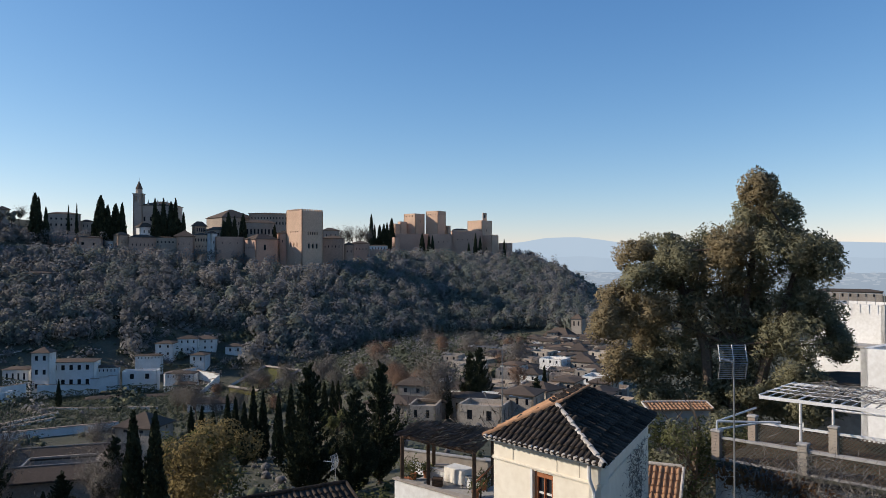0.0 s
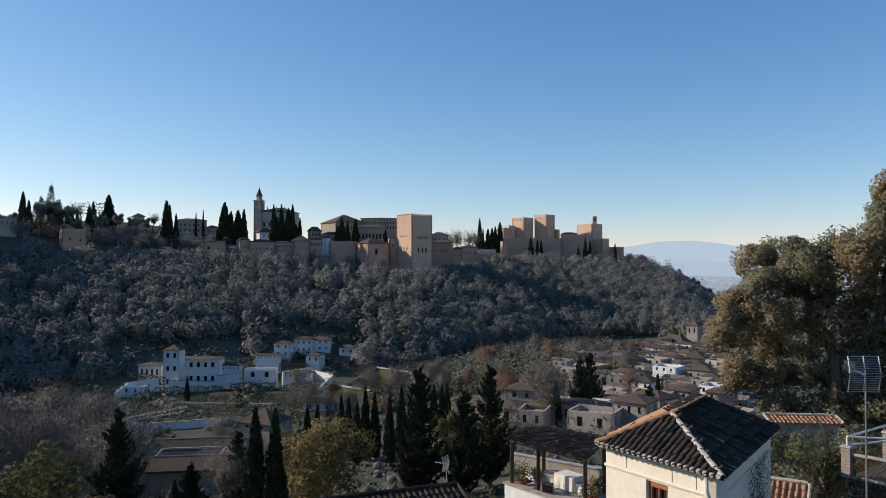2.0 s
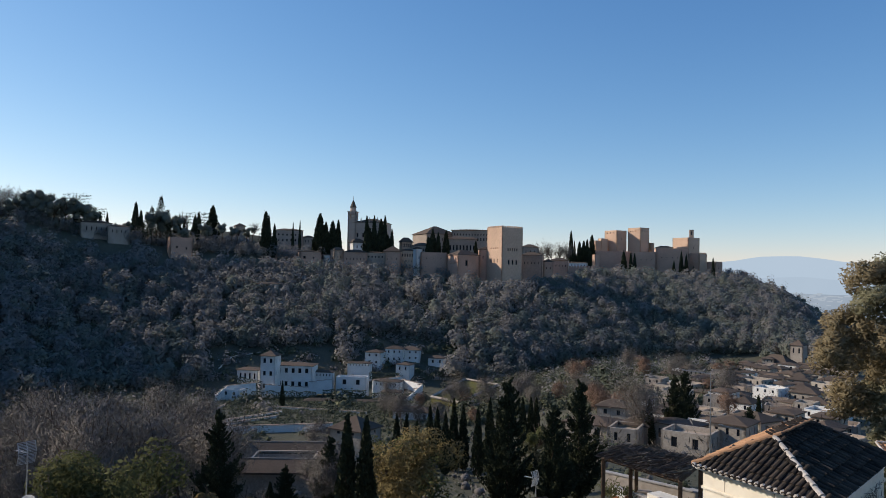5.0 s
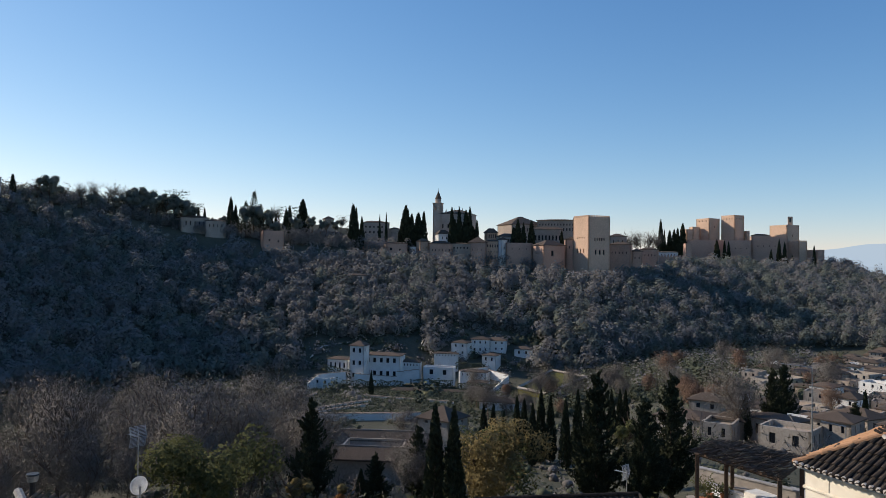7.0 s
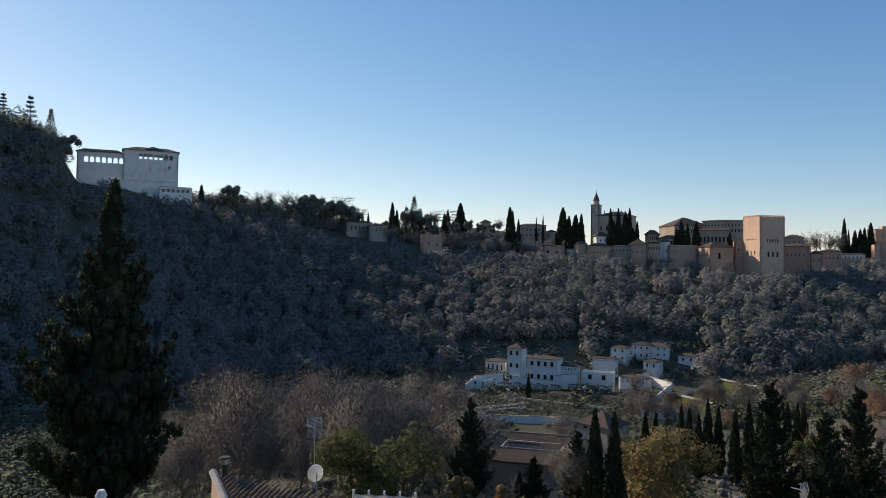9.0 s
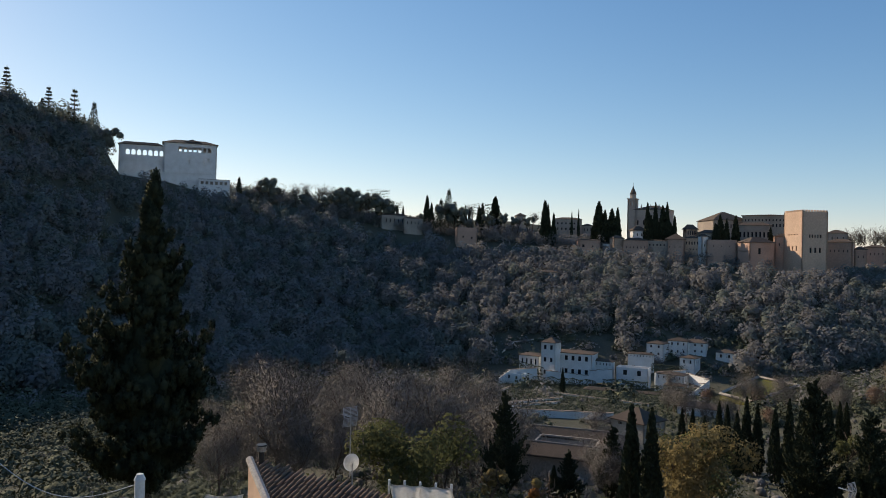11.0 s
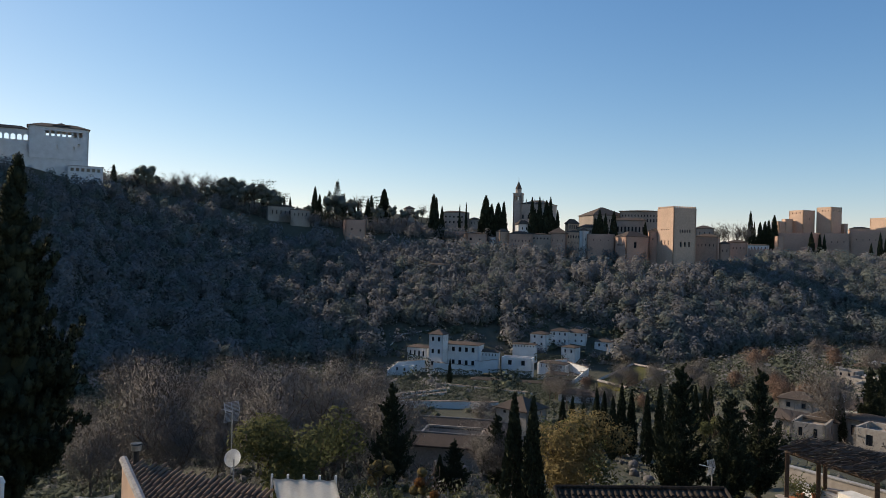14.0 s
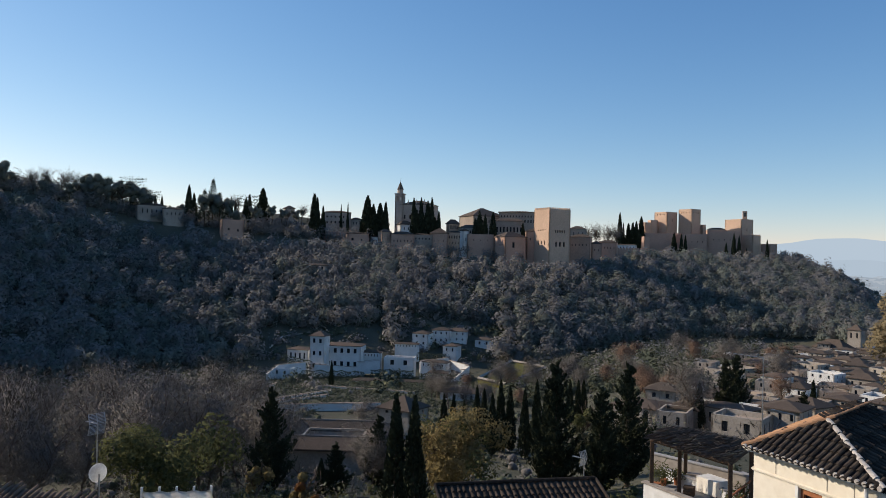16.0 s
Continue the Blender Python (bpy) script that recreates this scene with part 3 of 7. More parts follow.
tower("rampart_tower", -3.64, 0.37, 1.89, 640, 5.0, 5.4, 25, TAPIA, "slim square rampart tower under the keep", "tower", merlons=False, group=FORT)
tower("palace_block", -13.79, -0.14, 1.69, 497, 17.2, 12.8, 34, TAPIA, "reddish palace block with tiled hip roof and arched windows", "palace", row_of(3, 5, 0.1, 0.9, 0.62, 0.70, 0.35) + [(0, 0.35, 0.46, 0.55, 0.78)], roof=(3.6, 0.6), group=FORT)
tower("palace_wing", -12.13, 0.41, 2.15, 507, 8.4, 10.0, 6, TAPIA, "tall reddish palace wing against the great tower", "palace", row_of(0, 2, 0.1, 0.9, 0.6, 0.72, 0.2), roof=(2.0, 0.5), group=FORT)
tower("palace_hall", -13.92, 1.69, 2.91, 525, 20.7, 9.0, 2, OLDWALL, "long grey hall with an arcade under a tiled roof", "palace", row_of(0, 8, 0.04, 0.96, 0.3, 0.62, 0.45), roof=(2.0, 0.6), group=FORT)
tower("palace_wall", -16.10, 0.51, 1.86, 503, 18.0, 8.0, 4, TAPIA, "plain reddish palace wall below the gardens", "palace", row_of(0, 3, 0.1, 0.9, 0.62, 0.70, 0.10), merlons=False, group=FORT)
tower("white_gable", -17.35, 0.57, 2.10, 501, 5.0, 3.6, 40, WHITE, "narrow white palace gable lit by the sun", "palace", row_of(0, 1, 0.2, 0.8, 0.5, 0.65, 0.3), roof=(1.6, 0.4), group=FORT)
tower("palace_range", -17.01, 1.72, 2.33, 516, 13.4, 9.0, 16, OLDWALL, "low plastered range under a brown tiled roof", "palace", row_of(0, 5, 0.05, 0.95, 0.35, 0.7, 0.3), roof=(2.2, 0.5), group=FORT)
tower("golden_loggia", -18.09, 0.73, 1.96, 505, 10.0, 8.0, -4, TAPIA_PALE, "ochre loggia block with a row of arched windows", "palace", row_of(0, 5, 0.08, 0.92, 0.62, 0.80, 0.45) + row_of(0, 4, 0.1, 0.9, 0.30, 0.38, 0.25), roof=(1.2, 0.5), group=FORT)
tower("lantern_pavilion", -18.26, 1.91, 2.61, 520, 8.1, 4.2, 28, TAPIA_PALE, "small square lantern pavilion with pyramid roof", "pavilion", row_of(0, 4, 0.1, 0.9, 0.45, 0.85, 0.6) + row_of(3, 3, 0.1, 0.9, 0.45, 0.85, 0.6), roof=(3.2, 0.7), group=FORT)
tower("palace_wing", -19.25, 0.45, 1.85, 502, 11.9, 12.0, -6, TAPIA, "reddish palace wing under a dark heavy roof", "palace", row_of(0, 3, 0.1, 0.9, 0.55, 0.66, 0.12), roof=(4.0, 0.6), group=FORT)
tower("palace_wing", -20.61, 0.07, 1.73, 500, 13.4, 9.0, 3, STONE, "pale tan palace wall with high small windows", "palace", row_of(0, 5, 0.08, 0.92, 0.78, 0.86, 0.4), roof=(0.8, 0.3), group=FORT)
tower("palace_wing", -22.18, -0.01, 1.74, 498, 15.6, 10.0, 5, TAPIA, "long reddish palace wall with small windows", "palace", row_of(0, 6, 0.06, 0.94, 0.66, 0.75, 0.25) + row_of(0, 3, 0.1, 0.9, 0.35, 0.43, 0.2), roof=(1.8, 0.5), group=FORT)
tower("square_pavilion", -21.98, 1.79, 2.49, 512, 9.0, 5.8, 24, WHITE, "square pale pavilion with a dark pyramid roof", "pavilion", row_of(0, 2, 0.15, 0.85, 0.4, 0.7, 0.3), roof=(2.8, 0.8), group=FORT)
tower("palace_wing", -23.52, 0.44, 1.88, 497, 7.4, 5.3, 30, TAPIA_PALE, "small pinkish palace tower with low roof", "palace", row_of(0, 2, 0.2, 0.8, 0.6, 0.7, 0.2) + [(3, 0.35, 0.65, 0.5, 0.62)], roof=(2.0, 0.5), group=FORT)
tower("low_house", -24.31, 0.77, 1.47, 500, 4.9, 6.0, 10, WHITE, "low white house between cypresses", "house", row_of(0, 2, 0.1, 0.9, 0.4, 0.7, 0.25), roof=(1.0, 0.4), group=FORT)
tower("wall_tower", -25.61, 0.05, 1.70, 496, 13.8, 12.0, 8, TAPIA, "broad square reddish wall tower among trees", "tower", [(0, 0.15, 0.26, 0.68, 0.80), (0, 0.6, 0.67, 0.66, 0.76)], roof=(1.0, 0.4), group=FORT)
tower("garden_wall_house", -25.73, 2.14, 2.79, 540, 8.5, 7.0, 6, OLDWALL, "low house with dark roof beside the convent", "house", row_of(0, 3, 0.1, 0.9, 0.4, 0.7, 0.2), roof=(1.4, 0.4), group=FORT)
tower("terrace_wall", -27.23, 0.88, 1.84, 505, 16.6, 3.0, -6, TAPIA, "old reddish boundary wall half hidden by trees", "wall", merlons=False, group=FORT)
tower("terrace_wall", -30.04, 0.47, 1.16, 500, 34.9, 3.0, -10, TAPIA, "long low earth wall under hillside orchards", "wall", merlons=False, group=FORT)
tower("convent", -27.22, 2.10, 3.27, 540, 19.4, 12.0, 5, PALE_STONE, "pale plastered convent block with rows of small windows", "building", row_of(0, 6, 0.05, 0.95, 0.66, 0.78, 0.35) + row_of(0, 6, 0.05, 0.95, 0.3, 0.44, 0.35), roof=(1.4, 0.4), group=FORT)
tower("imperial_palace", -16.02, 2.09, 3.22, 575, 26.8, 24.3, 28, STONE, "large pale stone palace with a low tiled hip roof", "palace", row_of(0, 9, 0.03, 0.97, 0.55, 0.75, 0.35), roof=(6.6, 0.8), group=FORT)
tower("imperial_palace", -13.20, 2.57, 3.57, 572, 28.6, 20.0, -3, STONE, "long flat stone palace wing with a deep cornice", "palace", row_of(0, 12, 0.03, 0.97, 0.2, 0.42, 0.4) + row_of(0, 12, 0.03, 0.97, 0.6, 0.75, 0.35), roof=(1.2, 0.9), group=FORT)
tower("ruined_wall_tower", -34.99, 0.76, 2.49, 490, 13.5, 10.0, 8, TAPIA, "square reddish wall tower among trees", "tower", [(0, 0.28, 0.36, 0.55, 0.64), (0, 0.7, 0.78, 0.5, 0.6)], merlons=False, group=FORT)
tower("ridge_house", -40.64, 2.46, 3.31, 503, 17.2, 9.0, 10, OLDWALL, "old plaster house on the ridge with tiled roof", "house", row_of(0, 5, 0.1, 0.9, 0.35, 0.7, 0.25), roof=(1.4, 0.4), group=FORT)
tower("ridge_house", -39.14, 2.39, 3.11, 500, 12.7, 8.0, 6, OLDWALL, "long tan ridge house half hidden by trees", "house", row_of(0, 4, 0.1, 0.9, 0.4, 0.7, 0.2), roof=(1.0, 0.4), group=FORT)
tower("gable_lodge", -30.82, 2.79, 3.48, 545, 6.6, 7.0, 12, OLDWALL, "small lodge with a brown gable roof on the ridge", "house", row_of(0, 2, 0.1, 0.9, 0.4, 0.7, 0.25), roof=(2.2, 0.7), group=FORT)


# church with belfry
def church():
    p = spot(-21.1, 1.4, 535)
    th = thing("hilltop_church", p, 21.1 - 14, "tan stone church with a square belfry and slender spire", "church")
    h = 535 * (math.tan(radians(4.0)) - math.tan(radians(1.4)))
    for at, tn, ln, ho in (((-9, -9, -10), 0, 23, [(2, 3.2, 24, 27), (6, 7.2, 24, 27), (10, 11.2, 19, 22), (14, 15.2, 24, 27)]), ((14, -9, -10), 90, 18, []), ((14, 9, -10), 180, 23, []), ((-9, 9, -10), 270, 18, [])):
        bm = B()
        wall(bm, ln, h + 10, 1, ho, at, tn)
        part("nave_wall", bm, PALE_STONE, th)
    # near-black sheet behind the openings stands in for the nave's inner shade
    bm = B()
    box(bm, -8, 13, -7.9, -7.6, 8, 18)
    part("window", bm, DARK, th, "dark window recess")
    bm = B()
    hip(bm, -9, 14, -9, 9, h + 0.2, 3.2, 0.6)
    part("roof", bm, ROOF, th)
    for i in range(4):
        bm = B()
        x = -4 + i * 6
        box(bm, x - 0.5, x + 0.5, -9.4, -8.4, h + 0.3, h + 1.6)
        bar(bm, (x, -8.9, h + 1.6), (x, -8.9, h + 4), 0.5, 0.05, 4)
        part("pinnacle", bm, STONE, th)
    tb = h + 7.5
    bm = B()
    for at, tn in (((-13.6, -9.4, 0), 0), ((-7.6, -9.4, 0), 90), ((-7.6, -3.4, 0), 180), ((-13.6, -3.4, 0), 270)):
        wall(bm, 6, tb, 0.9, [(1.4, 2.5, tb - 5, tb - 1.6), (3.5, 4.6, tb - 5, tb - 1.6)], at, tn)
        wall(bm, 6, 8, 0.9, (), (at[0], at[1], -8), tn)
    part("belfry", bm, PALE_STONE, th)
    bm = B()
    box(bm, -14, -7.2, -9.8, -3, tb, tb + 0.5)
    part("cornice", bm, PALE_STONE, th)
    bm = B()
    bar(bm, (-10.6, -6.4, tb + 0.5), (-10.6, -6.4, tb + 3.4), 2.3, 2.1, 8)
    part("lantern", bm, PALE_STONE, th)
    bm = B()
    bar(bm, (-10.6, -6.4, tb + 3.4), (-10.6, -6.4, tb + 9.2), 2.5, 0.12, 8)
    bar(bm, (-10.6, -6.4, tb + 9.2), (-10.6, -6.4, tb + 11.6), 0.12, 0.05, 4)
    part("spire", bm, ROOF, th, "dark tiled spire with an iron finial")


church()


# white summer palace on the high hill
def summer_palace():
    d = 500
    p = spot(-57.3, 5.9, d)
    th = thing("white_hill_palace", p, 57.3, "white hillside palace with an arcaded wing and tower pavilion", "palace")
    top = d * (math.tan(radians(7.75)) - math.tan(radians(5.9)))
    hh = d * (math.tan(radians(8.05)) - math.tan(radians(5.9)))
    x0, x1, x2 = -29.0, -3.0, 29.5
    bm = B()
    holes = [(4 + i * 3.3, 6.4 + i * 3.3, top - 6.4, top - 3.0) for i in range(7)]
    wall(bm, x1 - x0, top, 0.8, holes, (x0, 2, 0))
    wall(bm, 12, top, 0.8, (), (x0, 14, 0), 270)
    part("wall", bm, WHITE, th)
    for a, b, c, e in holes:
        bm = B()
        n = 10
        for k in range(n):
            a0, a1 = math.pi * k / n, math.pi * (k + 1) / n
            cx, r = x0 + (a + b) / 2, (b - a) / 2
            z = e - r
            vs = [bm.verts.new(q) for q in ((cx + r * math.cos(a0), 2.05, z + r * math.sin(a0)), (cx + r * math.cos(a1), 2.05, z + r * math.sin(a1)), (cx + r * math.cos(a1), 2.05, e + 0.02), (cx + r * math.cos(a0), 2.05, e + 0.02))]
            bm.faces.new(vs)
        bmesh.ops.solidify(bm, geom=bm.faces[:], thickness=0.6)
        part("arch", bm, WHITE, th)
    bm = B()
    hip(bm, x0, x1, 2, 9, top + 0.1, 2.1, 0.7)
    part("roof", bm, ROOF, th)
    bm = B()
    hol = [(9 + i * 3.0, 11 + i * 3.0, hh - 5.4, hh - 2.2) for i in range(7)] + [(15, 16, 6, 8.4), (24, 25, 6, 8), (26.5, 28, hh - 11, hh - 9)]
    wall(bm, x2 - x1, hh, 0.8, hol, (x1, 0, 0))
    wall(bm, 14, hh, 0.8, [(2, 3.4, hh - 5.4, hh - 2.2), (5, 6.4, hh - 5.4, hh - 2.2), (8, 9.4, hh - 5.4, hh - 2.2)], (x2, 0, 0), 90)
    wall(bm, x2 - x1, hh, 0.8, hol[:7], (x2, 14, 0), 180)
    wall(bm, 14, hh, 0.8, (), (x1, 14, 0), 270)
    wall(bm, x2 - x0, 20, 0.8, (), (x0, 0.4, -20))
    part("wall", bm, WHITE, th)
    bm = B()
    hip(bm, x1, x2, 0, 14, hh + 0.1, 2.8, 0.8)
    part("roof", bm, ROOF, th)
    bm = B()
    hip(bm, 10, 19, 2, 12, hh + 1.4, 2.2, 0.5)
    part("roof", bm, ROOF, th)
    q = spot(-54.05, 4.9, d - 6)
    lo = thing("lower_gallery", q, 54, "low white garden gallery with square openings", "building")
    w = 19
    bm = B()
    wall(bm, w, 5.4, 0.6, [(1.2 + i * 2.9, 2.9 + i * 2.9, 2.2, 4.2) for i in range(6)], (-w / 2, 0, 0))
    wall(bm, w, 12, 0.6, (), (-w / 2, 0, -12))
    wall(bm, 6, 5.4, 0.6, (), (w / 2, 0, 0), 90)
    part("wall", bm, WHITE, lo)
    bm = B()
    box(bm, -w / 2 + 0.1, w / 2 - 0.1, 2, 2.2, 0, 5)
    part("back_wall", bm, OLDWALL, lo)
    bm = B()
    box(bm, -w / 2 - 0.2, w / 2 + 0.2, -0.2, 6, 5.4, 5.7)
    part("roof", bm, CONCRETE, lo)


summer_palace()

# ---- trees ----
def cypress_meshes(seed, h, r, n, base=0.05, rag=0.25, size=0.16, width=0.45, shape=0.75):
    """The crown of a cypress: upright sprays on a ragged spindle."""
    rng = np.random.default_rng(seed)
    u = rng.beta(1.15, 1.5, n)
    th = rng.uniform(0, 2 * np.pi, n)
    prof = np.minimum(1, (u + 0.06) * 4.5) ** 0.6 * (1 - u) ** shape
    lump = np.array([noise.noise((math.cos(a) * 1.3, math.sin(a) * 1.3, b * h * 0.55 + seed * 7)) for a, b in zip(th, u)])
    lump2 = np.array([noise.noise((math.cos(a) * 3.1, math.sin(a) * 3.1, b * h * 1.4 + seed * 3)) for a, b in zip(th, u)])
    rr = r * prof * (1 + rag * 1.6 * lump + rag * lump2) * np.sqrt(rng.uniform(0.25, 1, n))
    c = np.stack([rr * np.cos(th), rr * np.sin(th), h * (base + (1 - base) * u)], 1)
    lean = np.stack([np.cos(th) * 0.5, np.sin(th) * 0.5, np.full(n, 1.4)], 1)
    return leaves(rng, c, size, width, lean, 0.45)


def cypress_kind(name, seed, h, r, n, label, **kw):
    th = thing(name, (0, 0, 0), 0, label, "cypress")
    v, f = cypress_meshes(seed, h, r, n, **kw)
    raw("crown", v, f, CYPRESS, th)
    bm = B()
    bar(bm, (0, 0, -h * 0.06), (0, 0, h * 0.8), r * 0.16, 0.03, 7)
    part("trunk", bm, BARK, th)
    return th


def put_on(th, az, el_top, d, h, first, wide=1.0):
    """Stands a tree, built h high, on the ground so that its tip shows at the bearing and rise given."""
    p = spot(az, el_top, d)
    z = gz(p) - 0.2
    k = (p.z - z) / h
    m = Matrix.Translation((p.x, p.y, z)) @ Matrix.Rotation(radians(az * 37 % 360), 4, "Z") @ Matrix.Diagonal(((0.35 + 0.65 * k) * wide, (0.35 + 0.65 * k) * wide, k, 1))
    if not first:
        th = copy_thing(th, Matrix.Identity(4))
    th.matrix_world = m
    return th


def bough_cypress(name, seed, h, r, boughs, label, taper=1.0, size=0.15, foot=0.10, tuft=1.0, inner=5000, short=0.45, fill=0.6, thick=0.042, sharp=5.0):
    """An old cypress: ragged boughs that sweep out and turn up, with gaps between them."""
    rng = np.random.default_rng(seed)
    th = thing(name, (0, 0, 0), 0, label, "cypress")
    cc, ll = [], []
    bm = B()
    bar(bm, (0, 0, -h * 0.05), (0, 0, h * 0.9), h * 0.022, 0.04, 9)
    for k in range(boughs):
        u = foot + (0.985 - foot) * rng.beta(1.0, 1.2)
        a = rng.uniform(0, 2 * np.pi)
        reach = r * min(1, (u - foot * 0.85) * sharp) ** 0.7 * (1 - u) ** taper * rng.uniform(short, 1.2) + h * 0.012
        out = np.array((math.cos(a), math.sin(a), 0))
        n = int((26 + 110 * reach / (r * 0.5)) * tuft)
        s = rng.beta(2.4, 1.1, n)
        p = out * (reach * s)[:, None] + np.array((0, 0, 1)) * (u * h + 0.75 * reach * s ** 3 - 0.1 * reach * s)[:, None]
        w = (0.05 + thick * reach) * (1.15 - 0.5 * s)[:, None]
        o = rng.normal(size=(n, 3)) * w * (1, 1, 1.7)
        cc.append(p + o)
        ll.append(np.repeat((out * 0.6 + (0, 0, 1.0))[None], n, 0))
        if k % 5 == 0:
            bar(bm, (0, 0, u * h), tuple(out * reach * 0.8 + np.array((0, 0, u * h + 0.25 * reach))), h * 0.0028, 0.012, 4)
    u = foot + (0.96 - foot) * rng.beta(1.1, 1.5, inner)
    a, q = rng.uniform(0, 2 * np.pi, inner), rng.uniform(0, 1, inner) ** 0.6 * fill * r * np.minimum(1, (u - foot) * (sharp + 1)) * (1 - u) ** taper
    cc.append(np.stack([q * np.cos(a), q * np.sin(a), u * h], 1))
    ll.append(np.repeat(np.array(((0, 0, 1.0),)), inner, 0))
    v, f = leaves(rng, np.concatenate(cc), size, 0.5, np.concatenate(ll), 0.45)
    raw("crown", v, f, CYPRESS, th)
    part("trunk", bm, BARK, th)
    return th


SLIM = cypress_kind("slim_cypress", 1, 14, 1.5, 3200, "slim dark green columnar cypress in the valley garden", rag=0.2, size=0.26)
SLIM["group"] = "slim cypresses in the valley"
for i, (az, el, d) in enumerate(((-22.65, -10.52, 58), (-21.2, -10.7, 57), (0.33, -8.58, 130), (-28.28, -15.23, 70), (-18.75, -10.46, 140), (-18.01, -10.44, 142), (-16.2, -9.76, 135),
                                 (-15.64, -9.96, 138), (-14.36, -9.29, 132), (-13.63, -9.68, 134), (-11.59, -9.18, 128), (-9.08, -9.07, 140), (-8.46, -9.04, 143), (-8.05, -9.02, 146),
                                 (-17.2, -10.9, 130), (-12.5, -9.9, 126), (-15.0, -10.3, 128), (-10.9, -9.9, 124), (7.8, -7.9, 160), (-27.4, -8.0, 270), (-25.9, -10.9, 200))):
    put_on(SLIM, az, el, d, 14, i == 0)
RAGGED = bough_cypress("ragged_cypress", 2, 15, 3.6, 170, "dark ragged cypress with a broad irregular crown", size=0.15, taper=0.85, foot=0.06, tuft=0.7, inner=4500)
RAGGED["group"] = "ragged cypresses in the valley"
for i, (az, el, d) in enumerate(((-32.08, -9.85, 75), (-10.2, -7.45, 70), (-6.82, -9.36, 68), (-4.82, -7.42, 72), (2.06, -6.81, 135), (2.78, -6.37, 150), (7.22, -8.68, 135), (-23.87, -11.99, 80), (-27.18, -14.03, 72), (5.6, -10.2, 130))):
    put_on(RAGGED, az, el, d, 15, i == 0)
HILL = cypress_kind("hilltop_cypress", 3, 17, 2.6, 1700, "dark cypress rising above the hilltop walls", rag=0.2, size=0.6)
HILL["group"] = "cypresses on the hilltop"
for i, (az, el, w) in enumerate(((-24.88, 4.63, 1.5), (-24.43, 3.99, 1.2), (-23.91, 4.10, 1.4), (-23.48, 4.19, 0.9), (-25.19, 3.19, 0.9), (-21.30, 4.55, 0.8), (-21.06, 3.64, 1.2), (-20.73, 4.57, 0.8), (-20.20, 4.32, 1.1), (-19.90, 4.59, 0.7),
                                 (-19.65, 3.11, 1.3), (-19.35, 3.59, 0.8), (-16.20, 3.65, 1.2), (-16.54, 3.04, 1.0), (-15.76, 3.40, 0.9), (-15.15, 3.58, 1.1), (-12.83, 2.79, 0.9), (-12.47, 2.15, 0.7), (-28.26, 3.75, 0.8), (-28.92, 4.63, 1.1))):
    put_on(HILL, az, el, 511 if az > -22 else 505, 17, i == 0, w)
for az, el, w in ((-5.54, 3.65, 0.8), (-5.28, 2.89, 0.6), (-4.90, 2.85, 1.2), (-4.58, 2.93, 1.1), (-4.33, 3.02, 1.0), (-3.97, 3.36, 1.2)):
    put_on(HILL, az, el, 668, 17, False, w)
for az, el, w in ((-1.61, 2.20, 1.2), (-1.09, 2.12, 0.8), (-0.81, 2.04, 0.8), (2.52, 2.20, 0.8), (2.87, 2.00, 0.8), (4.73, 1.73, 0.7), (3.37, 1.11, 0.8), (2.00, 1.50, 0.9)):
    put_on(HILL, az, el, 655, 17, False, w)
for az, el, w in ((-40.34, 4.12, 0.8), (-39.89, 4.10, 0.7), (-38.04, 4.86, 1.1), (-37.69, 4.36, 1.0), (-35.36, 4.11, 0.7), (-35.06, 4.21, 0.8), (-34.76, 4.05, 0.6), (-32.76, 4.94, 1.7), (-32.62, 4.47, 1.2), (-28.70, 4.42, 0.8), (-33.99, 4.16, 1.2), (-33.74, 4.43, 1.0), (-26.89, 3.92, 0.4), (-26.38, 4.07, 0.4)):
    put_on(HILL, az, el, 528, 17, False, w)

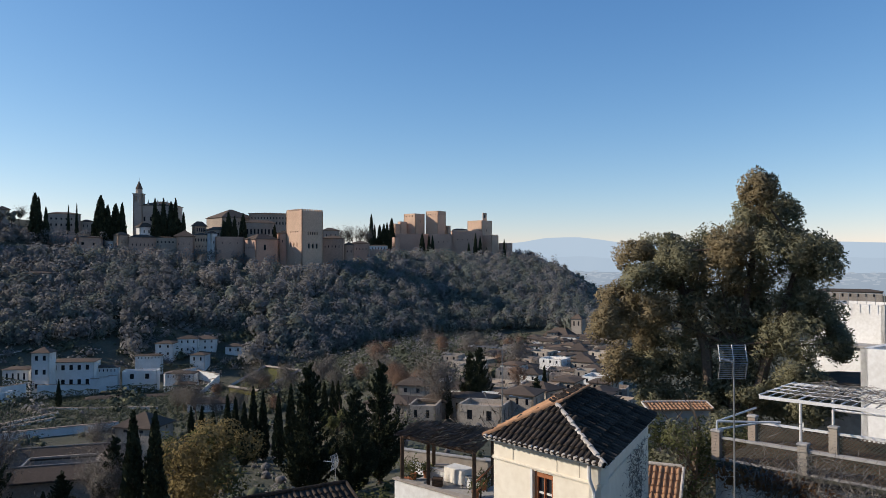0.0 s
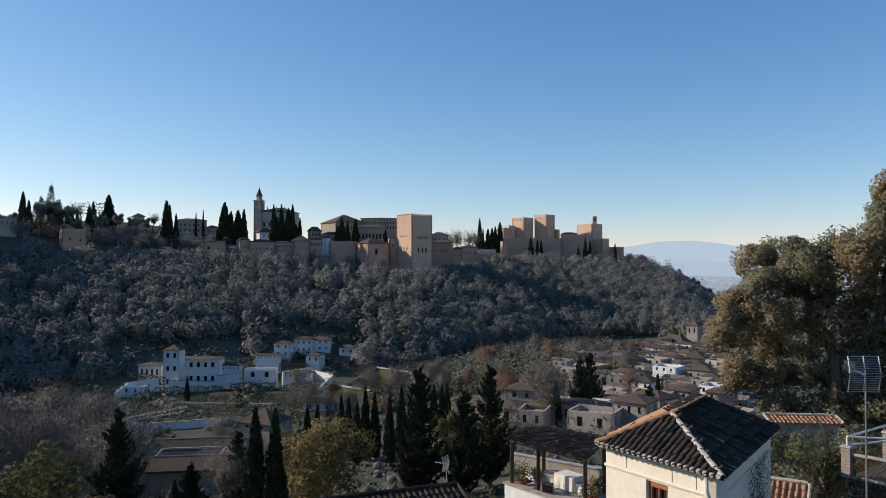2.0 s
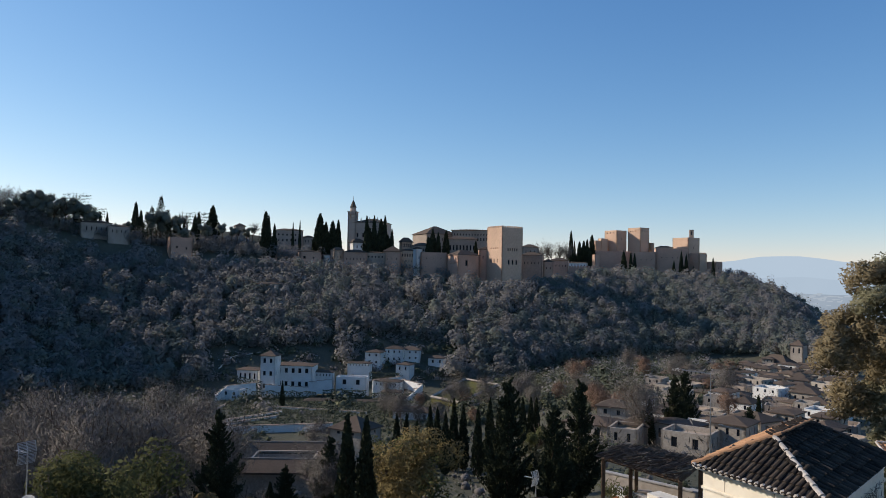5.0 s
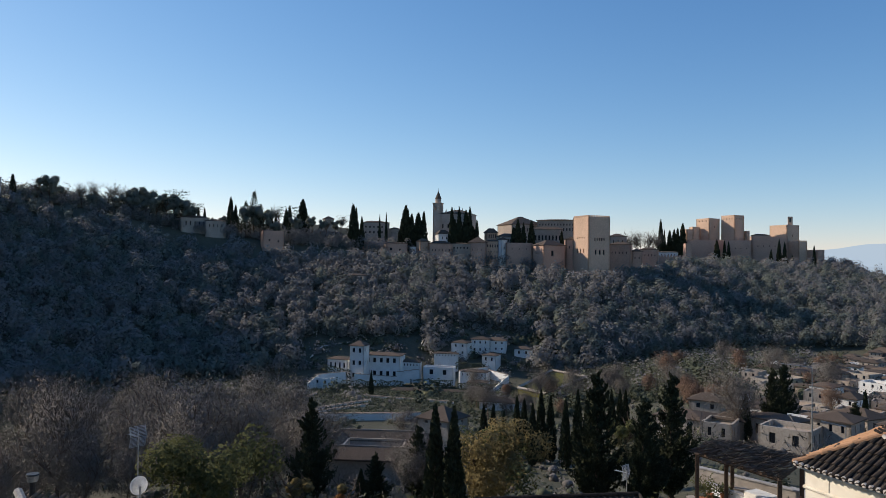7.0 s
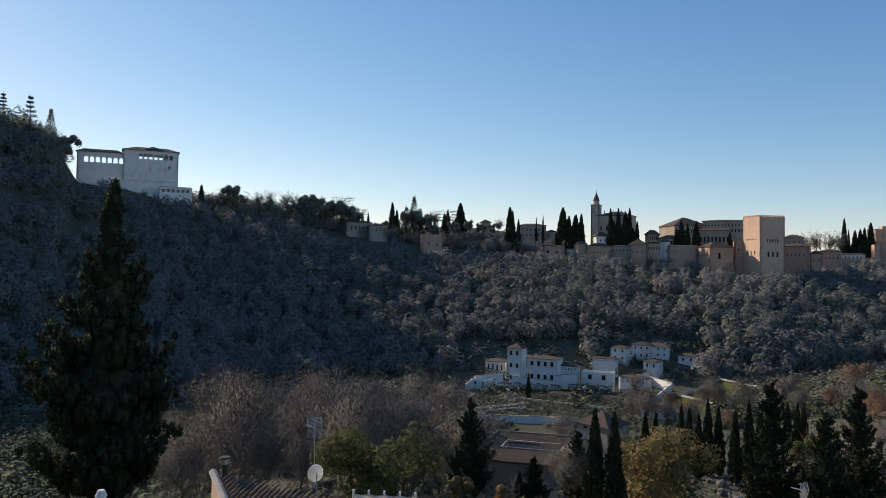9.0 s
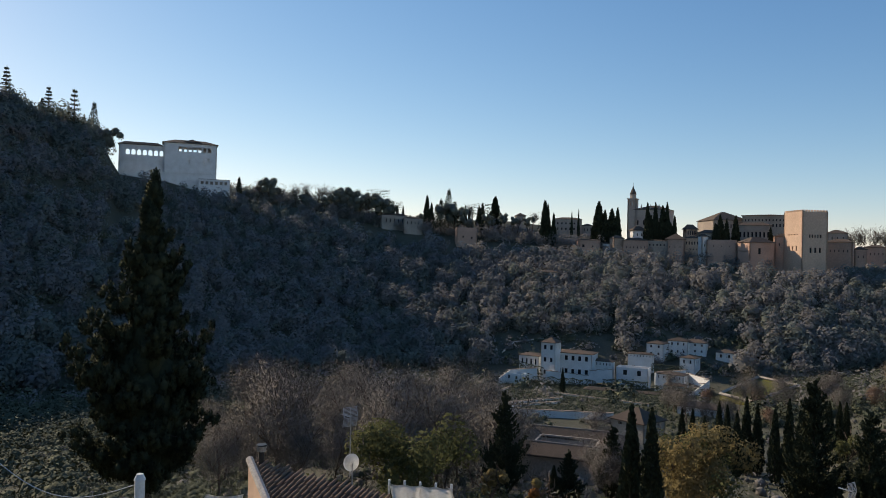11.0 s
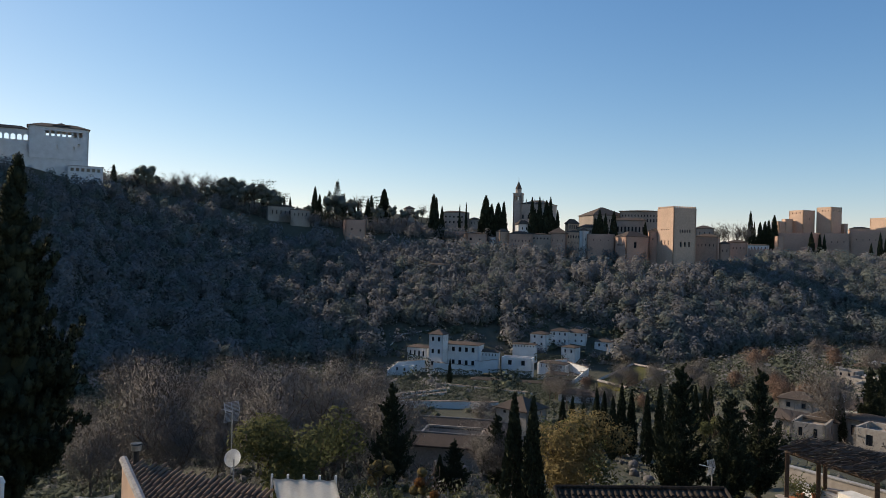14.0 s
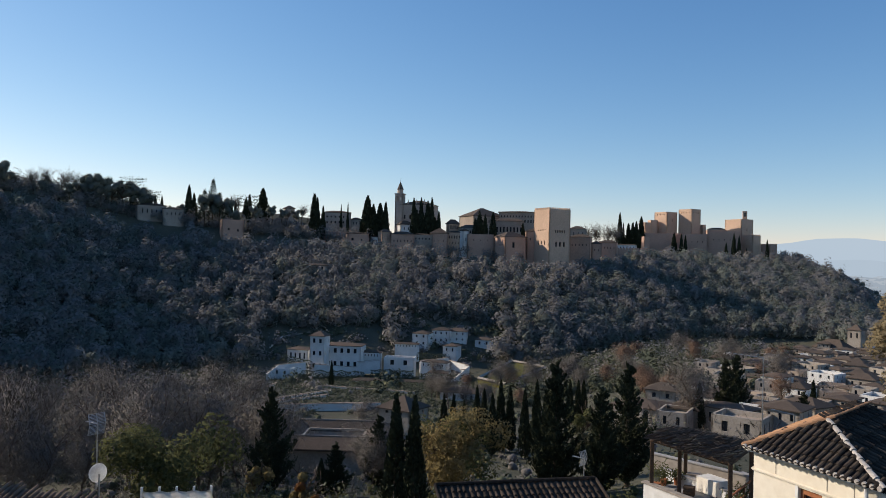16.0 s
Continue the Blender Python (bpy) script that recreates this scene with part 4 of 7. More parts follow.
# the great cypress beside the terrace
def great_cypress():
    """Clumps of upright sprays at the ends of boughs that sweep out and turn up round a dense heart."""
    rng = np.random.default_rng(9)
    h, r = 23.0, 3.85
    th = thing("great_cypress", (0, 0, 0), 0, "tall old cypress with ragged upturned boughs beside the rooftops", "cypress")
    us = [0.2, 0.24, 0.30, 0.38, 0.46, 0.53, 0.61, 0.69, 0.77, 0.84, 0.92, 1.0]
    ws = [0.35, 0.74, 0.93, 0.97, 0.95, 0.88, 0.70, 0.55, 0.45, 0.28, 0.17, 0.03]
    bm = B()
    bar(bm, (0, 0, -1.0), (0, 0, h * 0.9), 0.42, 0.05, 10)
    cc, ll, nn, mass, wide = [], [], [], [], []
    heads = [(0.215 + 0.77 * ((k + rng.uniform()) / 54) ** 1.1, k * 2.399 + rng.uniform(-0.4, 0.4), rng.uniform(0.92, 1.5)) for k in range(54)]
    for k in range(330):
        u, a, far = heads[k % 54]
        if k < 216:
            u, a, far = u + rng.normal() * 0.012, a + rng.normal() * 0.16, far * rng.uniform(0.6, 1.0)
        else:
            u, a, far = 0.21 + 0.775 * rng.uniform(), rng.uniform(0, 2 * math.pi), rng.uniform(0.32, 0.62)
        reach = r * float(np.interp(u, us, ws)) * far
        out = np.array((math.cos(a), math.sin(a), 0.0))
        m = max(2, int(reach / 0.42))
        for j in range(m):
            q = 0.30 + 0.70 * (j + rng.uniform(0.3, 0.9)) / m
            big = 0.16 + 0.14 * rng.uniform() + 0.07 * reach * (1 - q)
            mid = out * reach * q + np.array((-out[1], out[0], 0)) * rng.normal() * 0.16 * reach * q
            mid = mid + (0, 0, u * h + 0.75 * reach * q ** 4 - 0.45 * reach * q)
            n = int(520 * big)
            o = rng.normal(size=(n, 3))
            o /= np.linalg.norm(o, axis=1)[:, None]
            o *= rng.uniform(0.25, 1.0, (n, 1)) ** 0.5 * big
            cc.append(mid + o * (1, 1, 1.7))
            ll.append(o / big * 0.5 + out * 0.4 + (0, 0, 1.0))
            nn.append(o / big + out * 0.5 + (0, 0, 0.15))
            mass.append(tuple(mid))
            wide.append(big * 0.7)
        if k % 4 == 0:
            bar(bm, (0, 0, u * h), tuple(out * reach * 0.85 + np.array((0, 0, u * h - 0.02 * reach))), 0.05, 0.015, 4)
    for z in np.arange(0.24, 0.97, 0.012):
        for _ in range(3):
            w = r * float(np.interp(z, us, ws))
            a = rng.uniform(0, 2 * math.pi)
            mass.append((0.22 * w * math.cos(a), 0.22 * w * math.sin(a), z * h))
            wide.append(0.24 * w + 0.06)
    ll = np.concatenate(ll)
    v, f = leaves(rng, np.concatenate(cc), 0.085, 0.36, ll, 0.35)
    v, f = crowns(rng, v, f, mass, wide, 1.5)
    raw("crown", v, f, CYPRESS, th, normals=np.concatenate([np.repeat(np.concatenate(nn), 4, 0), np.tile(BALL_V, (len(mass), 1))]))
    part("trunk", bm, BARK, th)
    p = spot(-59.0, 5.6, 48)
    th.matrix_world = pose(p.x, p.y, p.z - h)


great_cypress()


def broad_tree(name, az, el_top, d, h, rx, seed, mats, label, category="tree", n=5000, size=0.16, aspect=0.45, lobes=14, group="", droop=0.0):
    rng = np.random.default_rng(seed)
    p = spot(az, el_top, d)
    th = thing(name, (p.x, p.y, p.z - h), -az, label, category, group)
    bm = B()
    tree_skeleton(bm, rng, h, h * 0.022 + 0.05, 0.9, 2)
    part("trunk", bm, BARK, th)
    cl = rng.normal(size=(lobes, 3)) * (rx * 0.45, rx * 0.45, h * 0.2)
    cl[:, 2] = np.clip(cl[:, 2] + h * 0.62, h * 0.25, h * 0.86)
    for k, m in enumerate(mats):
        mine = cl[k::len(mats)]
        q = rng.integers(0, len(mine), n // len(mats))
        o = rng.normal(size=(len(q), 3))
        o /= np.linalg.norm(o, axis=1)[:, None]
        o *= (rng.uniform(0.3, 1, (len(q), 1)) ** 0.5) * rx * 0.36
        c = mine[q] + o
        c[:, 2] = np.minimum(c[:, 2], h)
        v, f = leaves(rng, c, size, aspect, o * 0.6 / (rx * 0.3) + (0, 0, 0.3 - droop), 0.7, o + (0, 0, 0.1 * rx), 0.5)
        raw("crown", v, f, m, th, normals=np.repeat(o / (rx * 0.36) + rng.normal(size=o.shape) * 0.25 + (0, 0, 0.2), 4, 0))
    return th


broad_tree("olive_tree", -40.4, -12.0, 42, 7.5, 3.4, 21, (OLIVE,), "rounded olive-green tree behind the rooftops", n=9000, size=0.13, lobes=22)
broad_tree("autumn_tree", -18.2, -11.7, 66, 8.5, 4.2, 22, (YELLOW, OLIVE, YELLOW, YELLOW), "spreading tree with yellow and rust autumn leaves", n=12000, size=0.16, lobes=26)
broad_tree("golden_shrub", -33.24, -15.3, 40, 3.0, 0.8, 23, (YELLOW,), "small golden-yellow shrub below the rooftops", n=1500, size=0.09, lobes=6)
broad_tree("golden_shrub", -30.06, -15.8, 42, 3.0, 0.8, 24, (RUST, YELLOW), "small rusty golden shrub below the rooftops", n=1500, size=0.09, lobes=6)
broad_tree("green_tree", -7.9, -11.0, 78, 6, 2.0, 25, (OLIVE, EUC), "dull green tree among cypresses", n=3500, size=0.14)
broad_tree("garden_tree", 16.2, -11.0, 31, 5.2, 1.8, 27, (OLIVE, EUC), "dull green garden tree beside the house", n=6000, size=0.08, lobes=18)
broad_tree("garden_tree", 19.0, -10.6, 33, 5.5, 2.3, 26, (OLIVE, EUC), "leafy green garden tree beside the house", n=7000, size=0.09, lobes=18)


def eucalyptus():
    d = 58
    base = spot(20.5, -13.5, d)
    th = thing("eucalyptus", base, -20.5, "very tall eucalyptus with green and golden-brown drooping foliage", "tree")
    rng = np.random.default_rng(31)
    k = d * math.tan(radians(1))
    # last value 1: a lobe coloured as if it caught the sun
    lobes = [(az, el, rx, rz, gold) for az, el, rx, rz, gold in (
        (23.4, 4.6, 2.0, 1.9, 0), (23.0, 5.2, 1.2, 1.2, 1), (24.6, 3.2, 1.6, 1.8, 0), (22.6, 2.4, 1.9, 1.6, 0), (26.0, 1.4, 2.2, 1.4, 0), (24.5, 0.8, 2.3, 1.8, 0), (26.8, 0.4, 1.5, 1.5, 0),
        (21.2, 1.2, 2.0, 1.6, 1), (19.6, 1.3, 1.5, 1.5, 0), (20.4, -0.6, 2.2, 1.8, 1), (22.4, -0.8, 2.0, 1.8, 1), (16.2, 1.3, 1.9, 1.2, 0), (14.6, 0.6, 1.6, 1.1, 1), (17.8, 0.2, 1.8, 1.4, 0),
        (18.2, -1.6, 2.1, 1.6, 0), (15.4, -0.8, 1.5, 1.0, 0), (13.6, -2.6, 1.8, 1.3, 1), (15.6, -3.2, 2.0, 1.7, 1), (12.9, -4.4, 1.3, 1.4, 1), (14.3, -5.6, 1.8, 1.5, 1), (17.0, -5.0, 2.2, 1.8, 0),
        (19.6, -3.6, 2.3, 1.9, 1), (21.8, -3.4, 2.2, 1.9, 0), (24.2, -2.2, 2.3, 2.0, 0), (26.2, -2.0, 2.0, 1.9, 0), (27.2, -3.8, 1.6, 1.6, 0), (28.0, -5.4, 1.1, 1.2, 0), (25.4, -5.0, 2.3, 1.9, 0), (23.0, -6.0, 2.2, 1.9, 0),
        (20.6, -6.4, 2.2, 1.8, 0), (18.2, -7.2, 2.0, 1.5, 0), (15.6, -7.6, 1.8, 1.3, 0), (13.4, -7.4, 1.4, 1.1, 1), (25.8, -7.6, 1.7, 1.4, 0), (22.4, -8.6, 2.0, 1.3, 0), (19.4, -9.2, 1.9, 1.2, 0), (24.5, -10.0, 2.0, 1.3, 0), (21.5, -10.6, 2.0, 1.2, 0), (18.4, -11.0, 2.0, 1.2, 0), (16.2, -9.8, 1.8, 1.1, 0), (26.5, -9.6, 1.6, 1.2, 0))]
    cents = {0: [], 1: []}
    for az, el, rx, rz, gold in lobes:
        cents[gold].append(((az - 20.5) * k, rng.uniform(-2.6, 2.6), (el + 13.5) * k, rx * k * 0.92, rz * k * 0.92))
    for gold, m in ((0, EUC), (1, EUC_GOLD)):
        cc, ln = [], []
        for cx, cy, cz, rx, rz in cents[gold]:
            for _ in range(30):
                o = rng.normal(size=3)
                o *= rng.uniform(0.35, 1.0) ** 0.6 / np.linalg.norm(o)
                q = np.array((cx + o[0] * rx, cy + o[1] * rx, cz + o[2] * rz))
                o2 = rng.normal(size=(115, 3))
                o2 *= rng.uniform(0.2, 1.0, (115, 1)) ** 0.5 / np.linalg.norm(o2, axis=1)[:, None] * rng.uniform(0.5, 0.85)
                cc.append(q + o2)
                ln.append(o2 + o * 0.35 + (0, 0, 0.12))
        c = np.concatenate(cc)
        v, f = leaves(rng, c, 0.14, 0.36, np.array((0, 0, -0.7)), 0.8, np.concatenate(ln), 1.6)
        raw("crown", v, f, m, th, "golden-brown foliage painted as sunlit" if gold else "grey-green foliage", normals=np.repeat(np.concatenate(ln) + rng.normal(size=c.shape) * 0.12, 4, 0))
    bm = B()
    z0 = lambda el: (el + 13.5) * k
    stems = [((0.3, 0, -6), (1.2, 0, z0(-6)), (2.2, 0, z0(0)), (2.8, 0, z0(4.5))), ((0, 0.2, -6), (-1.0, 0.3, z0(-6)), (-2.5, 0, z0(-2)), (-4.2, 0, z0(1))), ((0.2, -0.3, -5), (3.0, -0.4, z0(-7)), (4.6, 0, z0(-2)), (5.4, 0.4, z0(1)))]
    for s in stems:
        for i in range(3):
            bar(bm, s[i], s[i + 1], 0.5 - 0.14 * i, 0.36 - 0.14 * i, 8)
    for cx, cy, cz, rx, rz in cents[0] + cents[1]:
        s = stems[int(rng.integers(0, 3))]
        j = max((q for q in s if q[2] < cz), key=lambda q: q[2] - abs(q[0] - cx), default=s[0])
        if (Vector(j) - Vector((cx, cy, cz))).length < 7:
            bar(bm, j, (cx, cy, cz), 0.14, 0.04, 5)
    part("trunk", bm, BARK, th, "pale grey-brown trunks and limbs")


eucalyptus()


def bare_kind(name, seed, h, label, material, n=10000):
    rng = np.random.default_rng(seed)
    th = thing(name, (0, 0, 0), 0, label, "bare tree")
    bm = B()
    tips = tree_skeleton(bm, rng, h, h * 0.022, 0.75, 2, forks=4)
    part("trunk", bm, BARK, th)
    t = np.array([tuple(q) for q in tips])
    c = t[rng.integers(0, len(t), n)] + rng.normal(size=(n, 3)) * h * 0.085
    g = rng.normal(size=(n // 2, 3))
    g *= rng.uniform(0.55, 1, (n // 2, 1)) / np.linalg.norm(g, axis=1)[:, None]
    c[: n // 2] = g * (h * 0.3, h * 0.3, h * 0.33) + (0, 0, h * 0.62)
    out = (c - (0, 0, h * 0.35)) / h
    v, f = leaves(rng, c, h * 0.016, 0.15, out * 1.6 + (0, 0, 0.3), 0.6)
    raw("crown", v, f, material, th, normals=np.repeat(out + (0, 0, -0.2) + rng.normal(size=(n, 3)) * 0.12, 4, 0))
    return th


KINDS = [bare_kind("bare_tree", 41, 9, "leafless grey-brown tree with fine upright twigs", TWIG), bare_kind("bare_tree", 42, 10, "leafless grey-brown tree with a rounded twiggy crown", TWIG),
         bare_kind("bare_tree", 43, 8, "leafless russet tree with fine twigs", TWIG_RED)]
for q in KINDS:
    q["group"] = "bare trees in the valley"
    q.matrix_world = pose(0, -60, gz((0, -60)) - 0.3)
rng = np.random.default_rng(50)
spots = [(0.0, 130, 1, 1.25), (-12.0, 250, 1, 1.1), (-5.0, 270, 1, 1.2), (-3.2, 170, 2, 1.0), (-1.8, 165, 2, 1.0), (5.8, 190, 2, 1.0), (-24.6, 150, 1, 0.8), (-13.8, 260, 1, 1.1), (-9.5, 255, 0, 1.1)]
for _ in range(78):
    az = rng.uniform(-54, -31)
    spots.append((az, rng.uniform(75, 190), int(rng.integers(0, 2)), rng.uniform(0.55, 1.45)))
for _ in range(9):
    spots.append((rng.uniform(-25, -20), rng.uniform(76, 100), int(rng.integers(0, 2)), rng.uniform(0.45, 0.75)))
for _ in range(38):
    spots.append((rng.uniform(-20, 6), rng.uniform(200, 330), int(rng.integers(0, 3)), rng.uniform(0.7, 1.1)))
for i, (az, d, k, s) in enumerate(spots):
    p = spot(az, 0, d)
    m = Matrix.Translation((p.x, p.y, gz(p) - 0.3)) @ Matrix.Rotation(i * 1.7, 4, "Z") @ Matrix.Scale(s, 4)
    if i < 3:
        KINDS[i].matrix_world = m
    else:
        c = copy_thing(KINDS[k], Matrix.Identity(4))
        c.matrix_world = m

# ---- valley: white villa, garden walls and houses ----
def house(name, az, el0, el1, d, w, dep, turn, material, label, rise=1.8, over=0.45, rows=2, cols=3, group="", flat=False, fill=0.28):
    win = []
    for r in range(rows):
        z = (r + 0.45) / rows
        win += row_of(0, cols, 0.06, 0.94, z, min(z + 0.36 / rows, 0.94), fill) + row_of(1, 2, 0.1, 0.9, z, min(z + 0.36 / rows, 0.94), 0.2) + row_of(3, 2, 0.1, 0.9, z, min(z + 0.36 / rows, 0.94), 0.2)
    return tower(name, az, el0, el1, d, w, dep, turn, material, label, "house", win, False, None if flat else (rise, over), group, foot=6, t=0.35)


def on_ground(az, el):
    """The level distance at which the line of sight at that bearing and rise meets the ground."""
    for d in np.arange(60, 720, 1.5):
        p = spot(az, el, d)
        if p.z < gz(p) + 0.6:
            return float(d)
    return 400.0


def garden_wall(az0, t0, az1, t1, d0, d1, h, material=None, label="whitewashed garden wall on the terraced slope"):
    """A wall whose top runs from one bearing and rise to another."""
    a, b = spot(az0, t0, d0 or on_ground(az0, t0)), spot(az1, t1, d1 or on_ground(az1, t1))
    ln = (b - a).xy.length
    th = thing("garden_wall", a, math.degrees(math.atan2(b.y - a.y, b.x - a.x)), label, "wall", "garden walls of the villa")
    bm = B()
    dz = b.z - a.z
    k = max(2, int(ln / 2.5))
    for i in range(k + 1):
        z = dz * i / k + 0.12 * noise.noise((i * 0.7, d0, 0))
        for y in (0, 0.5):
            bm.verts.new((ln * i / k, y, z - h - 1.5))
            bm.verts.new((ln * i / k, y, z))
    bm.verts.ensure_lookup_table()
    v = bm.verts
    for i in range(k):
        a0, b0 = 4 * i, 4 * i + 4
        for q in ((a0, b0, b0 + 1, a0 + 1), (a0 + 1, b0 + 1, b0 + 3, a0 + 3), (a0 + 3, b0 + 3, b0 + 2, a0 + 2), (a0 + 2, b0 + 2, b0, a0)):
            bm.faces.new([v[j] for j in q])
    for q in ((0, 1, 3, 2), (4 * k, 4 * k + 2, 4 * k + 3, 4 * k + 1)):
        bm.faces.new([v[j] for j in q])
    part("wall", bm, material or WHITE, th)
    bm = B()
    for i in range(k):
        z0, z1 = dz * i / k, dz * (i + 1) / k
        box(bm, ln * i / k + 0.02, ln * (i + 1) / k - 0.02, -0.1, 0.6, max(z0, z1) + 0.05, max(z0, z1) + 0.22)
    part("coping", bm, ROOF if material else STONE, th, "grey-brown tile coping")
    return th


VILLA = "white villa and its outbuildings"
D = 320
house("villa_tower", -28.3, -8.89, -6.12, 318, 6.4, 6.0, -24, WHITE, "square white villa tower with a low pyramid tiled roof", 1.9, 0.5, 3, 2, VILLA, fill=0.42)
house("villa", -26.42, -8.73, -6.81, 322, 16.5, 9, -16, WHITE, "long white villa wing with two rows of windows", 0.9, 0.5, 2, 5, VILLA, fill=0.45)
house("villa", -29.69, -8.29, -7.11, 330, 9.5, 8, -24, WHITE, "lower white villa wing with small square windows", 0.8, 0.5, 1, 4, VILLA, fill=0.4)
house("garden_house", -24.42, -7.87, -7.36, 322, 9.5, 4, -12, WHITE, "low white garden house with a glazed front", 0.8, 0.3, 1, 6, VILLA)
house("garden_house", -22.15, -8.7, -7.68, 318, 13, 6, -12, WHITE, "plain white outbuilding on the terraces", 0, 0.2, 1, 2, VILLA, True)
house("garden_house", -21.62, -7.03, -6.69, 345, 11, 4, -8, WHITE, "long low white pergola building", 0.6, 0.3, 1, 7, VILLA)
house("garden_house", -19.44, -8.57, -8.02, 310, 12, 6, -18, WHITE, "low white house with four small windows", 0.8, 0.3, 1, 5, VILLA)
house("garden_house", -30.97, -9.25, -8.53, 305, 8, 5, -30, WHITE, "small crenellated white garden building", 0, 0.2, 1, 2, VILLA, True)
house("hamlet_house", -20.45, -6.88, -5.85, 360, 8, 7, -20, WHITE, "white hamlet house under the wooded slope", 1.2, 0.4, 2, 2, "hamlet houses")
house("hamlet_house", -18.92, -6.64, -5.57, 365, 9, 7, -10, WHITE, "tall white hamlet house with flat tiled roof", 1.3, 0.4, 2, 3, "hamlet houses")
house("hamlet_house", -17.75, -6.49, -5.63, 368, 10, 7, -6, WHITE, "white hamlet house with brown roof", 1.4, 0.4, 2, 3, "hamlet houses")
house("hamlet_house", -18.14, -7.48, -6.76, 352, 7, 6, -24, WHITE, "small white hamlet house on the slope", 0.9, 0.4, 1, 2, "hamlet houses")
house("hamlet_house", -15.67, -6.87, -6.23, 365, 8, 6, -10, WHITE, "low white house at the foot of the woods", 1.2, 0.4, 1, 2, "hamlet houses")
house("hamlet_house", -19.14, -9.41, -8.82, 300, 8, 5, -10, WHITE, "small low white house among garden walls", 0.8, 0.3, 1, 2, "hamlet houses")
house("hamlet_house", -24.59, -10.11, -9.48, 295, 12, 5, -8, WHITE, "low whitewashed house behind the terraces", 0.9, 0.3, 1, 3, "hamlet houses")
house("hamlet_house", -21.32, -9.96, -9.54, 292, 10, 5, -8, WHITE, "low white shed behind the terraces", 0.6, 0.3, 1, 4, "hamlet houses")
house("hamlet_house", -17.4, -11.05, -10.21, 230, 12, 6, -14, WHITE, "white house behind the cypresses", 1.2, 0.4, 1, 4, "hamlet houses")
house("hillside_ruin", -28.71, -1.34, -0.78, 430, 13, 6, -6, OLDWALL, "small pale stone house among hillside trees", 0.9, 0.4, 1, 3)
house("pavilion", -0.85, -6.35, -5.71, 400, 9, 8, 0, OLDWALL, "small grey pavilion with a tiled hip roof", 1.6, 0.5, 1, 3)
garden_wall(-35.19, -10.85, -30.36, -11.25, 200, 196, 2.6)
garden_wall(-30.36, -11.25, -23.58, -11.2, 196, 200, 2.4)
garden_wall(-32, -7.01, -31.08, -6.17, 0, 0, 0.6)
garden_wall(-31.08, -6.17, -28.43, -5.79, 0, 0, 0.6)
garden_wall(-27.14, -5.48, -24.54, -4.78, 0, 0, 0.5)
garden_wall(-32.18, -8.94, -31.34, -8.32, 298, 306, 3.4)
garden_wall(-31.34, -8.32, -29.34, -8.13, 306, 312, 2.6)
garden_wall(-25.45, -8.21, -23.71, -7.99, 314, 312, 3.5)
garden_wall(-28.69, -8.3, -25.44, -8.55, 312, 312, 2.2)
garden_wall(-20.57, -8.04, -18.39, -7.7, 308, 316, 4.2)
garden_wall(-18.39, -7.91, -16.83, -8.26, 312, 300, 2.0)
garden_wall(-16.83, -8.26, -18.24, -9.48, 300, 292, 2.2)
garden_wall(-34.16, -10.71, -31.45, -9.66, 0, 0, 0.5)
garden_wall(-31.43, -10.78, -27.37, -10.24, 0, 0, 0.5)
garden_wall(-31.42, -11.02, -27.58, -10.57, 0, 0, 0.4)
garden_wall(-28.02, -9.9, -21.06, -10.37, 0, 0, 0.8)


def hedge(seed, az0, el0, az1, el1, d0, d1, h, wide=1.2):
    """A clipped hedge whose top runs from one bearing and rise to another."""
    r = np.random.default_rng(seed)
    a, b = spot(az0, el0, d0), spot(az1, el1, d1)
    th = thing("clipped_hedge", (a.x, a.y, a.z - h), 0, "long dark green hedge on the villa terraces", "hedge", "hedges of the villa")
    ln = (b - a).length
    n = int(ln * 42)
    u = r.uniform(0, 1, n)
    side = np.array(((b - a).y, -(b - a).x, 0)) / ln
    w, z = r.uniform(-1, 1, n), r.uniform(-0.3, 1, n) ** 1
    z = np.where(r.uniform(size=n) < 0.35, 1.0, z)
    bump = np.array([noise.noise((q * ln * 0.35, seed, 0)) for q in u])
    c = u[:, None] * np.array(b - a) + (w * wide * 0.6)[:, None] * side
    c[:, 2] += h * z * (1 + 0.3 * bump)
    out = side * w[:, None] + np.stack([np.zeros(n), np.zeros(n), z * 1.2], 1)
    v, f = leaves(r, c, 0.34, 0.6, None, 1.0, out, 0.3)
    raw("foliage", v, f, HEDGE, th, normals=np.repeat(out + r.normal(size=(n, 3)) * 0.1, 4, 0))


for k, q in enumerate(((-29.6, -8.75, -24.9, -8.85, 303, 303, 2.6), (-31.2, -7.5, -28.9, -8.1, 318, 313, 2.4), (-24.4, -8.7, -21.1, -8.75, 306, 306, 2.0), (-20.7, -8.95, -17.2, -9.0, 298, 296, 2.0), (-31.4, -9.6, -22.5, -9.75, 288, 286, 2.4),
                       (-30.0, -10.15, -22.0, -10.2, 276, 276, 1.8), (-34.2, -10.95, -31.0, -9.9, 250, 262, 1.6), (-23.4, -7.9, -21.8, -7.95, 328, 328, 1.8), (-20.9, -7.4, -18.6, -7.45, 334, 334, 2.2), (-26.9, -10.9, -20.2, -10.75, 245, 245, 2.0))):
    hedge(200 + k, *q)


